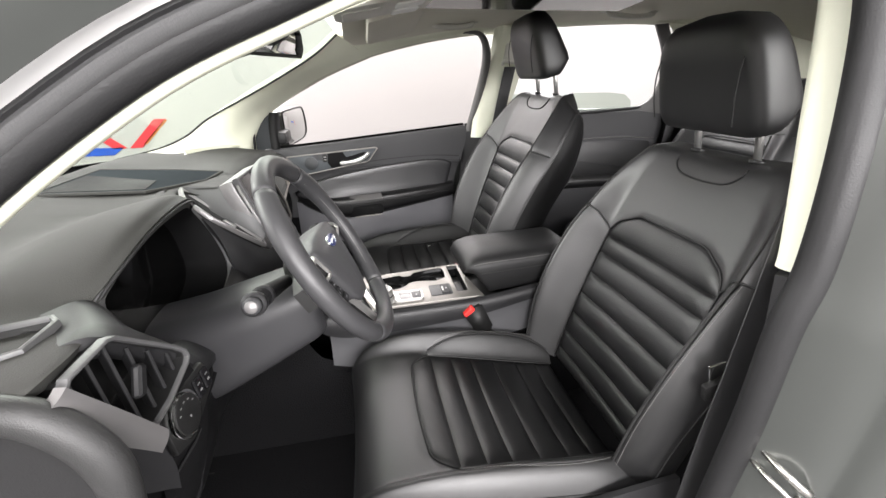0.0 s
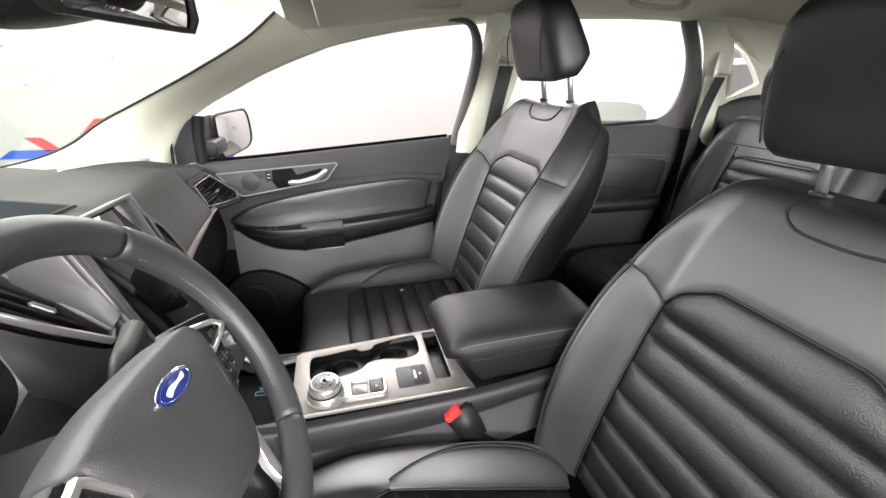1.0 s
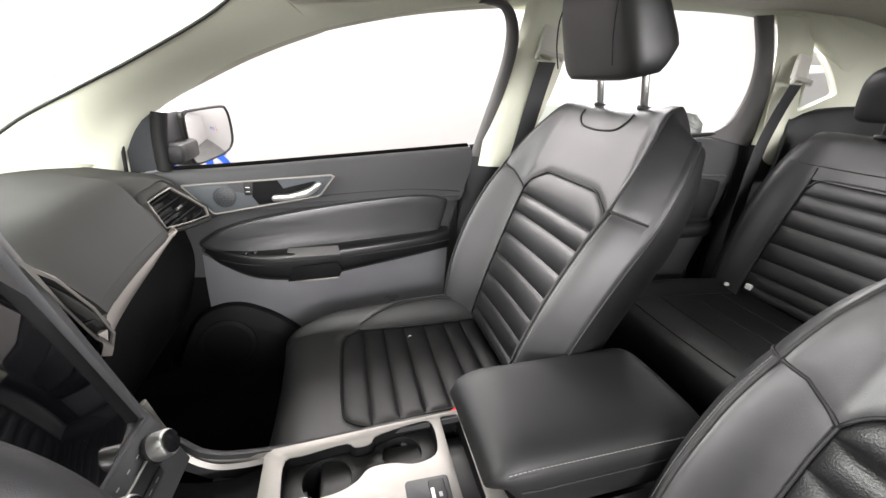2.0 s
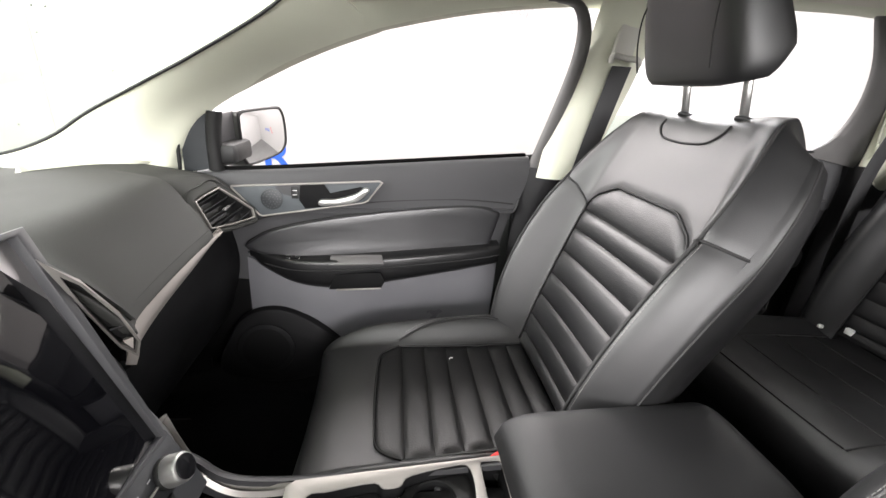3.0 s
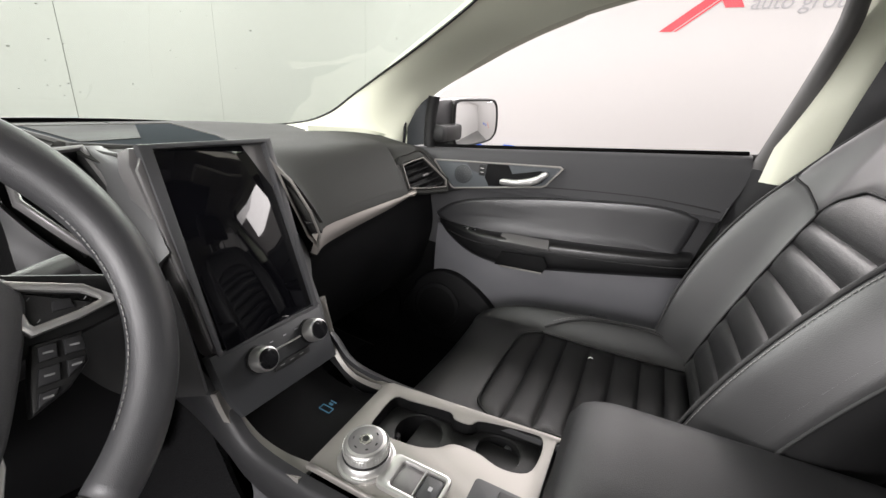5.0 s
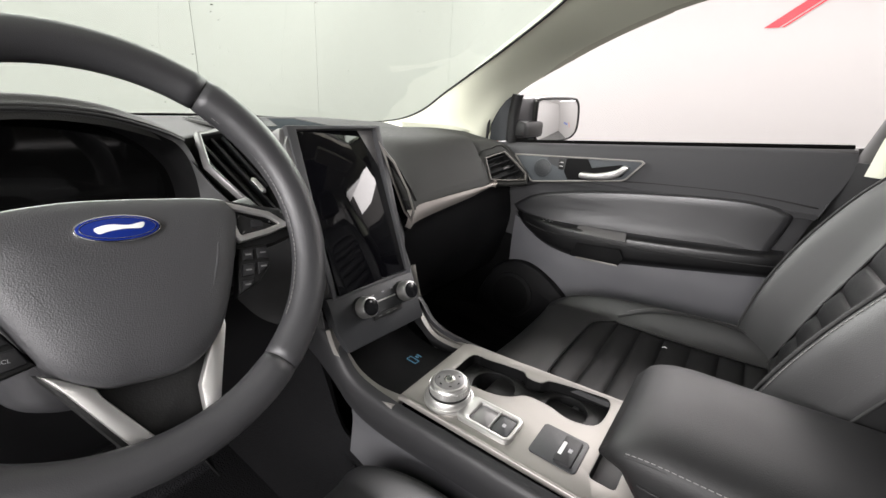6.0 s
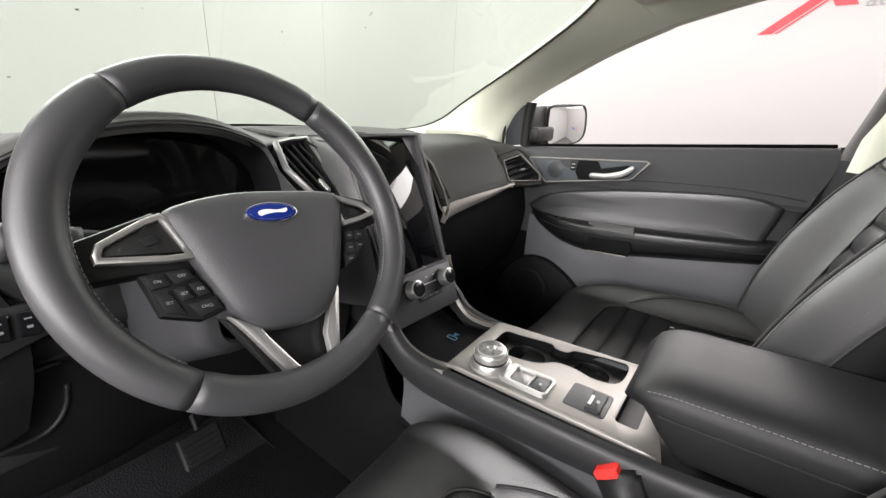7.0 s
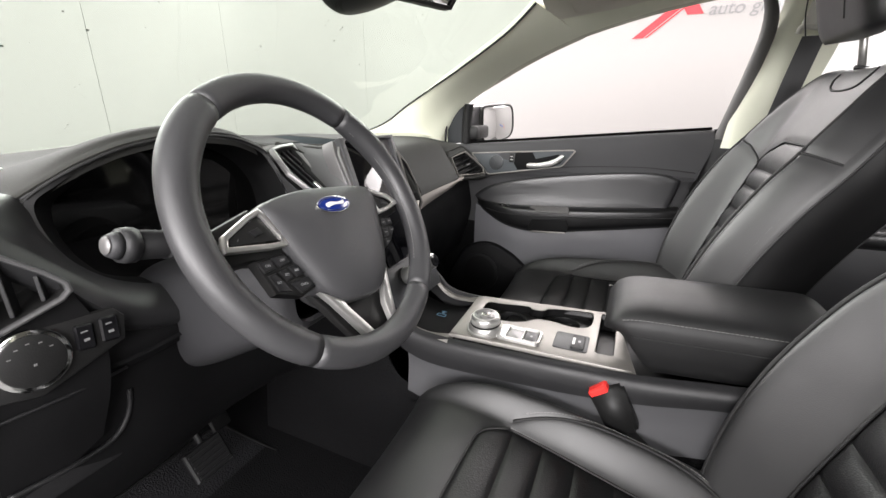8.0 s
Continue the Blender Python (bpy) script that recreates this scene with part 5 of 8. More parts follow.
# a shadow-gap cord under the brow, then the grey bezel and the black lens
LIP = [(-0.300, -0.556, 1.103)] + [(x, y, z) for y, x, z, _, _ in TOP[5:14]]
OUT = LIP + [(-0.285, -0.196, 1.09), (-0.265, -0.194, 1.045), (-0.250, -0.204, 0.992), (-0.252, -0.262, 0.962), (-0.258, -0.35, 0.951), (-0.264, -0.43, 0.957), (-0.272, -0.495, 0.982), (-0.284, -0.533, 1.018), (-0.294, -0.551, 1.062)]
INN = [(-0.520, 1.090), (-0.500, 1.108), (-0.470, 1.126), (-0.435, 1.139), (-0.395, 1.148), (-0.345, 1.151), (-0.300, 1.145), (-0.268, 1.132), (-0.243, 1.114), (-0.228, 1.095), (-0.218, 1.075), (-0.214, 1.040), (-0.222, 0.998), (-0.272, 0.972), (-0.35, 0.963), (-0.43, 0.969), (-0.484, 0.992), (-0.512, 1.026), (-0.523, 1.060)]
bo_ = spline(OUT, 96, True)
bi_ = spline([(-0.303 - 0.12 * (z - 1.05), y, z) for y, z in INN], 96, True)
mid_ = bo_ * 0.66 + bi_ * 0.34 + np.array([0.010, 0, 0])
low_ = bo_ * 0.12 + bi_ * 0.88 + np.array([0.006, 0, 0])
rings = [bo_ + np.array([-0.004, 0, -0.004]), bo_ * 0.88 + bi_ * 0.12 + np.array([0.008, 0, 0]), mid_]
ring_g = np.stack([np.vstack([q, q[:1]]) for q in rings], axis=1)
slab("cluster_bezel", ring_g[::-1], 0.004, BEZEL, dash, "dark grey bezel round the instrument screen")
rings = [mid_ + np.array([-0.001, 0, 0]), low_ + np.array([-0.004, 0, 0]), bi_ + np.array([-0.014, 0, 0]), bi_ + np.array([-0.040, 0, 0])]
ring_g = np.stack([np.vstack([q, q[:1]]) for q in rings], axis=1)
slab("cluster_recess", ring_g[::-1], 0.004, PIT, dash, "black recess round the instrument screen")
le = bi_ * 1.0 + np.array([-0.034, 0, 0])
lc = np.mean(le, axis=0)
le = lc + (le - lc) * 1.03
n_ = len(le)
solid("cluster_lens", list(le) + list(le - np.array([0.012, 0, 0])), [tuple(range(n_)), tuple(range(2 * n_ - 1, n_ - 1, -1))] + [(i, (i + 1) % n_, n_ + (i + 1) % n_, n_ + i)[::-1] for i in range(n_)], CLUSTER, dash, "unlit glossy black instrument screen", False)
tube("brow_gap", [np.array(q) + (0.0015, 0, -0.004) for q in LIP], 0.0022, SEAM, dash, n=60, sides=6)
# face between the bezel and the outer vent, sweeping under the instruments
A_ = [(-0.330, -0.580, 1.098), (-0.300, -0.560, 1.100), (-0.294, -0.551, 1.062), (-0.284, -0.533, 1.018), (-0.272, -0.495, 0.982), (-0.264, -0.43, 0.957), (-0.258, -0.35, 0.951), (-0.252, -0.262, 0.962), (-0.250, -0.200, 0.985)]
B_ = [(-0.290, -0.690, 1.098), (-0.250, -0.655, 1.110), (-0.240, -0.612, 1.078), (-0.232, -0.573, 1.036), (-0.229, -0.543, 0.998), (-0.230, -0.50, 0.955), (-0.236, -0.40, 0.930), (-0.236, -0.28, 0.925), (-0.226, -0.185, 0.935)]
g = patch([[np.array(a) + (-0.006, 0, 0), np.array(a) * 0.8 + np.array(b) * 0.2 + (0.001, 0, 0), np.array(a) * 0.4 + np.array(b) * 0.6 + (0.003, 0, 0), b, np.array(b) + (-0.012, 0, -0.008)] for a, b in zip(A_, B_)], 60, 14)
slab("cluster_surround", g, 0.012, HARD, dash, "soft charcoal face round the instruments")
# cheek below the centre vent
g = patch([[(-0.290, -0.200, 1.095), (-0.240, -0.178, 1.042), (-0.200, -0.140, 0.994), (-0.180, -0.104, 0.992)], [(-0.262, -0.203, 1.040), (-0.226, -0.185, 1.000), (-0.192, -0.150, 0.965), (-0.158, -0.106, 0.955)], [(-0.250, -0.203, 0.985), (-0.226, -0.187, 0.955), (-0.192, -0.160, 0.925), (-0.142, -0.107, 0.905)], [(-0.240, -0.195, 0.925), (-0.218, -0.182, 0.895), (-0.18, -0.160, 0.865), (-0.128, -0.108, 0.852)]], 24, 20)
slab("centre_cheek", g[::-1], 0.012, HARD, dash, "dark panel between instruments and centre screen")

# sunk centre speaker shelf: bluish plate, and flat black painting the driver-side well's shade
tray_m = frame_of((-0.50, 0.06, 1.1305), (1, 0, -0.018), (0, 1, 0))
so_ = on_frame(tray_m, [(-0.66, -0.06, 1.13), (-0.66, 0.215, 1.13), (-0.44, 0.172, 1.13), (-0.325, 0.128, 1.13), (-0.335, 0.02, 1.13), (-0.43, -0.072, 1.13)])
plate("speaker_tray", so_, tray_m, 0.006, SOFT, dash, "shallow dash-top speaker tray", r=0.002, hole=inset(so_, 0.006), base=-0.004)
plate("speaker_plate", inset(so_, 0.006), tray_m, 0.003, GRILLE, dash, "dark bluish speaker grille plate", r=0.001, base=-0.003)
we_ = on_frame(tray_m, [(-0.645, -0.045, 1.13), (-0.645, 0.13, 1.13), (-0.45, 0.035, 1.13), (-0.438, -0.055, 1.13)])
plate("speaker_well_shade", we_, tray_m, 0.001, PIT, dash, "flat black plate painting a well's shade beside the speaker grille", r=0, base=0.0002)
# defroster outlet at the dash end
DEF = frame_of((-0.33, -0.645, 1.1165), (1, 0, 0), (0, 1, 0))
o = on_frame(DEF, [(-0.400, -0.645, 1.117), (-0.347, -0.623, 1.117), (-0.302, -0.609, 1.117), (-0.290, -0.622, 1.117), (-0.290, -0.676, 1.117), (-0.312, -0.690, 1.117), (-0.400, -0.700, 1.117)])
vent("demister_vent", o, inset(o, 0.006), DEF, 4, "flat", "side window demister vent", BEZEL, depth=0.012)

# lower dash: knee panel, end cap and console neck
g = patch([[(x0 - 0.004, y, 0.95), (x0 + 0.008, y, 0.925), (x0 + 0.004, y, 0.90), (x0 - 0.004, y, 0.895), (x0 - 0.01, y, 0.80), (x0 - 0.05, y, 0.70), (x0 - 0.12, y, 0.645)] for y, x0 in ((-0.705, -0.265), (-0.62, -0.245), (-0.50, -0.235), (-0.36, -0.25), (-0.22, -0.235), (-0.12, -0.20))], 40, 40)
slab("knee_panel", g[:, ::-1], 0.015, KNEE, dash, "lower knee panel with a seam, darkened for under-dash shade")
tube("panel_seam", [(-0.218, -0.655, 0.914), (-0.213, -0.596, 0.911), (-0.222, -0.555, 0.905), (-0.229, -0.528, 0.902)], 0.0018, HARD, dash, n=20, sides=6)
tube("pocket_edge", [(-0.231, -0.655, 0.824), (-0.229, -0.611, 0.819), (-0.239, -0.566, 0.812), (-0.241, -0.545, 0.820), (-0.241, -0.532, 0.840), (-0.240, -0.527, 0.866)], 0.0032, HARD, dash, "grey lower edge of the coin pocket", n=40, sides=8)
box("fuse_cover", (-0.258, -0.575, 0.790), (0.012, 0.15, 0.03), HARD, dash, "grey pull recess in the knee panel", r=0.004)
g = patch([[(-0.80, -0.742, 1.035), (-0.60, -0.748, 1.075), (-0.40, -0.750, 1.080), (-0.285, -0.742, 1.074)], [(-0.80, -0.755, 0.80), (-0.60, -0.76, 0.85), (-0.40, -0.76, 0.96), (-0.275, -0.735, 1.01)], [(-0.80, -0.76, 0.55), (-0.60, -0.765, 0.60), (-0.42, -0.755, 0.68), (-0.27, -0.715, 0.86)]], 24, 24)
slab("end_cap", g, 0.01, HARD, dash, "dark plastic dash end cap")

# hinge post in the doorway: a grey trim band that follows the dash end, and dark rubber outside it
UP = [(-0.50, -0.740, 1.130), (-0.36, -0.740, 1.124), (-0.276, -0.740, 1.108), (-0.246, -0.741, 1.096), (-0.221, -0.742, 1.068), (-0.207, -0.743, 1.034), (-0.208, -0.744, 0.990), (-0.216, -0.745, 0.93), (-0.236, -0.747, 0.83), (-0.27, -0.75, 0.66)]
DOWN = [(-0.50, -0.742, 1.112), (-0.362, -0.742, 1.106), (-0.282, -0.742, 1.090), (-0.255, -0.743, 1.072), (-0.237, -0.744, 1.045), (-0.230, -0.745, 1.007), (-0.230, -0.746, 0.975), (-0.238, -0.747, 0.92), (-0.257, -0.749, 0.82), (-0.29, -0.752, 0.65)]
ud = [(np.array(a), np.array(a) * 0.45 + np.array(b) * 0.55) for a, b in zip(UP, DOWN)]
g = patch([[a + (-0.034, 0.018, -0.034), a + (-0.006, 0.006, -0.006), a, (a + b) / 2 + (0.002, -0.004, 0), b] for a, b in ud], 60, 16)
tagged(slab("door_post", g, 0.012, POSTGREY, None, "grey trim band on the hinge post beside the dash end"), category="door post", kind="structure")
g = patch([[b + (0, 0.001, 0), b + (-0.012, 0.012, -0.012), b + (-0.06, 0.006, -0.06), b + (-0.16, -0.02, -0.15)] for a, b in ud], 60, 14)
tagged(slab("post_seal", g, 0.012, RUBBER, None, "black rubber door seal along the hinge post"), category="door seal", kind="structure")

# ---- steering column and wheel ----
column = thing("steering_column", (-0.20, -0.377, 0.90), "grey plastic steering column shroud with switch stalks", "steering column")
rows = []
for x, zc, w, h in ((-0.055, 0.985, 0.045, 0.040), (-0.065, 0.985, 0.060, 0.052), (-0.09, 0.978, 0.068, 0.058), (-0.16, 0.950, 0.074, 0.068), (-0.25, 0.915, 0.076, 0.078), (-0.33, 0.90, 0.076, 0.078)):
    rows.append([(x, -0.377 + w * math.copysign(abs(math.cos(a)) ** 0.55, math.cos(a)), zc + h * math.copysign(abs(math.sin(a)) ** 0.55, math.sin(a))) for a in np.linspace(0, 2 * math.pi, 33)])
slab("column_shroud", patch(rows, 24, 65), -0.006, SHROUD, column, "grey column shroud")
tube("stalk", [(-0.10, -0.43, 1.050), (-0.116, -0.50, 1.066), (-0.120, -0.546, 1.077)], [0.010, 0.0135, 0.0150], KNEE, column, "black turn signal stalk", sides=16)
tube("stalk_collar", [(-0.120, -0.546, 1.0770), (-0.120, -0.552, 1.0785), (-0.120, -0.558, 1.0800)], [0.0168, 0.0172, 0.0160], HARD, column, "dark stalk end ring", sides=16)
tube("stalk_tip", [(-0.120, -0.5585, 1.0801), (-0.120, -0.563, 1.0813), (-0.120, -0.567, 1.0824)], [0.0130, 0.0120, 0.0100], SHROUD, column, "dark stalk end", sides=14)
tube("stalk_face", [(-0.120, -0.5675, 1.0825), (-0.120, -0.5682, 1.0827), (-0.120, -0.569, 1.0829)], [0.0085, 0.0085, 0.0080], GREYTRIM, column, "silver stalk end face", sides=14)
tube("stalk_switch", [(-0.1175, -0.505, 1.0675), (-0.118, -0.512, 1.0690), (-0.1185, -0.519, 1.0707)], [0.0152, 0.0156, 0.0153], HARD, column, "dark turning switch on the stalk", sides=16)
tube("stalk", [(-0.10, -0.32, 1.045), (-0.112, -0.27, 1.058), (-0.12, -0.215, 1.064)], [0.009, 0.0115, 0.013], BLACK, column, "black wiper stalk", sides=12)

wheel = thing("steering_wheel", (-0.028, -0.377, 1.0795), "black leather steering wheel with satin spokes and a blue oval badge", "steering wheel")
WH = frame_of((-0.028, -0.377, 1.0795), (0.03, 1, 0), (-0.5, 0, 0.866)) @ pose(0, 0, 0, 0, 0, -3)
RIM_R = 0.166


def rim_point(a, r=RIM_R, lift=0.0):
    return np.array(WH @ Vector((r * math.cos(a), r * math.sin(a), lift)))


def rim_piece(name, a0, a1, mat, r=0.0172, label=""):
    n = max(int((a1 - a0) / 0.05), 6)
    verts, faces = [], []
    ang = np.linspace(a0, a1, n)
    for i, a in enumerate(ang):
        # thumb swells at ten and two, flattened towards the driver
        swell = 1 + 0.10 * math.exp(-((math.degrees(a) % 360 - 35) / 14) ** 2) + 0.10 * math.exp(-((math.degrees(a) % 360 - 145) / 14) ** 2)
        e = 0.96 if i in (0, n - 1) else 1.0
        for k in range(16):
            w = 2 * math.pi * k / 16
            verts.append(rim_point(a, RIM_R + r * e * swell * math.cos(w), 0.92 * r * e * swell * math.sin(w)))
    for i in range(n - 1):
        for k in range(16):
            l = (k + 1) % 16
            faces.append((i * 16 + k, i * 16 + l, (i + 1) * 16 + l, (i + 1) * 16 + k))
    faces += [tuple(range(15, -1, -1)), tuple((n - 1) * 16 + k for k in range(16))]
    return solid(name, verts, faces, mat, wheel, label)


cuts = [math.radians(d) for d in (53, 126, 233, 307, 413)]
for a, b in zip(cuts[:-1], cuts[1:]):
    rim_piece("rim_cover", a + 0.004, b - 0.004, WHEEL_LEATHER)
rim_piece("rim_core", 0, 2 * math.pi, BLACK, 0.0158)
for a0, a1 in ((-38, 48), (132, 228)):
    stitches("rim_stitching", [rim_point(math.radians(d), RIM_R - 0.0172, 0.004) for d in np.linspace(a0, a1, 20)], wheel, pitch=0.005, length=0.0035, r=0.0006)
WB = frame_of((-0.028, -0.377, 1.0795), (0.03, 1, 0), (-0.5, 0, 0.866))  # the wheel's middle is traced to fit the camera's view, so sits askew
BOSS = [(-0.082, 0.027), (-0.062, 0.0365), (-0.020, 0.040), (0.023, 0.037), (0.090, 0.028), (0.104, 0.018), (0.104, 0.0), (0.085, -0.045), (0.064, -0.084), (0.044, -0.104), (0.022, -0.112), (-0.008, -0.108), (-0.031, -0.101), (-0.052, -0.080), (-0.064, -0.045), (-0.074, -0.010)]
bo = spline(BOSS, 64, True)
bc = np.mean(bo, axis=0)
layers = [(1.0, -0.050), (1.0, -0.016), (0.985, -0.008), (0.95, -0.003), (0.84, 0.0), (0.80, 0.0015), (0.5, 0.005), (0.2, 0.006)]
bg = np.stack([np.array([WB @ Vector((*(bc + (q - bc) * s), z)) for q in np.vstack([bo, bo[:1]])]) for s, z in layers])
verts = bg[:, :-1].reshape(-1, 3)
m_ = len(layers)
faces = [(i * 64 + j, i * 64 + (j + 1) % 64, (i + 1) * 64 + (j + 1) % 64, (i + 1) * 64 + j) for i in range(m_ - 1) for j in range(64)] + [tuple((m_ - 1) * 64 + j for j in range(64)), tuple(range(63, -1, -1))]
boss = solid("airbag_cover", verts, faces, COVER, wheel, "grained charcoal airbag cover")
# soft ridges where the cover's sides fall away
for a, b, c in (((-0.060, 0.020), (-0.046, -0.03), (-0.026, -0.080)), ((0.084, 0.014), (0.072, -0.03), (0.046, -0.078))):
    tube("cover_crease", [WB @ Vector((*a, -0.0015)), WB @ Vector((*b, 0.0012)), WB @ Vector((*c, -0.0010))], 0.0016, COVER, boss, n=14, sides=8)
BADGE_M = WB @ Matrix.Translation((0.010, 0.009, 0.0035)) @ pose(0, 0, 0, -4, 0, -6)
ell = lambda a, b: [(a * math.cos(t), b * math.sin(t)) for t in np.linspace(0, 2 * math.pi, 40, endpoint=False)]
badge = plate("badge", ell(0.0275, 0.0112), BADGE_M, 0.004, CHROME, wheel, "blue oval badge with a bright rim", r=0.001)
plate("badge_face", ell(0.0262, 0.0100), BADGE_M, 0.0044, BADGE, badge, r=0.0004)
rim_o = ell(0.0240, 0.0086)
plate("badge_line", rim_o, BADGE_M, 0.0047, CHROME, badge, r=0.0001, hole=ell(0.0234, 0.0080))
plate("badge_mark", [(-0.015, 0.0005), (-0.006, 0.0030), (0.006, 0.0018), (0.016, 0.0036), (0.014, -0.0012), (0.004, -0.0010), (-0.006, -0.0022), (-0.013, -0.0040)], BADGE_M, 0.0047, PAPER, badge, r=0.0001, round_to=32)
for u, w in ((-0.009, 0.003), (-0.003, 0.003), (0.003, 0.003), (0.009, 0.003)):
    bm_box("cover_mark", WB, (u + 0.018, -0.042, 0.0048), (w, 0.0045, 0.0006), (0, 0, 8), HARD, boss, 0.0001)
bm_box("cover_mark", WB, (0.016, -0.056, 0.0043), (0.0016, 0.010, 0.0008), (0, 0, 8), HARD, boss, 0.0001)
WS = WB @ Matrix.Translation((0, 0, -0.012))


def word(body, m, size, mat, parent):
    """Flat printed letters, middle at the frame's origin."""
    cu = bpy.data.curves.new("lettering", "FONT")
    cu.body, cu.size, cu.extrude, cu.align_x, cu.align_y = body, size, 0.0001, "CENTER", "CENTER"
    tmp = new("lettering", cu)
    me = bpy.data.meshes.new_from_object(tmp)
    bpy.data.objects.remove(tmp)
    me.transform(m)
    return link("lettering", me, mat, parent, "", False)


def spoke(arm, trim, pod, rocker, marks, buttons, words=()):
    """One side spoke: a leather-black arm, a satin frame round a switch pad, and a pod of buttons below."""
    plate("spoke", arm, WS, 0.022, BLACK, wheel, "black spoke arm", r=0.006, base=-0.026)
    plate("spoke_trim", trim, WS, 0.008, SPOKE, wheel, "satin silver spoke trim", r=0.0025, hole=inset(trim, 0.0062), base=0.0)
    pad_ = plate("switch_pad", inset(trim, 0.0062), WS, 0.004, BLACK, wheel, "black switch pad", r=0.0015, base=0.0)
    plate("rocker", rocker, WS, 0.003, HARD, pad_, r=0.001, base=0.003)
    for u, v in marks:
        bm_box("switch_mark", WS, (u, v, 0.0042), (0.0028, 0.0007, 0.0005), (0, 0, 40), DIMMARK, pad_, 0.0001)
    plate("button_pod", pod, WS, 0.012, BLACK, wheel, "black pod of small buttons", r=0.003, base=-0.012)
    for k, q in enumerate(buttons):
        b = plate("button", inset(q, 0.0009), WS, 0.0035, HARD, wheel, r=0.0014, base=-0.001)
        c = np.mean(np.asarray(q), axis=0)
        if words:
            word(words[k], WS @ pose(c[0], c[1], 0.0027, 0, 0, -8), 0.0038, SIGNGREY, b)
        else:
            bm_box("button_mark", WS, (c[0], c[1], 0.0026), (0.0055, 0.0014, 0.0005), (0, 0, -8), DIMMARK, b, 0.0001)


spoke([(-0.158, 0.016), (-0.086, 0.034), (-0.066, 0.020), (-0.056, -0.030), (-0.080, -0.030), (-0.110, -0.020), (-0.158, -0.018)],
      [(-0.139, -0.006), (-0.139, 0.002), (-0.134, 0.011), (-0.100, 0.025), (-0.084, 0.029), (-0.079, 0.022), (-0.068, -0.012), (-0.070, -0.018), (-0.090, -0.016)],
      [(-0.113, -0.021), (-0.076, -0.022), (-0.066, -0.045), (-0.056, -0.071), (-0.078, -0.074), (-0.107, -0.060)],
      [(-0.106, 0.008), (-0.094, 0.010), (-0.090, 0.003), (-0.102, 0.001)], [(-0.120, 0.003), (-0.098, 0.018), (-0.080, 0.006), (-0.096, -0.008)],
      [[(-0.112, -0.023), (-0.096, -0.024), (-0.092, -0.037), (-0.109, -0.037)], [(-0.095, -0.023), (-0.077, -0.024), (-0.071, -0.036), (-0.090, -0.037)], [(-0.108, -0.039), (-0.096, -0.039), (-0.088, -0.066), (-0.104, -0.059)], [(-0.094, -0.039), (-0.083, -0.039), (-0.078, -0.053), (-0.089, -0.053)], [(-0.081, -0.038), (-0.070, -0.038), (-0.063, -0.053), (-0.076, -0.053)], [(-0.087, -0.055), (-0.062, -0.055), (-0.058, -0.069), (-0.080, -0.071)]], ("ON", "OFF", "SET", "SET", "RES", "CNCL"))
spoke([(0.158, 0.010), (0.098, 0.030), (0.084, 0.020), (0.082, -0.030), (0.100, -0.030), (0.120, -0.028), (0.158, -0.022)],
      [(0.093, 0.024), (0.112, 0.016), (0.136, 0.006), (0.150, -0.008), (0.149, -0.013), (0.128, -0.017), (0.099, -0.019), (0.095, -0.012)],
      [(0.098, -0.023), (0.126, -0.025), (0.122, -0.047), (0.106, -0.060), (0.083, -0.068), (0.088, -0.05)],
      [(0.116, 0.000), (0.126, -0.001), (0.126, -0.008), (0.114, -0.007)], [(0.106, 0.006), (0.134, -0.004), (0.106, -0.010)],
      [[(0.099, -0.025), (0.111, -0.026), (0.108, -0.038), (0.096, -0.037)], [(0.113, -0.026), (0.125, -0.027), (0.123, -0.040), (0.110, -0.038)], [(0.095, -0.039), (0.108, -0.040), (0.104, -0.053), (0.090, -0.052)], [(0.110, -0.040), (0.122, -0.042), (0.119, -0.048), (0.106, -0.054)], [(0.090, -0.054), (0.103, -0.055), (0.098, -0.062), (0.085, -0.066)]])
# lower V spoke
plate("lower_spoke", [(-0.060, -0.076), (-0.022, -0.166), (0.032, -0.168), (0.068, -0.080), (0.040, -0.098), (0.0, -0.100), (-0.03, -0.096)], WS, 0.010, BLACK, wheel, "black lower spoke", r=0.004, base=-0.022)
plate("spoke_base", [(-0.075, -0.140), (-0.030, -0.172), (0.030, -0.174), (0.08, -0.140), (0.036, -0.164), (-0.022, -0.162)], WS, 0.014, WHEEL_LEATHER, wheel, r=0.004, base=-0.010)
VO = [(-0.058, -0.078), (-0.048, -0.096), (-0.024, -0.150), (-0.014, -0.165), (0.0, -0.170), (0.022, -0.171), (0.034, -0.164), (0.052, -0.118), (0.064, -0.088), (0.066, -0.070)]
VI = [(-0.050, -0.084), (-0.032, -0.100), (-0.030, -0.108), (-0.006, -0.157), (0.002, -0.163), (0.020, -0.164), (0.026, -0.158), (0.030, -0.128), (0.046, -0.102), (0.062, -0.078)]
plate("lower_spoke_trim", VO + VI[::-1], WS, 0.009, SPOKE, wheel, "satin V-shaped lower spoke trim", r=0.002, base=-0.006)
drum("hub", WB @ Matrix.Translation((0.008, -0.03, 0)), 0.055, 0.045, BLACK, wheel, base=-0.085, bevel=0.004)

# ---- centre console ----
console = thing("center_console", (0.20, MID, 0.38), "dark centre console with satin tray, cup holders and rotary gear dial", "console")
TR = frame_of((0.0, MID, 0.765), (1, 0, 0.015), (0, 1, 0.045))  # tray plane: u back, v to the passenger


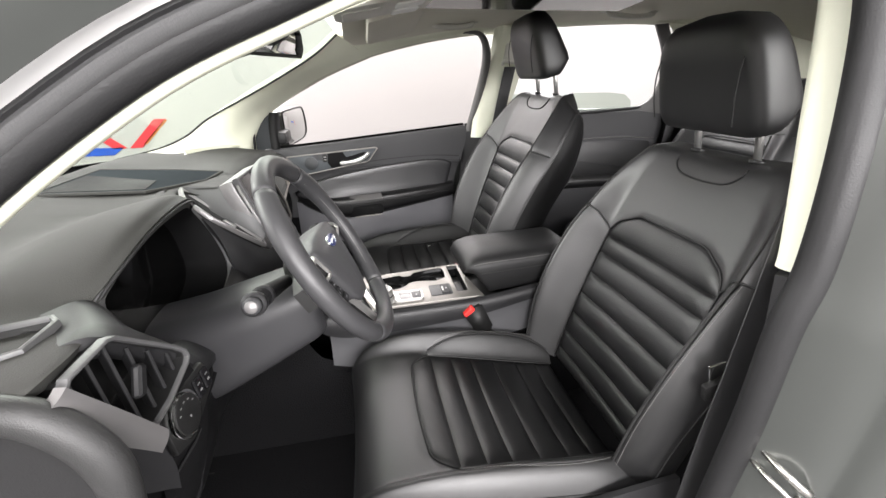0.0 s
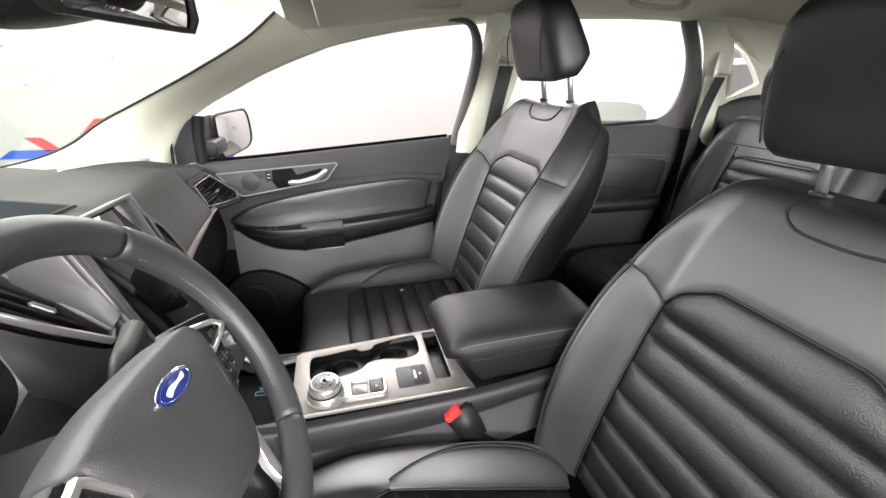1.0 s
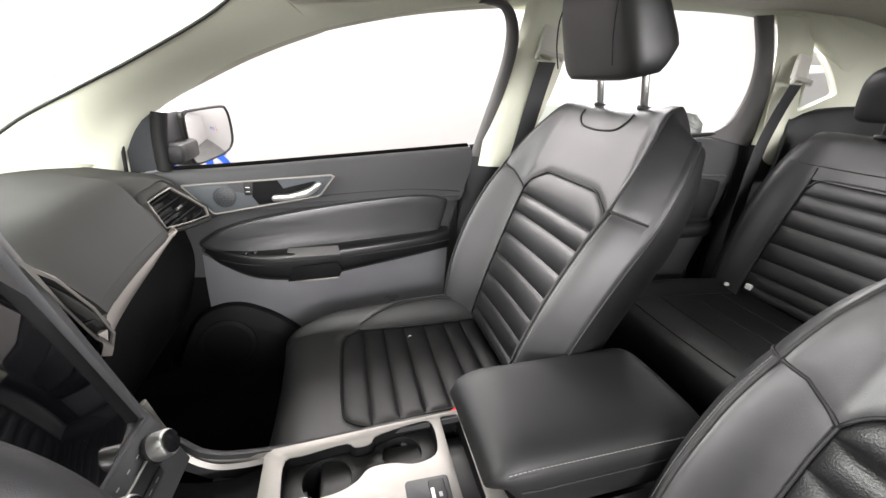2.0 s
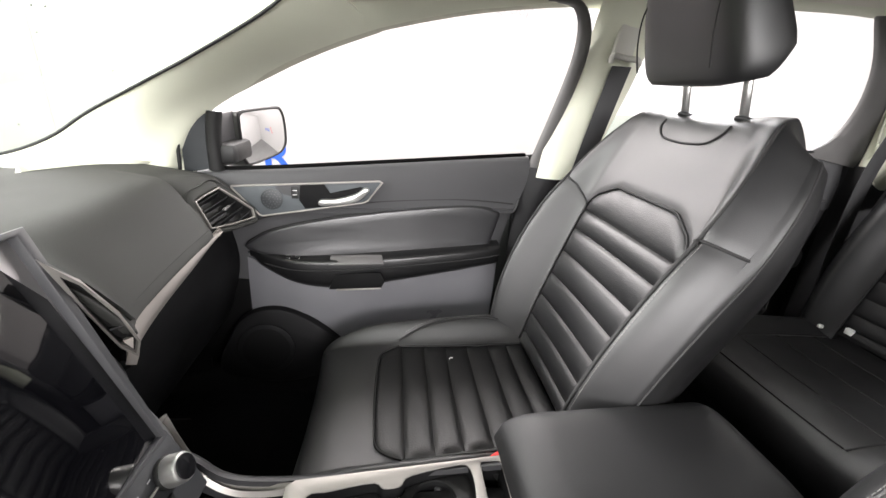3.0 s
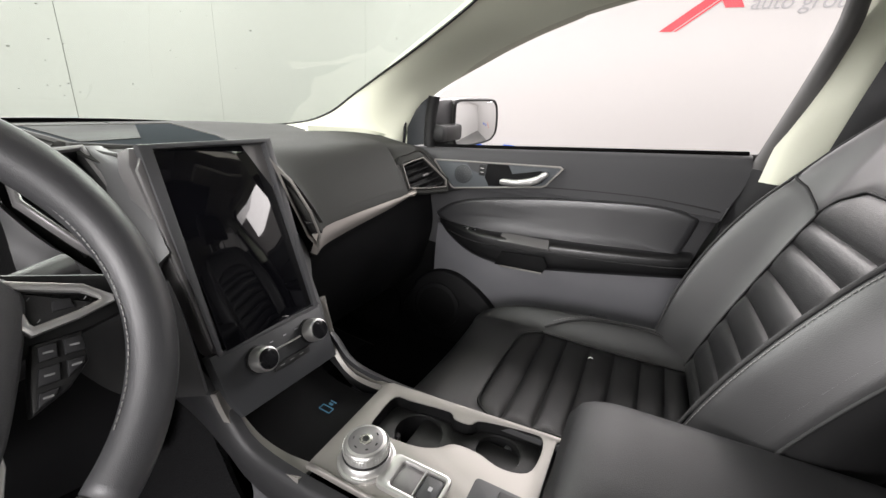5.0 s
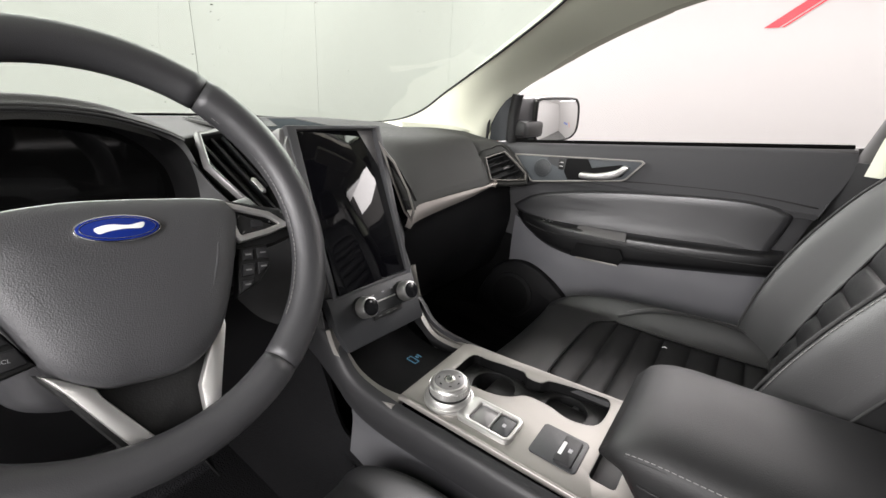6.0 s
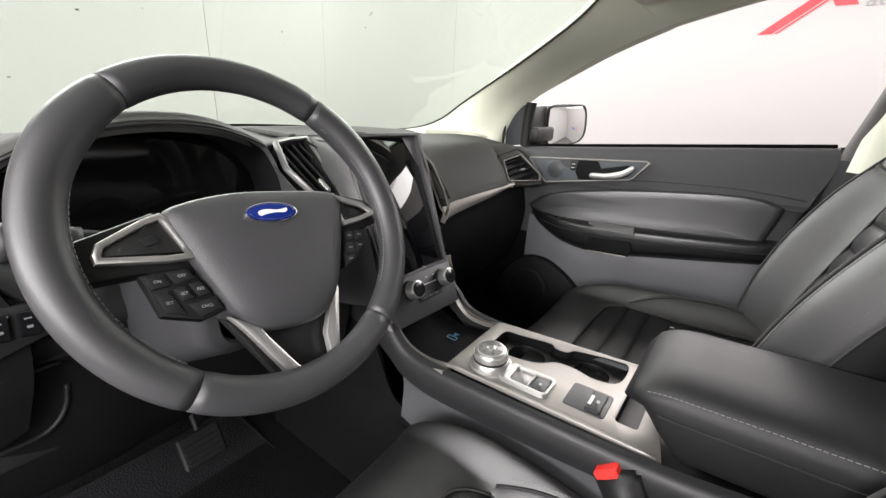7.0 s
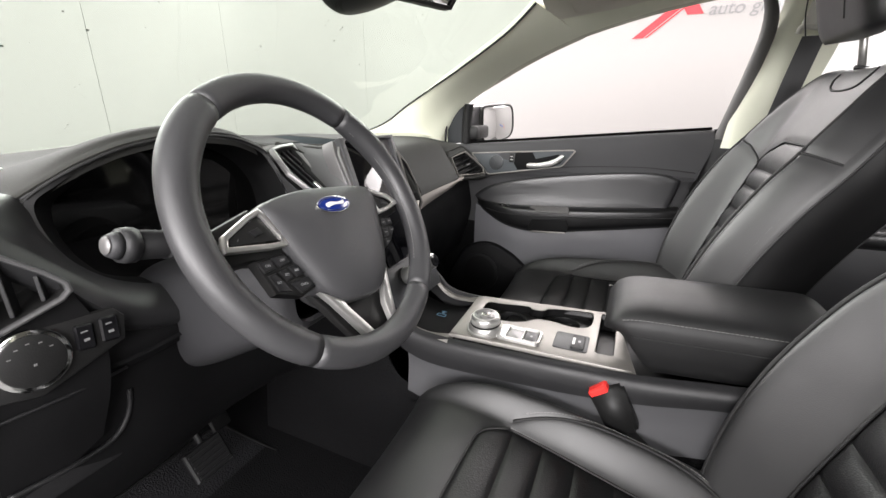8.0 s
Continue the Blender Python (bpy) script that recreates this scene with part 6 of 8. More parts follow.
def rr(u0, v0, u1, v1, r, n=5):
    """A rectangle with round corners."""
    pts = []
    for cu, cv, a0 in ((u1 - r, v1 - r, 0), (u0 + r, v1 - r, 90), (u0 + r, v0 + r, 180), (u1 - r, v0 + r, 270)):
        for k in range(n):
            a = math.radians(a0 + 90 * k / (n - 1))
            pts.append((cu + r * math.cos(a), cv + r * math.sin(a)))
    return pts


outer = [(0.000, -0.0885), (0.30, -0.0885), (0.352, -0.0885), (0.346, -0.060), (0.326, 0.04), (0.320, 0.122), (0.012, 0.100), (0.0, 0.092)]
cup = spline([(0.032, 0.074), (0.060, 0.079), (0.120, 0.088), (0.136, 0.078), (0.160, 0.080), (0.174, 0.095), (0.240, 0.108), (0.262, 0.104), (0.266, 0.070), (0.258, 0.040), (0.225, 0.030), (0.190, 0.038), (0.155, 0.036), (0.135, 0.018), (0.105, 0.006), (0.050, 0.002), (0.034, 0.008), (0.030, 0.03)], 60, True)
slot = rr(0.281, -0.048, 0.313, 0.112, 0.006)
tray = holed("console_tray", outer, [cup, slot], TR, 0.006, SATIN, console, "satin champagne console tray", r=0.0015)
well("cup_recess", cup, TR, 0.080, PIT, tray, "black cup holder recess", 0.94, 0.004)
CUPS = ((0.092, 0.0450, 0.0360), (0.209, 0.0680, 0.0315))
LEDGE = TR @ Matrix.Translation((0, 0, -0.020))
ring_of = lambda u, v, r: [(u + r * math.cos(a), v + r * math.sin(a)) for a in np.linspace(0, 2 * math.pi, 36, endpoint=False)]
holed("cup_ledge", inset([tuple(p) for p in cup], 0.0012), [ring_of(*c) for c in CUPS], LEDGE, 0.006, BLACK, tray, "black ledge round the cup holders", r=0.0015)
for u, v, r_ in CUPS:
    well("cup_holder", ring_of(u, v, r_), LEDGE, 0.058, HARD, tray, "deep round cup holder", 0.90, 0.001)
    for k in range(3):
        a0 = 75 + 120 * k
        a = math.radians(a0)
        bm_box("cup_finger", TR, (u + r_ * 0.92 * math.cos(a), v + r_ * 0.92 * math.sin(a), -0.040), (0.008, 0.011, 0.028), (0, 0, a0), LOWER, tray, 0.002)
tube("tray_lip", [TR @ Vector((u, -0.0855, 0.006)) for u in (0.004, 0.12, 0.24, 0.345)], 0.0028, SATIN, tray, "raised satin lip of the tray", n=20, sides=8)
well("slot_recess", slot, TR, 0.075, PIT, tray, "deep dark slot", 0.94, 0.004)
bm_box("slot_card", TR, (0.297, -0.020, -0.050), (0.016, 0.040, 0.004), (0, 0, 0), PIT, tray, 0.001)
# rotary gear dial: a stepped round knob
DI = TR @ Matrix.Translation((0.064, -0.043, 0.005)) @ Matrix.Scale(1.5, 4, (0, 0, 1))
dial = drum("gear_dial", DI, 0.0385, 0.004, SILVER, console, "bright metal rotary gear dial", bevel=0.0015, sides=56)
drum("dial_skirt", DI, 0.0360, 0.008, SILVER, dial, "satin skirt", bevel=0.002, base=0.003, r2=0.0325, sides=56)
drum("dial_groove", DI, 0.0312, 0.003, BLACK, dial, bevel=0, base=0.0100, sides=56)
drum("dial_ring", DI, 0.0310, 0.010, SILVER, dial, "satin dial ring", bevel=0.002, base=0.0118, r2=0.0275, sides=56)
for k in range(48):
    a = 2 * math.pi * k / 48
    bm_box("dial_knurl", DI, (0.0298 * math.cos(a), 0.0298 * math.sin(a), 0.0165), (0.0014, 0.0016, 0.0065), (0, 0, math.degrees(a)), SILVER, dial, 0.0003)
drum("dial_cap", DI, 0.0265, 0.003, SILVER, dial, bevel=0.0012, base=0.0205, sides=40)
drum("dial_face", DI, 0.0228, 0.0012, GREYTRIM, dial, bevel=0.0004, base=0.0226, sides=40)
for a0 in (200, 255, 310, 0, 60):
    a = math.radians(a0)
    bm_box("dial_mark", DI, (0.0165 * math.cos(a), 0.0165 * math.sin(a), 0.0240), (0.0040, 0.0016, 0.0005), (0, 0, a0 + 90), PIANO, dial, 0.0001)
drum("dial_centre", DI, 0.0085, 0.0016, STEEL, dial, bevel=0.0005, base=0.0234, sides=24)
drum("dial_dot", DI, 0.0045, 0.0006, PIANO, dial, bevel=0, base=0.0249, sides=20)
# the dial's tail: a sloping bright shoe that holds a window and a button
sp = rr(0.094, -0.071, 0.180, -0.018, 0.010)
plate("dial_plate", sp, TR, 0.009, SILVER, console, "bright shoe beside the gear dial", r=0.003, hole=rr(0.112, -0.063, 0.174, -0.025, 0.005), base=0.004)
plate("dial_window", rr(0.112, -0.063, 0.144, -0.025, 0.004), TR, 0.004, GREYTRIM, console, r=0.001, base=0.004)
bm_box("window_bar", TR, (0.1455, -0.044, 0.010), (0.0025, 0.036, 0.006), (0, 0, 0), SILVER, console, 0.0008)
pbtn = plate("dial_button", rr(0.147, -0.062, 0.173, -0.026, 0.005), TR, 0.006, PANEL, console, "dark manual mode button", r=0.002, base=0.004)
plate("button_mark", rr(0.158, -0.047, 0.163, -0.041, 0.001), TR, 0.0005, SIGNGREY, pbtn, r=0, base=0.0102)
# parking brake panel
plate("brake_panel", rr(0.203, -0.058, 0.267, 0.002, 0.006), TR, 0.003, PANEL, console, "dark parking brake panel", r=0.001, base=0.0045)
bb = plate("brake_switch", rr(0.236, -0.054, 0.260, -0.004, 0.004), TR, 0.005, HARD, console, "dark parking brake switch", r=0.002, base=0.006)
plate("brake_mark", rr(0.2375, -0.042, 0.2425, -0.018, 0.001), TR, 0.0006, WHITEMARK, bb, r=0, base=0.0108)
plate("brake_mark", rr(0.248, -0.033, 0.253, -0.026, 0.001), TR, 0.0006, SIGNGREY, bb, r=0, base=0.0108)
# curved satin rails from the tray up to the screen
for name, pts, wd in (("console_rail", [(0.004, 0.110, 0.770), (-0.035, 0.114, 0.763), (-0.073, 0.118, 0.764), (-0.103, 0.121, 0.782), (-0.123, 0.1235, 0.812), (-0.137, 0.125, 0.850), (-0.146, 0.125, 0.884)], 0.011),
                      ("console_rail", [(0.004, -0.078, 0.762), (-0.045, -0.078, 0.756), (-0.085, -0.080, 0.766), (-0.108, -0.083, 0.788), (-0.122, -0.087, 0.815), (-0.130, -0.090, 0.84)], 0.028)):
    p = spline(pts, 30)
    t = np.gradient(p, axis=0)
    t /= np.linalg.norm(t, axis=1, keepdims=True)
    nrm = np.stack([t[:, 2], 0 * t[:, 0], -t[:, 0]], axis=1) * -1
    w = np.linspace(wd, wd * 0.55, 30)[:, None]
    g = np.stack([p + np.array([0, -1, 0]) * w / 2, p + nrm * 0.003, p + np.array([0, 1, 0]) * w / 2], axis=1)
    slab(name, np.stack([spline(r, 7) for r in g])[::-1], 0.008, SATIN, console, "curved satin console rail")
# phone pocket: dark floor, walls and a blue charging mark
g = patch([[(0.0, y, 0.752), (-0.05, y, 0.738), (-0.11, y, 0.742), (-0.16, y, 0.77), (-0.185, y, 0.84)] for y in (-0.070, 0.015, 0.105)], 10, 24)
slab("phone_pocket", g, 0.01, PIT, console, "black rubber phone pocket")
mk = frame_of((-0.068, 0.040, 0.7415), (0, 1, 0), (-1, 0, 0.05))
plate("charge_mark", rr(-0.007, -0.011, 0.005, 0.011, 0.002), mk, 0.0012, CYANMARK, console, "blue charging mark", r=0, hole=rr(-0.0055, -0.0095, 0.0035, 0.0095, 0.0012), base=0)
plate("charge_mark", rr(0.009, -0.003, 0.013, 0.004, 0.001), mk, 0.0012, CYANMARK, console, r=0)
plate("charge_mark", rr(0.016, -0.006, 0.018, 0.006, 0.0008), mk, 0.0012, CYANMARK, console, r=0)
# sides: a dark upper band over a paler lower panel
for s, yt in ((-1, -0.0805), (1, 0.118)):
    up = [(-0.50, 0.90, 0.80), (-0.30, 0.88, 0.80), (-0.19, 0.85, 0.78), (-0.125, 0.812, 0.745), (-0.085, 0.774, 0.716), (-0.02, 0.762, 0.702), (0.10, 0.764, 0.706), (0.23, 0.768, 0.714), (0.36, 0.776, 0.730), (0.50, 0.796, 0.76), (0.66, 0.81, 0.775)]
    up = [(x, a + (0.008 if s > 0 else 0.0), b) for x, a, b in up]
    g = patch([[(x, yt, a), (x, yt + s * 0.014, a - 0.006), (x, yt + s * 0.020, (a + b) / 2), (x, yt + s * 0.018, b)] for x, a, b in up], 40, 10)
    slab("side_band", g if s > 0 else g[:, ::-1], 0.008, HARD, console, "dark upper console side")
    pale = up[4:]
    g = patch([[(x, yt + s * 0.015, b + 0.004), (x, yt + s * 0.012, b - 0.03), (x, yt + s * 0.016, b - 0.07), (x, yt + s * 0.019, b - 0.095)] for x, a, b in pale], 36, 10)
    slab("lower_side", g if s > 0 else g[:, ::-1], 0.01, CONSOLE_LOW, console, "grey lower console side")
    g = patch([[(x, yt + s * 0.010, b + 0.002 if x < -0.126 else b - 0.085), (x, yt + s * 0.018, b - 0.11), (x, yt + s * 0.03, 0.58), (x, yt + s * 0.055, 0.40)] for x, a, b in up], 36, 14)
    slab("tunnel_carpet", g if s > 0 else g[:, ::-1], 0.01, CARPET, console, "black carpeted tunnel side")
box("console_core", (0.36, MID, 0.57), (0.56, 0.19, 0.36), BLACK, console, r=0.01)
# padded armrest lid
rows = []
for k in range(27):
    f = k / 26
    x = 0.290 + 0.335 * f
    e = (1 - max(0, 1 - f / 0.22) ** 2.6) ** 0.5 if f < 0.22 else (1 - max(0, (f - 0.86) / 0.14) ** 3) ** 0.5
    e = max(e, 0.03)
    zt, zb = 0.895 + 0.012 * f, 0.758 + 0.025 * f
    zm = zb + (zt - zb) * 0.66
    wl = 0.106 * (0.90 + 0.10 * e)
    ring_ = []
    for a in np.linspace(0, 2 * math.pi, 40, endpoint=False):
        c, q = math.cos(a), math.sin(a)
        yy = wl * math.copysign(abs(c) ** 0.52, c)
        hz = (zt - zm) * e if q > 0 else (zm - zb) * (0.25 + 0.75 * e)
        xx = x + (0.050 * (0.5 - q) if f < 0.3 else 0) * (1 - min(f / 0.3, 1)) * (1 if q < 0.5 else 0)
        ring_.append((xx, MID + 0.004 + yy, zm + hz * math.copysign(abs(q) ** 0.74, q)))
    rows.append(ring_)
ag = np.array(rows)
a_, b_ = ag.shape[:2]
arm = solid("armrest", ag.reshape(-1, 3), [(i * b_ + j, i * b_ + (j + 1) % b_, (i + 1) * b_ + (j + 1) % b_, (i + 1) * b_ + j) for i in range(a_ - 1) for j in range(b_)] + [tuple(range(b_ - 1, -1, -1)), tuple((a_ - 1) * b_ + j for j in range(b_))], LIDSKIN, console, "padded black leather armrest lid")
for k in (17, 20):
    line = [ag[i, k] + (0, -0.0006, 0.0006) for i in range(2, 26)]
    if k == 17:
        stitches("armrest_stitching", line, console)
    tube("armrest_seam", [p + (0, 0, -0.004) for p in line], 0.0012, SEAM, console, n=40, sides=6)

# ---- seat belt buckles ----
def buckle(x, y, z, lean, label):
    b = thing("seat_belt_buckle", (x, y, z - 0.1), label, "seat belt buckle", "front belt buckles")
    m = pose(x, y, z, 0, lean, 0)
    bm = bmesh.new()
    bmesh.ops.create_cube(bm, size=1)
    for v in bm.verts:
        v.co = Vector((v.co.x * (0.058 if v.co.z > 0 else 0.050), v.co.y * 0.034, v.co.z * 0.085 - 0.046))
    bmesh.ops.bevel(bm, geom=bm.edges[:], offset=0.006, segments=2, affect="EDGES")
    bm.transform(m)
    part("buckle_body", bm, BLACK, b, "black plastic buckle body", True)
    bm_box("release_button", m, (-0.012, 0, -0.004), (0.034, 0.026, 0.014), (0, -12, 0), RED, b, 0.003)
    tube("buckle_stalk", [m @ Vector((0, 0, -0.08)), m @ Vector((0.03, 0.004, -0.15)), m @ Vector((0.075, 0.008, -0.22))], 0.013, BLACK, b, "black buckle stalk", n=12, sides=10, squash=0.5)


buckle(0.305, -0.103, 0.755, -28, "black driver's belt buckle with a red button beside the console")
buckle(0.320, 0.140, 0.770, -28, "black passenger belt buckle with a red button beside the console")

# ---- pedals and mats ----
ped = thing("brake_pedal", (-0.47, -0.325, 0.42), "black ribbed rubber brake pedal in the footwell", "pedal")
PM = pose(-0.455, -0.328, 0.487, 0, 58, 0)
bm_box("pedal_pad", PM, (0, 0, 0), (0.070, 0.085, 0.014), (0, 0, 0), RUBBER, ped, 0.004)
for k in range(5):
    bm_box("pad_rib", PM, (-0.024 + k * 0.012, 0, 0.008), (0.005, 0.072, 0.004), (0, 0, 0), HARD, ped, 0.001)
tube("pedal_arm", [(-0.466, -0.325, 0.495), (-0.55, -0.318, 0.62), (-0.57, -0.315, 0.80)], 0.007, HARD, ped, "dark painted pedal arm", n=10)
acc = thing("accelerator_pedal", (-0.60, -0.20, 0.42), "black rubber accelerator pedal in the footwell", "pedal")
bm_box("pedal_pad", pose(-0.60, -0.215, 0.50, 0, 62, 0), (0, 0, 0), (0.15, 0.05, 0.012), (0, 0, 0), RUBBER, acc, 0.004)
tube("pedal_arm", [(-0.612, -0.215, 0.53), (-0.70, -0.215, 0.62)], 0.007, BLACK, acc)
for y, lab in ((-0.40, "charcoal carpet driver's floor mat with stitched edge"), (0.44, "charcoal carpet passenger floor mat with stitched edge")):
    mt = thing("floor_mat", (-0.25, y, 0.385), lab, "floor mat", "front mats")
    g = patch([[(-0.60, y - 0.20, 0.415), (-0.60, y, 0.415), (-0.60, y + 0.2, 0.415)], [(-0.50, y - 0.24, 0.395), (-0.50, y, 0.395), (-0.50, y + 0.21, 0.395)], [(-0.2, y - 0.26, 0.386), (-0.2, y, 0.386), (-0.2, y + 0.21, 0.386)], [(0.10, y - 0.24, 0.386), (0.10, y, 0.386), (0.10, y + 0.20, 0.386)]], 20, 14)
    slab("mat_body", g, -0.008, MATCARPET, mt)
    edge_ = np.vstack([g[:, 0], g[-1, 1:], g[::-1, -1][1:], g[0, ::-1][1:-1]])
    tube("mat_edge", edge_ + (0, 0, 0.006), 0.004, BLACK, mt, closed=True, sides=6)

# ---- one small white thread on the passenger cushion ----
lint = thing("lint", (0.29, 0.49, 0.710), "tiny white fleck lying on the passenger seat cushion", "fleck")
tube("thread", [(0.283, 0.484, 0.708), (0.287, 0.489, 0.709), (0.292, 0.487, 0.7085)], 0.0012, PAPER, lint, sides=6)

# ---- front passenger door ----
door = thing("passenger_door", (0.10, 0.78, 0.40), "shut front passenger door with black trim, padded insert and silver handle", "car door")


def door_y(x):
    """The inner face of the door trim leans out towards the back."""
    return 0.7225 + 0.055 * max(0.0, (x + 0.10) / 0.60) + 0.015 * max(0.0, (-0.20 - x) / 0.1)


def on_door(x, z, off=0.0):
    rise = (belt_z(x) - 1.102) * min(max((z - 0.95) / 0.15, 0.0), 1.0)
    return np.array((x, door_y(x) + bow(z - rise) - off, z))


def bow(z):
    return float(np.interp(z, [0.40, 0.55, 0.70, 0.80, 0.90, 1.0, 1.06, 1.10, 1.13], [0.030, 0.020, 0.012, 0.014, 0.016, 0.006, 0.002, 0.010, 0.035]))


def belt_z(x):
    return 1.090 + 0.062 * (x + 0.28) / 0.8


def rear_cut(x, z):
    """The trim's rear edge leans: it ends farther forward low down."""
    return min(x, float(np.interp(z, [0.45, 0.67, 0.886, 1.026, 1.10, 1.15], [0.445, 0.45, 0.460, 0.496, 0.524, 0.516])))


def door_grid(z_of, offs, mat, name, label, nz=12, x0=-0.42, x1=0.52, n=40, t=0.012):
    rows = []
    for x in np.linspace(x0, x1, n):
        row = []
        for f, off in offs:
            z = z_of(x, f)
            row.append(on_door(rear_cut(x, z), z, off))
        rows.append(spline(row, nz))
    return slab(name, np.array(rows)[:, ::-1], t, mat, door, label)


door_grid(lambda x, f: 0.990 + (belt_z(x) - 0.990) * f, [(0.80, -0.050), (0.97, -0.034), (1.0, -0.018), (0.97, 0.0), (0.8, 0.004), (0.5, 0.003), (0.2, 0.002), (0.0, 0.0)], DOOR_SOFT, "upper_trim", "soft black upper door trim", 16)
door_grid(lambda x, f: 0.76 + 0.232 * f, [(1.0, 0.0), (0.97, -0.012), (0.5, -0.012), (0.1, -0.01), (0.0, -0.008)], DOOR_SOFT, "middle_trim", "dark door middle", 10)
low_top = lambda x: float(np.interp(x, [-0.25, -0.10, 0.0, 0.45], [0.860, 0.806, 0.790, 0.856]))
door_grid(lambda x, f: 0.44 + (low_top(x) - 0.44) * f, [(1.0, -0.006), (0.8, 0.0), (0.5, 0.0), (0.2, -0.01), (0.0, -0.03)], DOORLOW, "lower_trim", "grey plastic lower door trim", 16, x0=-0.245)
# front of the lower trim set apart in black, painting the footwell's darkness
door_grid(lambda x, f: 0.44 + 0.35 * f, [(1.0, -0.008), (0.8, -0.003), (0.5, -0.003), (0.2, -0.013), (0.0, -0.033)], PIT, "front_trim", "plastic trim at the front of the door, blackened for footwell shade", 16, x1=-0.236, n=12)
tube("belt_strip", [np.array(on_door(x, belt_z(x))) + (0, 0.019, 0.000) for x in np.linspace(-0.29, 0.51, 12)], 0.0085, FELT, door, "black felt strip along the window", n=40, sides=8)
tube("trim_seam", [on_door(x, z, 0.001) for x, z in ((-0.24, 0.955), (-0.10, 1.000), (0.10, 1.022), (0.30, 1.030), (0.40, 1.026), (0.485, 1.018))], 0.002, SEAM, door, n=40, sides=6)


def door_pad(name, poly, mat, label, lift, edge, n=64, lean=0.0):
    """A cushion on the door of the outline poly (x, z), raised by lift with soft edges."""
    o = spline(poly, n, True)
    c = np.mean(o, axis=0)
    layers = []
    for k, h in ((1.0, -0.004), (1.0, lift * 0.5), (1 - edge * 0.35, lift * 0.9), (1 - edge, lift), (0.6, lift * 1.06), (0.25, lift * 1.08)):
        layers.append([on_door(*(c + (q - c) * k), h + lean * (1.01 - (c + (q - c) * k)[1]) ** 2) for q in o])
    v = np.array(layers).reshape(-1, 3)
    f = [(i * n + j, (i + 1) * n + j, (i + 1) * n + (j + 1) % n, i * n + (j + 1) % n) for i in range(5) for j in range(n)] + [tuple(5 * n + j for j in range(n - 1, -1, -1)), tuple(range(n))]
    return solid(name, v, f, mat, door, label)


INSERT = [(-0.235, 0.890), (-0.215, 0.918), (-0.170, 0.942), (-0.08, 0.966), (0.06, 0.988), (0.20, 1.003), (0.33, 1.012), (0.400, 1.008), (0.436, 0.996), (0.446, 0.984), (0.436, 0.940), (0.424, 0.900), (0.416, 0.892), (0.30, 0.886), (0.10, 0.872), (-0.10, 0.866)]
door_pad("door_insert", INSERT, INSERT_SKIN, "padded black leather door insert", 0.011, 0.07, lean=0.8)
tube("insert_seam", [on_door(x, z, 0.0) for x, z in spline(INSERT, 50, True)], 0.0025, SEAM, door, closed=True, sides=6)
# armrest: a long swept shelf
arm_top = [(-0.236, 0.884, 0.004), (-0.19, 0.874, 0.030), (-0.10, 0.866, 0.056), (0.02, 0.868, 0.066), (0.16, 0.874, 0.066), (0.30, 0.882, 0.060), (0.40, 0.888, 0.052), (0.452, 0.892, 0.042)]
rows = []
for x, z, d in arm_top:
    h = float(np.interp(x, [-0.232, -0.19, -0.10, 0.0, 0.45], [0.010, 0.032, 0.062, 0.078, 0.043]))
    b = np.array(on_door(x, z + 0.012, -0.004))
    rows.append([b, b + (0, -d * 0.45, 0.000), b + (0, -d * 0.90, -0.006), b + (0, -d, -0.020), b + (0, -d * 0.98, -0.020 - h * 0.45), b + (0, -d * 0.86, -0.016 - h * 0.85), b + (0, -d * 0.45, -0.020 - h * 1.05), b + (0, 0.004, -0.020 - h * 1.1)])
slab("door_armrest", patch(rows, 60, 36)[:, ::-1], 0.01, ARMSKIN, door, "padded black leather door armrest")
tube("armrest_seam", [np.array(on_door(x, z, 0)) + (0, -d * 1.0, -0.018) for x, z, d in arm_top[1:]], 0.0018, SEAM, door, n=50, sides=6)
# pull pocket with satin grip plates
gp = frame_of(on_door(0.052, 0.869, 0.066), (1, -0.06, 0.05), (0, 0.75, 0.65))
plate("pull_grip", [(-0.075, -0.005), (0.070, -0.005), (0.064, 0.024), (-0.070, 0.024)], gp, 0.004, GREYTRIM, door, "satin pale grip plate of the door pull", r=0.0015, base=-0.001)
# no hollow is cut: a flat black plate stands for the pocket's shade
plate("pull_pocket_shade", [(-0.078, -0.072), (-0.060, -0.030), (0.060, -0.026), (0.072, -0.050), (0.060, -0.072)], frame_of(on_door(0.052, 0.869, 0.064), (1, -0.06, 0.05), (0, 0.10, 1)), 0.005, PIT, door, "flat black plate for the shaded pull pocket", r=0.002, base=0.0)
plate("pull_edge", [(-0.058, -0.075), (0.060, -0.072), (0.060, -0.068), (-0.058, -0.070)], frame_of(on_door(0.052, 0.869, 0.066), (1, -0.06, 0.05), (0, 0.10, 1)), 0.006, SATIN, door, "thin satin pull edge", r=0.001, base=0.001)
for dx in (-0.012, 0.012):
    box("window_switch", tuple(on_door(-0.115 + dx, 0.874, 0.030)), (0.014, 0.020, 0.008), PIANO, door, "small window switch", r=0.002, turn=(0, 0, 0))
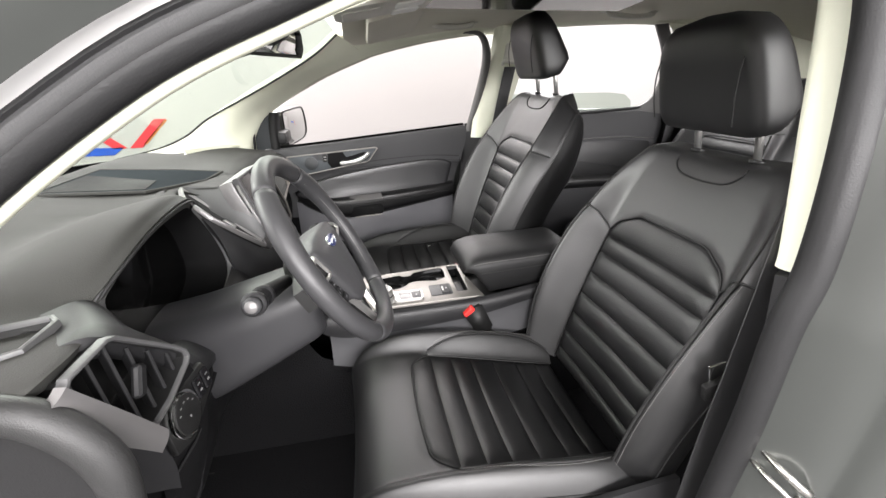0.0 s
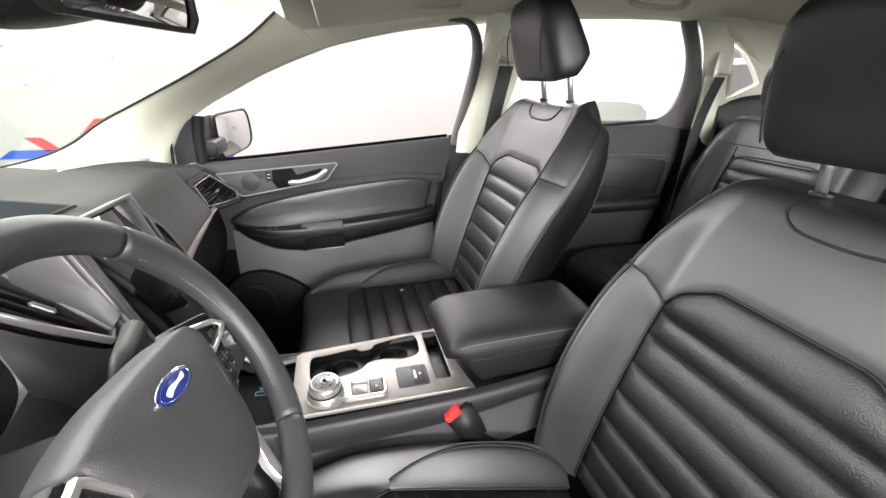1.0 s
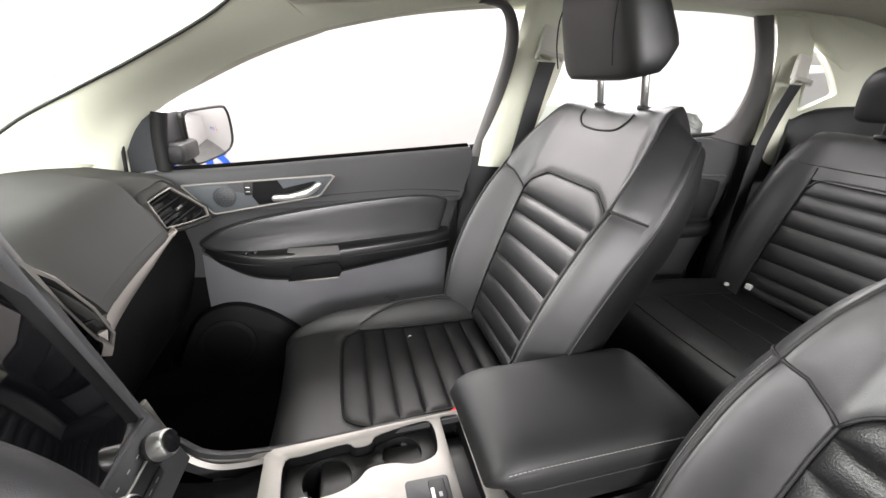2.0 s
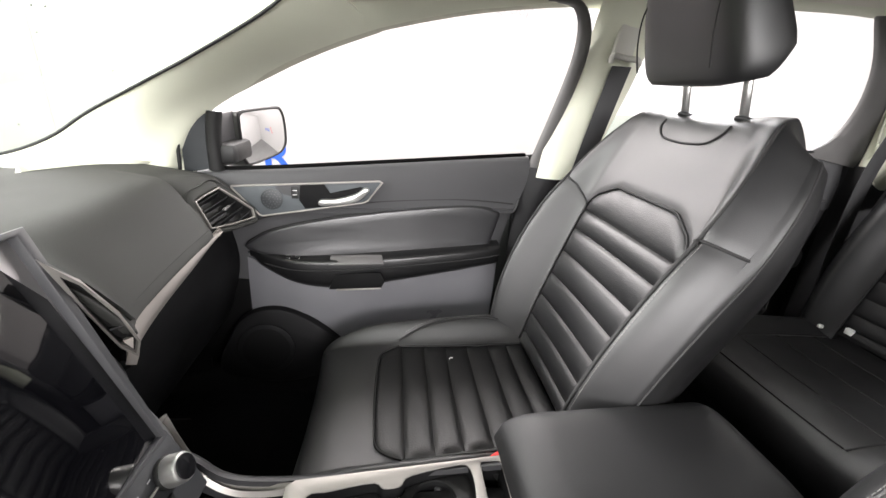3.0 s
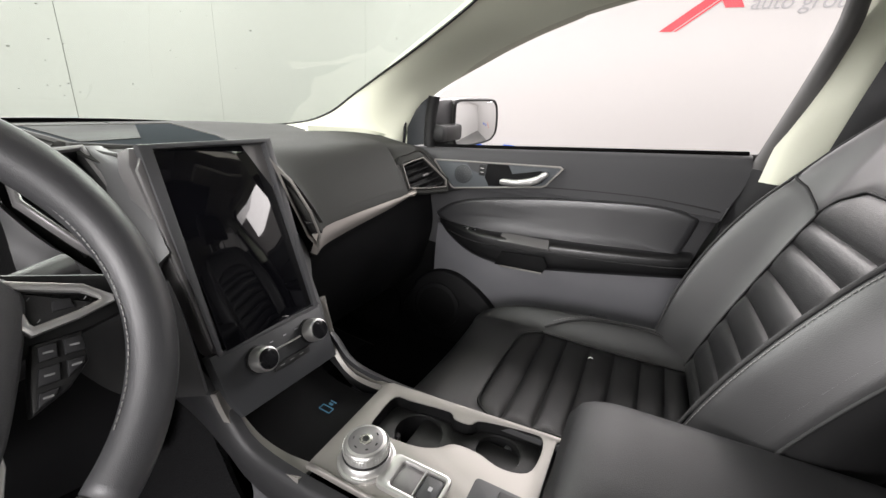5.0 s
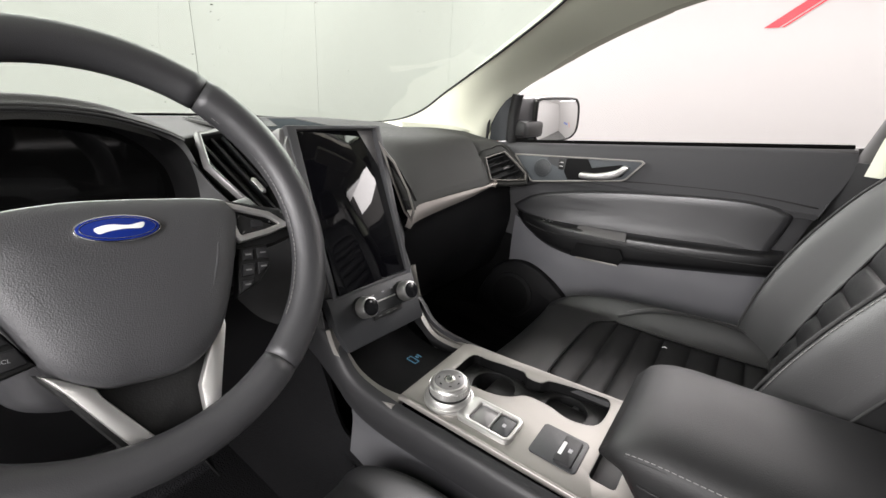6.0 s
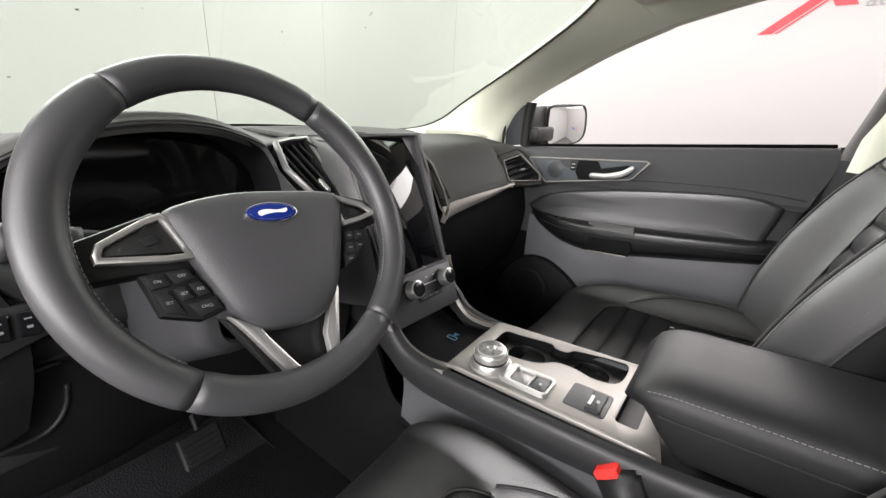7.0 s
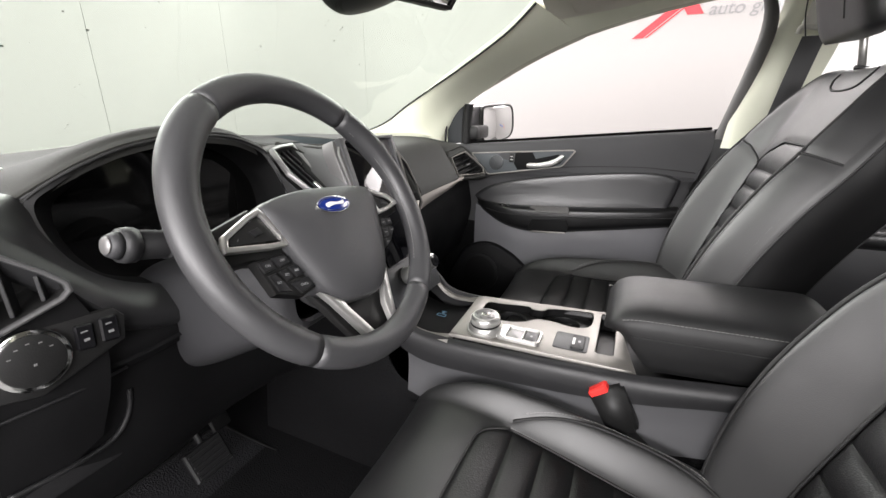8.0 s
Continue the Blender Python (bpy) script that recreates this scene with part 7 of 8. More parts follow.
# handle bezel: a satin-edged triangle with a tweeter, lock switch and lever
HB = frame_of(on_door(-0.06, 1.03, 0.004), (1, 0.035, 0.0), (0, 0.03, 1))
tri = [(-0.194, 0.030), (0.168, 0.052), (0.178, 0.046), (0.140, -0.004), (0.128, -0.010), (-0.125, -0.049), (-0.134, -0.046), (-0.196, 0.024)]
plate("handle_bezel", tri, HB, 0.006, SATIN, door, "satin rim of the door handle bezel", r=0.002, hole=inset(tri, 0.0046), base=-0.001)
plate("bezel_plate", inset(tri, 0.0034), HB, 0.003, BLUEPLATE, door, "bluish grey bezel plate", r=0.0005, base=-0.0015)
sp = drum("tweeter", HB @ Matrix.Translation((-0.100, -0.003, 0)), 0.027, 0.0036, SAIL, door, "round tweeter grille", bevel=0.001)
for k in range(3):
    for j in range(6 + 6 * k):
        a = 2 * math.pi * j / (6 + 6 * k)
        r_ = 0.007 + 0.007 * k
        drum("grille_dot", HB @ Matrix.Translation((-0.100 + r_ * math.cos(a), -0.003 + r_ * math.sin(a), 0.004)), 0.0016, 0.0006, LOWER, sp, bevel=0, sides=6)
lk = plate("lock_switch", rr(-0.052, 0.0, -0.034, 0.032, 0.003), HB, 0.005, BLACK, door, "black door lock switch", r=0.002)
for v in (0.010, 0.021):
    bm_box("lock_mark", HB, (-0.043, v, 0.0052), (0.010, 0.0016, 0.0006), (0, 0, 0), WHITEMARK, lk, 0.0001)
# flat black plate drawn as the shade of the hollow behind the lever
plate("handle_hollow_shade", [(-0.030, 0.034), (0.030, 0.038), (0.044, 0.016), (0.120, 0.034), (0.140, 0.028), (0.128, 0.004), (0.100, -0.010), (-0.020, -0.026), (-0.034, -0.004)], HB, 0.004, PIT, door, "flat black plate for the shaded hollow behind the handle", r=0.002, base=0.0)
lever = spline([(0.018, -0.014), (0.05, -0.014), (0.09, -0.009), (0.118, 0.002), (0.138, 0.020), (0.142, 0.030), (0.130, 0.033), (0.108, 0.018), (0.06, 0.004), (0.020, 0.001)], 50, True)
plate("door_lever", lever, HB, 0.013, SILVER, door, "silver inside door lever", r=0.005, base=0.008)
# speaker and map pocket low at the front
spk = frame_of(on_door(-0.150, 0.64, 0.006), (1, 0.03, 0), (0, 0.08, 1))
so = [(-0.18, -0.12), (-0.15, 0.00), (-0.10, 0.060), (-0.02, 0.076), (0.06, 0.044), (0.14, -0.020), (0.20, -0.09), (0.0, -0.16)]
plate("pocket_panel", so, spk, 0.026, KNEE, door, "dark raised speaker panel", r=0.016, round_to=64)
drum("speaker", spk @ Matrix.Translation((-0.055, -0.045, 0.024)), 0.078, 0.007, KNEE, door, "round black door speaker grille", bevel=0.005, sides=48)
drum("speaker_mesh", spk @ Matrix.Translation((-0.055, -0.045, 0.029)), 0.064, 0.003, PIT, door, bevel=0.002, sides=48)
# outer skin and sail panel
g = patch([[(x, 0.80 + 0.02 * math.sin((x + 0.5) * 2), belt_z(x) - 0.014), (x, 0.86, 1.0), (x, 0.90, 0.80), (x, 0.89, 0.55), (x, 0.87, 0.40)] for x in (-0.42, -0.1, 0.25, 0.58)], 16, 16)
slab("door_skin", g, 0.01, PAINT, door, "grey metallic outer door skin")
g = patch([[(-0.366, 0.742, 1.085), (-0.335, 0.745, 1.088), (-0.302, 0.752, 1.094)], [(-0.355, 0.730, 1.170), (-0.325, 0.735, 1.172), (-0.298, 0.745, 1.176)], [(-0.328, 0.728, 1.214), (-0.310, 0.733, 1.217), (-0.292, 0.741, 1.222)], [(-0.296, 0.728, 1.237), (-0.289, 0.732, 1.240), (-0.282, 0.738, 1.244)]], 20, 10)
slab("sail_panel", g[:, ::-1], 0.012, SAIL, door, "dark bluish grey mirror sail panel")
tube("sail_edge", [(-0.370, 0.730, 1.090), (-0.359, 0.722, 1.170), (-0.331, 0.720, 1.217), (-0.300, 0.722, 1.240), (-0.290, 0.724, 1.246)], 0.0045, RUBBER, door, n=30, sides=8)
g = patch([[(x - 0.008, y + 0.004, z), (x, y - 0.006, z), (x + 0.010, y - 0.004, z), (x + 0.014, y + 0.006, z)] for x, y, z in ((-0.298, 0.752, 1.090), (-0.294, 0.745, 1.17), (-0.282, 0.738, 1.232))], 16, 8)
slab("window_post", g, 0.008, BLACK, door, "grey post between the sail panel and the window")

tagged(slab("pillar_trim", patch([[(-0.46, 0.756, 1.06), (-0.40, 0.757, 1.06), (-0.35, 0.760, 1.06)], [(-0.44, 0.754, 1.13), (-0.39, 0.755, 1.13), (-0.34, 0.758, 1.13)], [(-0.40, 0.752, 1.20), (-0.36, 0.753, 1.20), (-0.32, 0.756, 1.20)]], 8, 8), 0.008, PILLAR, None, "pale beige foot of the windscreen pillar trim"), category="pillar trim", kind="structure")

# ---- door mirror ----
wm = thing("side_mirror", (-0.25, 0.92, 1.10), "dark painted door mirror housing with clear mirror glass", "door mirror")
MM = frame_of((-0.236, 0.953, 1.172), (0.33, 0.944, 0), (-0.03, 0, 1))
glass_o = [(-0.101, 0.036), (-0.092, 0.052), (-0.060, 0.058), (0.070, 0.064), (0.100, 0.054), (0.112, 0.024), (0.114, -0.030), (0.100, -0.058), (0.060, -0.076), (-0.066, -0.090), (-0.092, -0.080), (-0.100, -0.050)]
plate("mirror_glass", [(u * 0.95, v * 0.93 - 0.002) for u, v in glass_o], MM, 0.004, MIRROR, wm, "clear mirror glass", r=0.0005, round_to=48, base=0.0)
plate("mirror_rim", glass_o, MM, 0.016, BLACK, wm, "black mirror rim", r=0.003, hole=[(u * 0.93, v * 0.91 - 0.002) for u, v in glass_o], round_to=48, base=-0.010)
go = spline(glass_o, 40, True)
verts, faces = [], []
for k, (sc, dz) in enumerate(((1.02, 0.002), (1.06, -0.02), (1.04, -0.06), (0.90, -0.09), (0.55, -0.112), (0.1, -0.118))):
    verts += [MM @ Vector((u * sc, v * sc, dz)) for u, v in go]
faces = [(i * 40 + j, (i + 1) * 40 + j, (i + 1) * 40 + (j + 1) % 40, i * 40 + (j + 1) % 40) for i in range(5) for j in range(40)] + [tuple(5 * 40 + j for j in range(39, -1, -1))]
solid("mirror_housing", verts, faces, PAINT, wm, "grey painted mirror shell")
plate("mirror_cheek", [(-0.215, 0.036), (-0.19, 0.046), (-0.100, 0.056), (-0.098, -0.030), (-0.215, -0.034)], MM, 0.026, LOWER, wm, "grey inboard cheek of the mirror", r=0.006, base=-0.034)
plate("mirror_recess", [(-0.200, -0.032), (-0.104, -0.032), (-0.098, -0.080), (-0.18, -0.092), (-0.19, -0.06)], MM, 0.016, RUBBER, wm, "dark recess under the mirror cheek", r=0.004, base=-0.038)
box("mirror_arm", (-0.27, 0.815, 1.130), (0.05, 0.14, 0.05), BLACK, wm, "black mirror arm", r=0.012)

# ---- rear passenger door ----
rdoor = thing("rear_door", (1.1, 0.80, 0.45), "shut rear passenger door with black trim and dark armrest", "car door")


def rear_cutoff(x, z):
    return min(x, float(np.interp(z, [0.45, 0.65, 0.85, 1.05, 1.20], [1.36, 1.40, 1.47, 1.52, 1.50])))


def rdoor_grid(zs, ys, mat, name, label):
    rows = []
    for x in np.linspace(0.64, 1.56, 24):
        rows.append(spline([(rear_cutoff(x, z), y, z) for z, y in zip(zs, ys)], 12))
    return slab(name, np.array(rows)[:, ::-1], 0.012, mat, rdoor, label)


rdoor_grid([1.20, 1.185, 1.14, 1.08, 1.03], [0.815, 0.792, 0.783, 0.782, 0.782], DOOR_SOFT, "upper_trim", "soft black upper door trim")
rdoor_grid([1.035, 1.02, 0.95, 0.88, 0.84], [0.782, 0.790, 0.792, 0.792, 0.792], DOOR_SOFT, "middle_trim", "dark door middle")
rdoor_grid([0.85, 0.80, 0.70, 0.55, 0.44], [0.785, 0.782, 0.782, 0.79, 0.81], LOWER, "lower_trim", "grey plastic lower door trim")
ins = [(0.72, 0.90), (0.74, 1.0), (0.95, 1.045), (1.25, 1.055), (1.44, 1.045), (1.465, 1.02), (1.45, 0.92), (1.42, 0.895), (1.1, 0.885)]
RD = frame_of((0, 0.792, 0), (1, 0, 0), (0, 0, 1))
plate("door_insert", ins, RD, 0.012, LEATHER, rdoor, "padded black leather door insert", r=0.006, round_to=50)
tube("insert_seam", [(x, 0.786, z) for x, z in spline(ins, 40, True)], 0.0022, SEAM, rdoor, closed=True, sides=6)
tube("trim_edge", [(0.70, 0.781, 1.03), (0.95, 0.780, 1.058), (1.25, 0.780, 1.070), (1.48, 0.780, 1.058)], 0.0035, GREYTRIM, rdoor, n=30, sides=8)
rows = [[(x, 0.795, z + 0.02), (x, 0.795 - d * 0.6, z + 0.022), (x, 0.795 - d, z + 0.008), (x, 0.795 - d * 0.95, z - 0.02), (x, 0.795 - d * 0.5, z - 0.038), (x, 0.80, z - 0.042)] for x, z, d in ((0.72, 0.86, 0.03), (0.85, 0.865, 0.055), (1.05, 0.87, 0.06), (1.25, 0.868, 0.055), (1.42, 0.868, 0.045), (1.475, 0.868, 0.02))]
slab("door_armrest", patch(rows, 40, 24)[:, ::-1], 0.01, LEATHER, rdoor, "padded black leather door armrest")
box("pull_grip", (0.93, 0.752, 0.885), (0.11, 0.03, 0.012), GREYTRIM, rdoor, "grey grip plate of the door pull", r=0.004)
g = patch([[(x, 0.84, 1.20), (x, 0.88, 1.0), (x, 0.90, 0.80), (x, 0.88, 0.5)] for x in (0.62, 1.0, 1.3, 1.55)], 12, 12)
slab("door_skin", g, 0.01, PAINT, rdoor, "grey metallic outer door skin")

# ---- rear seat ----
def rear_seat(y0, label):
    seat = thing("rear_seat", (1.35, y0, 0.56), label, "car seat", "rear seats")
    back = Pad(y0, [(1.415, 0.70), (1.43, 0.76), (1.455, 0.86), (1.485, 0.98), (1.515, 1.08), (1.545, 1.17), (1.575, 1.225), (1.62, 1.235)],
               [0.300, 0.305, 0.305, 0.30, 0.295, 0.285, 0.265, 0.25], [0.185, 0.185, 0.18, 0.17, 0.16, 0.155, 0.15, 0.15], [0.03, 0.04, 0.05, 0.05, 0.04, 0.02, 0.006, 0.0])
    vt = 0.60
    ed = np.linspace(0.05, vt, 9)
    for k in range(8):
        a, b = ed[k], ed[k + 1]
        g = back.grid(a, b, lambda v: -back.mid(v), lambda v: back.mid(v), 10, 14, lambda v, f: -0.006 + 0.0085 * np.sin(np.clip((v - a) / (b - a), 0, 1) * math.pi) ** 0.55 * np.clip(np.minimum(f, 1 - f) * 14, 0, 1) ** 0.5)
        skin("quilted_channel", g, REARSKIN, seat)
    for s in (1, -1):
        g = back.grid(0.0, vt + 0.06, lambda v: back.mid(v) if s > 0 else -back.edge(v), lambda v: back.edge(v) if s > 0 else -back.mid(v), 40, 16)
        skin("bolster", g, REARSKIN, seat)
        tube("seam_cord", [back.at(v, s * float(back.mid(v)), 0.001) for v in np.linspace(0.05, vt + 0.05, 20)], 0.0022, SEAM, seat, sides=6)
        slab("side_panel", side_wall(back, 0.0, 1.0, s, lambda v: 0.09, 24, 0.02), 0.01, REARSKIN, seat)
    g = back.grid(vt, vt + 0.06, lambda v: -back.mid(v), lambda v: back.mid(v), 8, 20)
    skin("yoke_lower", g, REARSKIN, seat)
    g = back.grid(vt + 0.06, 1.0, lambda v: -back.edge(v), lambda v: back.edge(v), 24, 30)
    skin("yoke_panel", g, REARSKIN, seat, "smooth black leather upper backrest")
    cw = float(back.mid(vt))
    tube("seam_cord", [back.at(vt - 0.04, -cw, 0.001), back.at(vt + 0.004, -cw * 0.8, 0.001), back.at(vt + 0.01, -cw * 0.4, 0.001), back.at(vt + 0.01, cw * 0.4, 0.001), back.at(vt + 0.004, cw * 0.8, 0.001), back.at(vt - 0.04, cw, 0.001)], 0.0024, SEAM, seat, n=40, sides=6)
    tube("seam_cord", [back.at(vt + 0.06, f * float(back.edge(vt + 0.06)), 0.001) for f in np.linspace(-0.98, 0.98, 20)], 0.0018, SEAM, seat, sides=6)
    headrest_mesh("headrest", y0, 1.545, 1.345, 12, REARSKIN, seat, "padded black leather headrest", 0.125, 0.075, 0.05, 0.055)
    for s in (1, -1):
        tube("headrest_post", [(1.56, y0 + s * 0.055, 1.31), (1.575, y0 + s * 0.055, 1.235)], 0.006, CHROME, seat, sides=10)
        drum("post_collar", pose(1.577, y0 + s * 0.055, 1.228, 0, 12, 0), 0.022, 0.010, BLACK, seat, bevel=0.003)
    cush = Pad(y0, [(0.985, 0.56), (0.965, 0.62), (0.985, 0.685), (1.06, 0.712), (1.18, 0.712), (1.30, 0.708), (1.42, 0.70), (1.47, 0.70)],
               [0.30, 0.305, 0.31, 0.315, 0.315, 0.31, 0.30, 0.30], [0.2, 0.2, 0.2, 0.2, 0.195, 0.19, 0.185, 0.185], [0.0, 0.0, 0.004, 0.010, 0.02, 0.026, 0.03, 0.03])
    g = cush.grid(0.0, 1.0, lambda v: -cush.edge(v), lambda v: cush.edge(v), 50, 40)
    skin("cushion", g, REARSKIN, seat, "black leather rear cushion")
    for v in (0.36, 0.50, 0.64, 0.78):
        tube("seam_cord", [cush.at(v, f * 0.19, 0.0005) for f in np.linspace(-1, 1, 14)], 0.0022, SEAM, seat, sides=6)
    for s in (1, -1):
        tube("seam_cord", [cush.at(v, s * 0.195, 0.0005) for v in np.linspace(0.36, 0.95, 14)], 0.0022, SEAM, seat, sides=6)
        slab("cushion_side", side_wall(cush, 0.0, 1.0, s, lambda v: 0.12, 20, 0.02), 0.01, REARSKIN, seat)
    box("anchor_tag", (1.425, y0 + 0.158, 0.742), (0.012, 0.020, 0.018), PAPER, seat, "small white anchor tag", r=0.002)
    box("anchor_tag", (1.40, y0 + 0.215, 0.726), (0.012, 0.012, 0.010), PAPER, seat, "small white anchor tag", r=0.002)
    return seat


rs = rear_seat(0.372, "black leather rear seat with quilted back and low headrest")
copy_thing(rs, Matrix.Translation((1.35, 2 * MID - 0.372, 0.56)))

# ---- seat belts on the pillars ----
def pillar_belt(pts, anchor, label, side=1):
    b = thing("seat_belt", pts[0], label, "seat belt", "pillar belts")
    p = spline(pts, 30)
    half = np.array([0.024, 0, 0])
    g = np.stack([p - half, p + (0, -0.002, 0), p + half], axis=1)
    slab("webbing", np.stack([spline(r, 5) for r in g]), 0.0015, WEBBING, b, "black seat belt webbing")
    box("belt_guide", anchor, (0.050, 0.018, 0.075), LIGHTPLASTIC, b, "pale beige belt height guide", r=0.007, turn=(-8, 12, 0))
    tube("guide_loop", [(anchor[0] - 0.034, anchor[1] - 0.012, anchor[2] - 0.045), (anchor[0] - 0.030, anchor[1] - 0.016, anchor[2] - 0.030), (anchor[0] + 0.0, anchor[1] - 0.018, anchor[2] - 0.034), (anchor[0] + 0.030, anchor[1] - 0.016, anchor[2] - 0.036), (anchor[0] + 0.036, anchor[1] - 0.012, anchor[2] - 0.046)], 0.0065, LIGHTPLASTIC, b, "pale belt loop", n=16)
    return b


pillar_belt([(0.670, 0.664, 1.385), (0.655, 0.684, 1.28), (0.640, 0.704, 1.17), (0.61, 0.72, 1.0), (0.56, 0.72, 0.7)], (0.668, 0.665, 1.435), "black seat belt with a pale pillar guide by the passenger seat")
pillar_belt([(1.527, 0.672, 1.365), (1.514, 0.688, 1.28), (1.505, 0.705, 1.16), (1.495, 0.705, 1.0), (1.47, 0.68, 0.78)], (1.520, 0.668, 1.412), "black rear seat belt with a pale pillar guide")
db = thing("seat_belt", (0.55, -0.66, 0.8), "black driver's seat belt with chrome tongue hanging at the pillar", "seat belt", "pillar belts")
p = spline([(0.60, -0.655, 1.35), (0.585, -0.660, 1.15), (0.565, -0.665, 0.95), (0.545, -0.670, 0.80), (0.53, -0.675, 0.62)], 24)
slab("webbing", np.stack([p - (0.024, 0, 0), p, p + (0.024, 0, 0)], axis=1), 0.0015, WEBBING, db, "black seat belt webbing")
box("belt_tongue", (0.55, -0.652, 0.895), (0.05, 0.012, 0.03), BLACK, db, r=0.004, turn=(0, -14, 0))
box("tongue_plate", (0.545, -0.650, 0.925), (0.030, 0.005, 0.034), CHROME, db, "chrome belt tongue", r=0.002, turn=(0, -14, 0))

# ---- overhead: mirror, console, visor, grab handles ----
rv = thing("rearview_mirror", (-0.10, MID, 1.45), "black framed rear-view mirror with a dark sensor housing", "mirror")
RM = frame_of((-0.131, 0.020, 1.430), (0.098, 0.241, 0), (0.03, 0, 1))
ro_ = [(-0.118, 0.022), (-0.105, 0.036), (0.105, 0.036), (0.118, 0.024), (0.122, -0.010), (0.108, -0.030), (-0.10, -0.030), (-0.120, -0.012)]
plate("mirror_frame", ro_, RM, 0.020, BLACK, rv, "black mirror frame", r=0.006, hole=inset(ro_, 0.005), base=-0.012, round_to=0)
plate("mirror_glass", inset(ro_, 0.004), RM, 0.004, MIRROR, rv, "silvered mirror glass", r=0.0005, base=0.0)
plate("mirror_back", inset(ro_, 0.002), RM, 0.018, BLACK, rv, r=0.006, base=-0.022)
rows = []
for f, w, h in ((0.0, 0.035, 0.010), (0.08, 0.060, 0.028), (0.35, 0.072, 0.036), (0.7, 0.066, 0.034), (0.95, 0.040, 0.022), (1.0, 0.01, 0.006)):
    c0 = np.array([-0.300 + 0.21 * f, MID, 1.413 + 0.048 * f])
    rows.append([c0 + (0, w * math.cos(a), h * math.sin(a)) for a in np.linspace(0, 2 * math.pi, 21)])
slab("sensor_housing", patch(rows, 24, 40), -0.004, BLACK, rv, "dark sensor housing behind the mirror")
tube("mirror_stem", [(-0.20, MID, 1.448), (-0.155, 0.02, 1.432)], 0.012, BLACK, rv, sides=10)

oc = thing("overhead_console", (0.12, MID, 1.52), "pale beige overhead console with map lamps", "overhead console")
OM = frame_of((0.12, MID + 0.01, 1.517), (1, 0, 0.17), (0, -1, 0))
plate("console_body", rr(-0.12, -0.10, 0.12, 0.10, 0.03), OM, 0.026, LIGHTPLASTIC, oc, "pale plastic console body", r=0.012, base=-0.004)
for v in (-0.05, 0.05):
    plate("map_lamp", rr(0.02, v - 0.03, 0.085, v + 0.03, 0.01), OM, 0.006, PAPER, oc, "pale map lamp lens", r=0.002, base=0.0205)
plate("glasses_bin", rr(-0.10, -0.07, -0.01, 0.07, 0.015), OM, 0.005, LIGHTPLASTIC, oc, r=0.002, base=0.0205)
vz = thing("sun_visor", (0.20, 0.42, 1.53), "pale beige sun visor folded up against the headliner", "sun visor")
VM = frame_of((0.175, 0.425, 1.508), (1, 0, 0.24), (0, -1, 0.10))
plate("visor_blade", rr(-0.085, -0.15, 0.085, 0.19, 0.02), VM, 0.016, CLOTH, vz, "pale cloth visor blade", r=0.006)
tube("visor_edge", [VM @ Vector((0.083, v, 0.010)) for v in (-0.14, 0, 0.18)], 0.004, LIGHTPLASTIC, vz)

def grab(x0, x1, y, z, label):
    g = thing("grab_handle", ((x0 + x1) / 2, y, z), label, "grab handle", "grab handles")
    tube("handle_bar", [(x0, y, z + 0.012), (x0 + 0.02, y - 0.012, z - 0.006), ((x0 + x1) / 2, y - 0.016, z - 0.012), (x1 - 0.02, y - 0.012, z - 0.006), (x1, y, z + 0.012)], 0.010, LIGHTPLASTIC, g, "pale plastic handle bar", n=24, sides=10)
    for x in (x0, x1):
        box("handle_foot", (x, y + 0.006, z + 0.012), (0.035, 0.03, 0.02), LIGHTPLASTIC, g, r=0.006)


grab(1.03, 1.24, 0.60, 1.572, "pale beige grab handle over the rear door")
grab(0.33, 0.50, 0.615, 1.532, "pale beige grab handle over the front door")
# sunroof opening trim
sr = patch([[(x, y, z + 0.0) for x in (0.28, 0.5, 0.75, 0.95)] for y, z in ((-0.36, 1.562), (-0.1, 1.583), (0.13, 1.583), (0.39, 1.562))], 12, 12)
tagged(slab("sunroof_panel", sr - np.array([0, 0, 0.004]), -0.008, PIANO, None, "dark glass roof panel in the headliner"), category="sunroof", kind="structure")

# ---- door striker and label on the driver's pillar ----
st = thing("door_striker", (0.57, -0.73, 0.84), "worn steel door striker loop bolted to the pillar", "door striker")
SK = frame_of((0.567, -0.764, 0.845), (0.66, -0.72, -0.28), (0.2, -0.2, 1.0))
plate("striker_plate", rr(-0.036, -0.020, 0.036, 0.022, 0.016), SK, 0.005, STEEL, st, "steel striker base plate", r=0.002)
loop_ = [(-0.034, 0.014, 0.004), (-0.020, 0.017, 0.022), (0.0, 0.015, 0.030), (0.022, 0.008, 0.028), (0.034, -0.004, 0.004)]
tube("striker_loop", [SK @ Vector(p) for p in loop_], 0.0048, STEEL, st, "worn steel loop", n=24, sides=10)
tube("striker_loop", [SK @ Vector((u, v - 0.024, w)) for u, v, w in loop_[:4]] + [SK @ Vector((0.030, -0.020, 0.004))], 0.0040, STEEL, st, n=24, sides=10)
lb = thing("warning_label", (0.565, -0.745, 0.76), "yellow and white warning label on the door pillar", "label")
LM = frame_of((0.561, -0.757, 0.776), (0.68, -0.73, -0.20), (0.1, -0.1, 1))
plate("label_sheet", [(-0.02, -0.05), (0.03, -0.05), (0.03, 0.03), (-0.02, 0.03)], LM, 0.001, PAPER, lb, r=0, base=0.004)
plate("label_band", [(-0.02, 0.008), (-0.002, 0.008), (-0.002, 0.03), (-0.02, 0.03)], LM, 0.001, YELLOW, lb, r=0, base=0.0052)
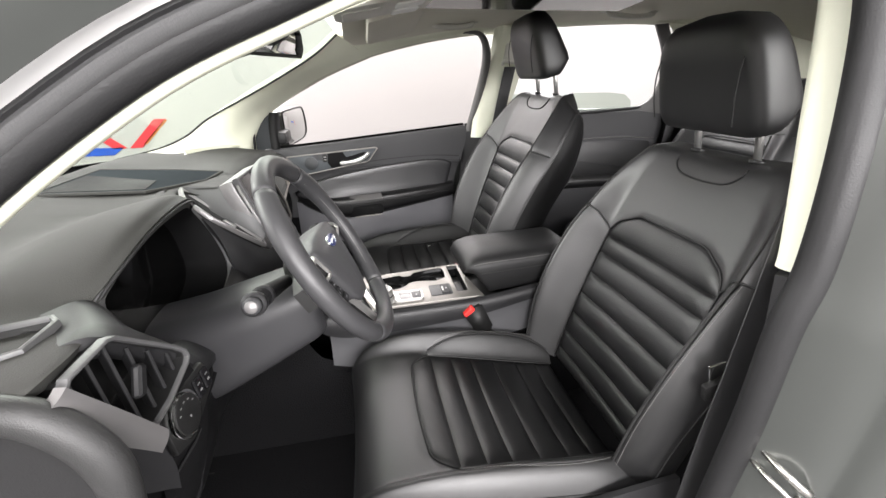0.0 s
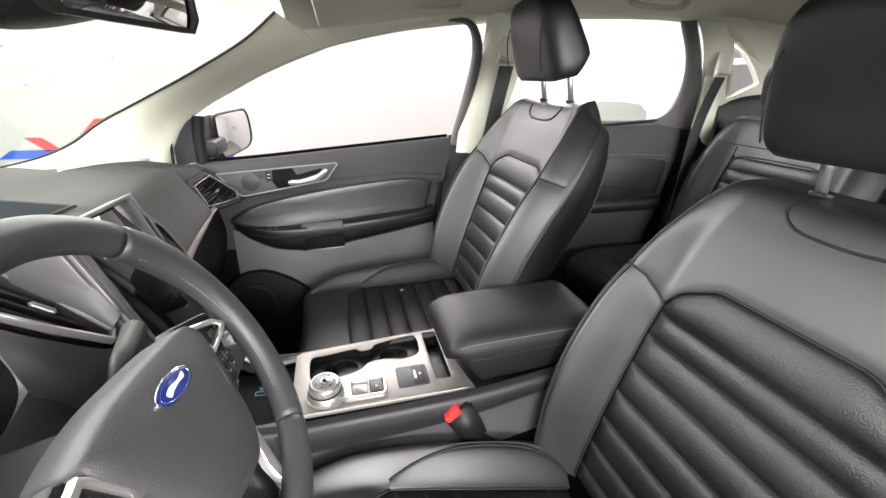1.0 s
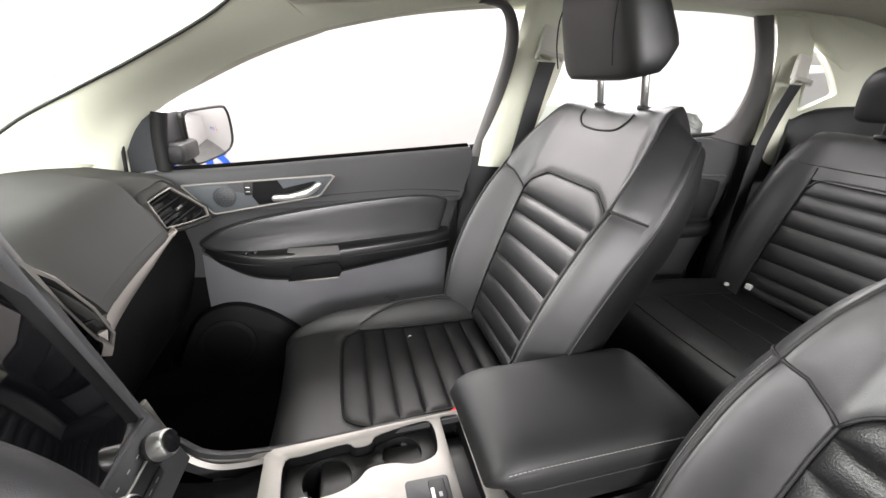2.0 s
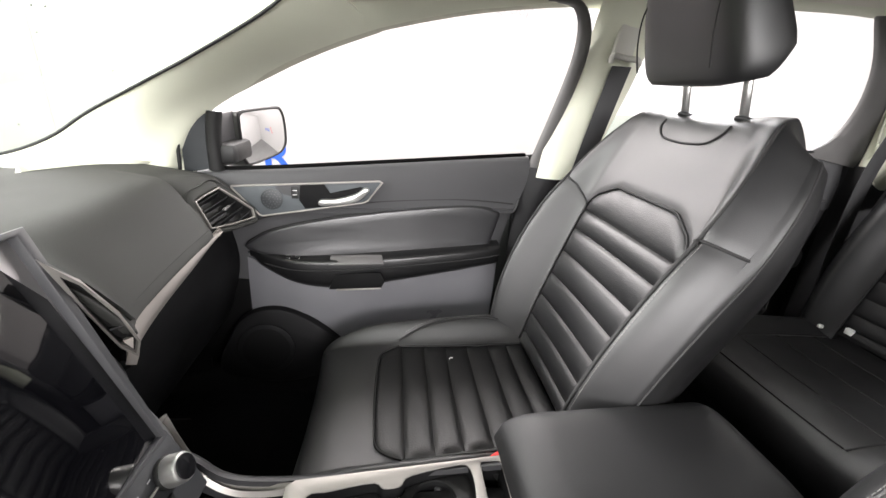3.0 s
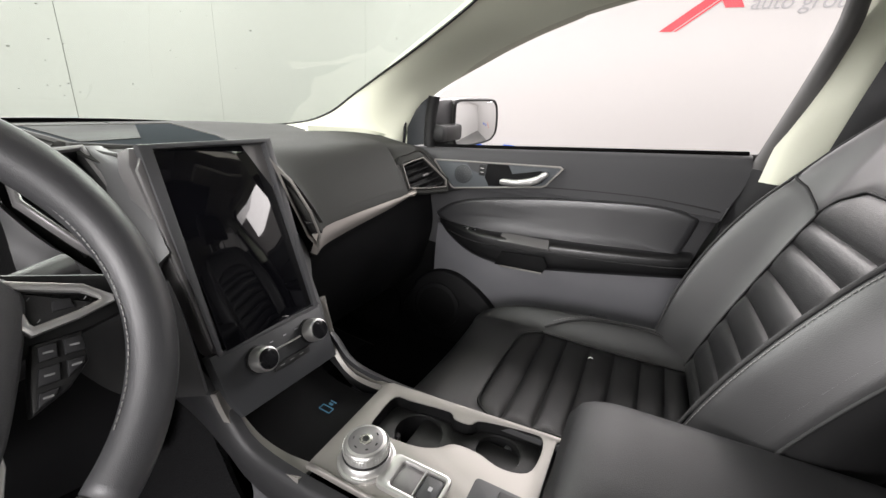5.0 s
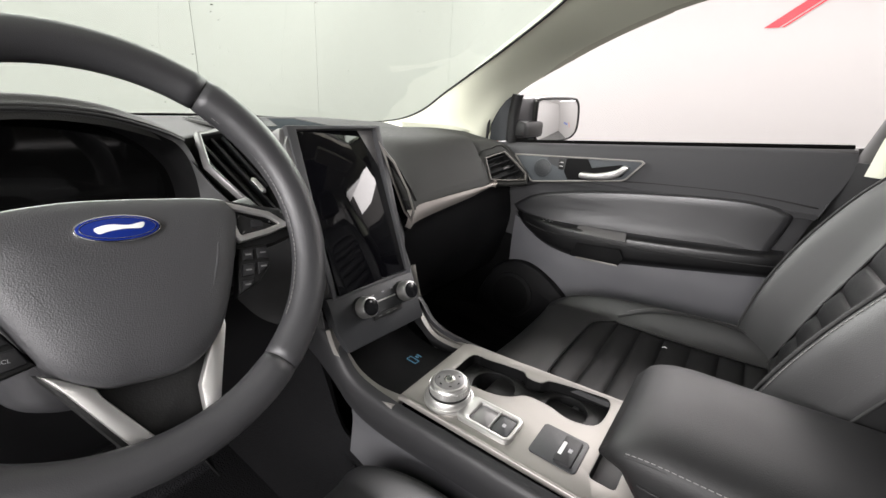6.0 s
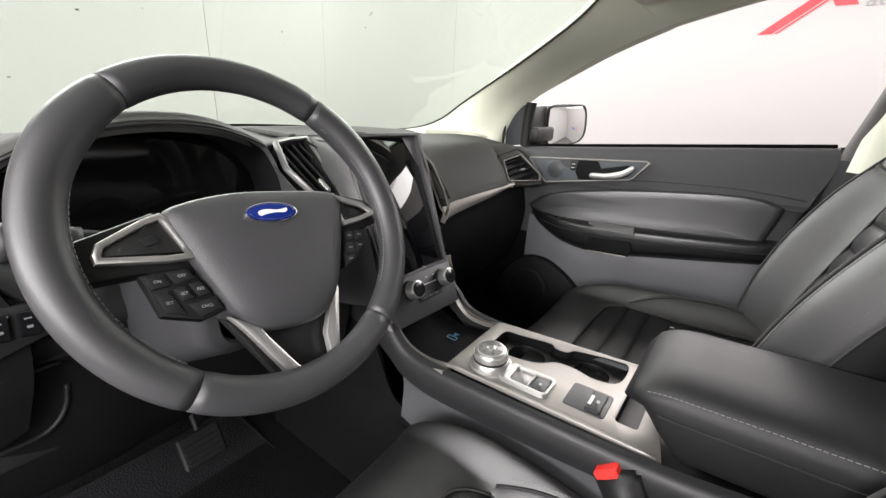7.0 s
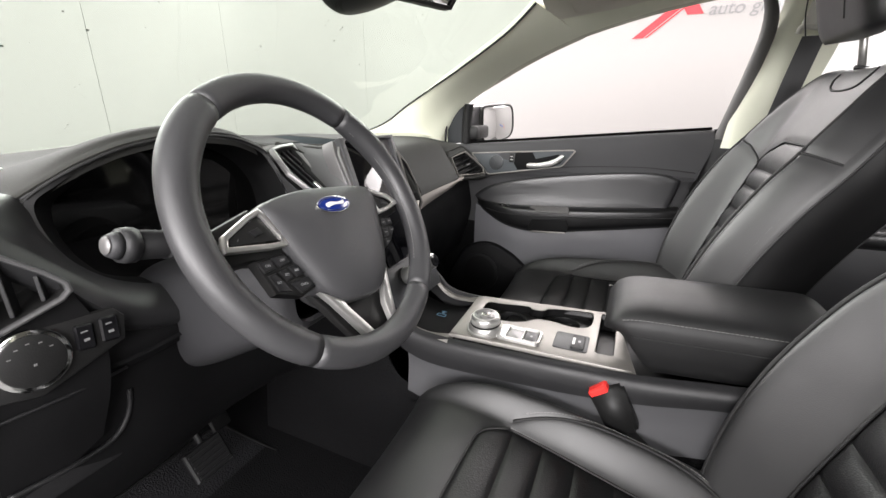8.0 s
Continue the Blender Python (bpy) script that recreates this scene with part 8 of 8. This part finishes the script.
for k in range(5):
    plate("label_line", [(0.004, 0.02 - k * 0.012), (0.026, 0.02 - k * 0.012), (0.026, 0.0225 - k * 0.012), (0.004, 0.0225 - k * 0.012)], LM, 0.0006, SIGNGREY, lb, r=0, base=0.0052)

# ---- sign on the booth wall ----
sign = thing("wall_sign", (0.6, 3.49, 2.0), "large printed wall sign with a red cross stroke and grey letters", "sign")

# the red cross of two strokes, its blue companion bar and grey lettering; u runs back along the wall, v up
slant = lambda u, v, w, h, k: [(u, v), (u + w, v), (u + w + k, v + h), (u + k, v + h)]
SW = frame_of((0.0, 3.497, 0.0), (1, 0, 0), (0, 0, 1))
for pts, mat, nm in ((slant(0.150, 1.818, 0.085, 0.50, 0.62), SIGNRED, "red_stroke"), (slant(0.250, 1.818, 0.016, 0.50, 0.62), SIGNRED, "red_stroke"),
                     (slant(0.545, 1.972, 0.115, 0.34, -0.21), SIGNRED, "red_stroke"), (slant(0.330, 2.10, 0.09, 0.20, -0.12), SIGNBLUE, "blue_stroke")):
    plate(nm, [(u, v) for u, v in pts], SW, 0.004, mat, sign, r=0, base=0.0)
txt = bpy.data.curves.new("sign_words", "FONT")
txt.body, txt.size, txt.extrude = "auto group", 0.135, 0.002
txt.shear = 0.18
words = new("sign_words", txt)
words.matrix_world = SW @ pose(0.690, 1.958, 0.002)
mesh = bpy.data.meshes.new_from_object(words)
bpy.data.objects.remove(words)
mesh.transform(SW @ pose(0.690, 1.958, 0.002))
link("sign_words", mesh, SIGNGREY, sign, "grey lettering", False)
low = thing("wall_lettering", (-1.6, 3.49, 0.7), "large blue and red printed wall lettering low on the booth wall", "sign")
plate("blue_bar", rr(-1.54, 0.52, -1.47, 0.85, 0.02), SW, 0.004, SIGNBLUE, low, r=0)
plate("blue_bar", rr(-1.47, 0.78, -1.30, 0.845, 0.01), SW, 0.004, SIGNBLUE, low, r=0)
plate("blue_bar", rr(-1.27, 0.52, -1.20, 0.84, 0.02), SW, 0.004, SIGNBLUE, low, r=0)


def wall_word(body, u, v, size, mat):
    """Flat printed letters on the booth wall, from the corner (u, v)."""
    cu = bpy.data.curves.new("lettering", "FONT")
    cu.body, cu.size, cu.extrude, cu.offset = body, size, 0.002, size * 0.012
    tmp = new("lettering", cu)
    me = bpy.data.meshes.new_from_object(tmp)
    bpy.data.objects.remove(tmp)
    me.transform(SW @ pose(u, v, 0.002))
    return link("lettering", me, mat, low, "", False)


wall_word("R", -1.01, 0.555, 0.44, SIGNBLUE)
wall_word("ROOM", 3.08, 0.72, 0.20, SIGNBLUE)
plate("red_stroke", slant(2.78, 0.68, 0.05, 0.28, 0.10), SW, 0.004, SIGNRED, low, r=0)
plate("blue_bar", slant(-2.60, 0.70, 0.34, 0.07, 0.10), SW, 0.004, SIGNBLUE, low, r=0)
plate("red_stroke", slant(-2.25, 0.76, 0.12, 0.11, -0.13), SW, 0.004, SIGNRED, low, r=0)
plate("red_stroke", slant(-2.11, 0.76, 0.11, 0.26, 0.27), SW, 0.004, SIGNRED, low, r=0)
plate("orange_stroke", slant(-1.985, 0.79, 0.03, 0.22, 0.23), SW, 0.004, ORANGE, low, r=0)
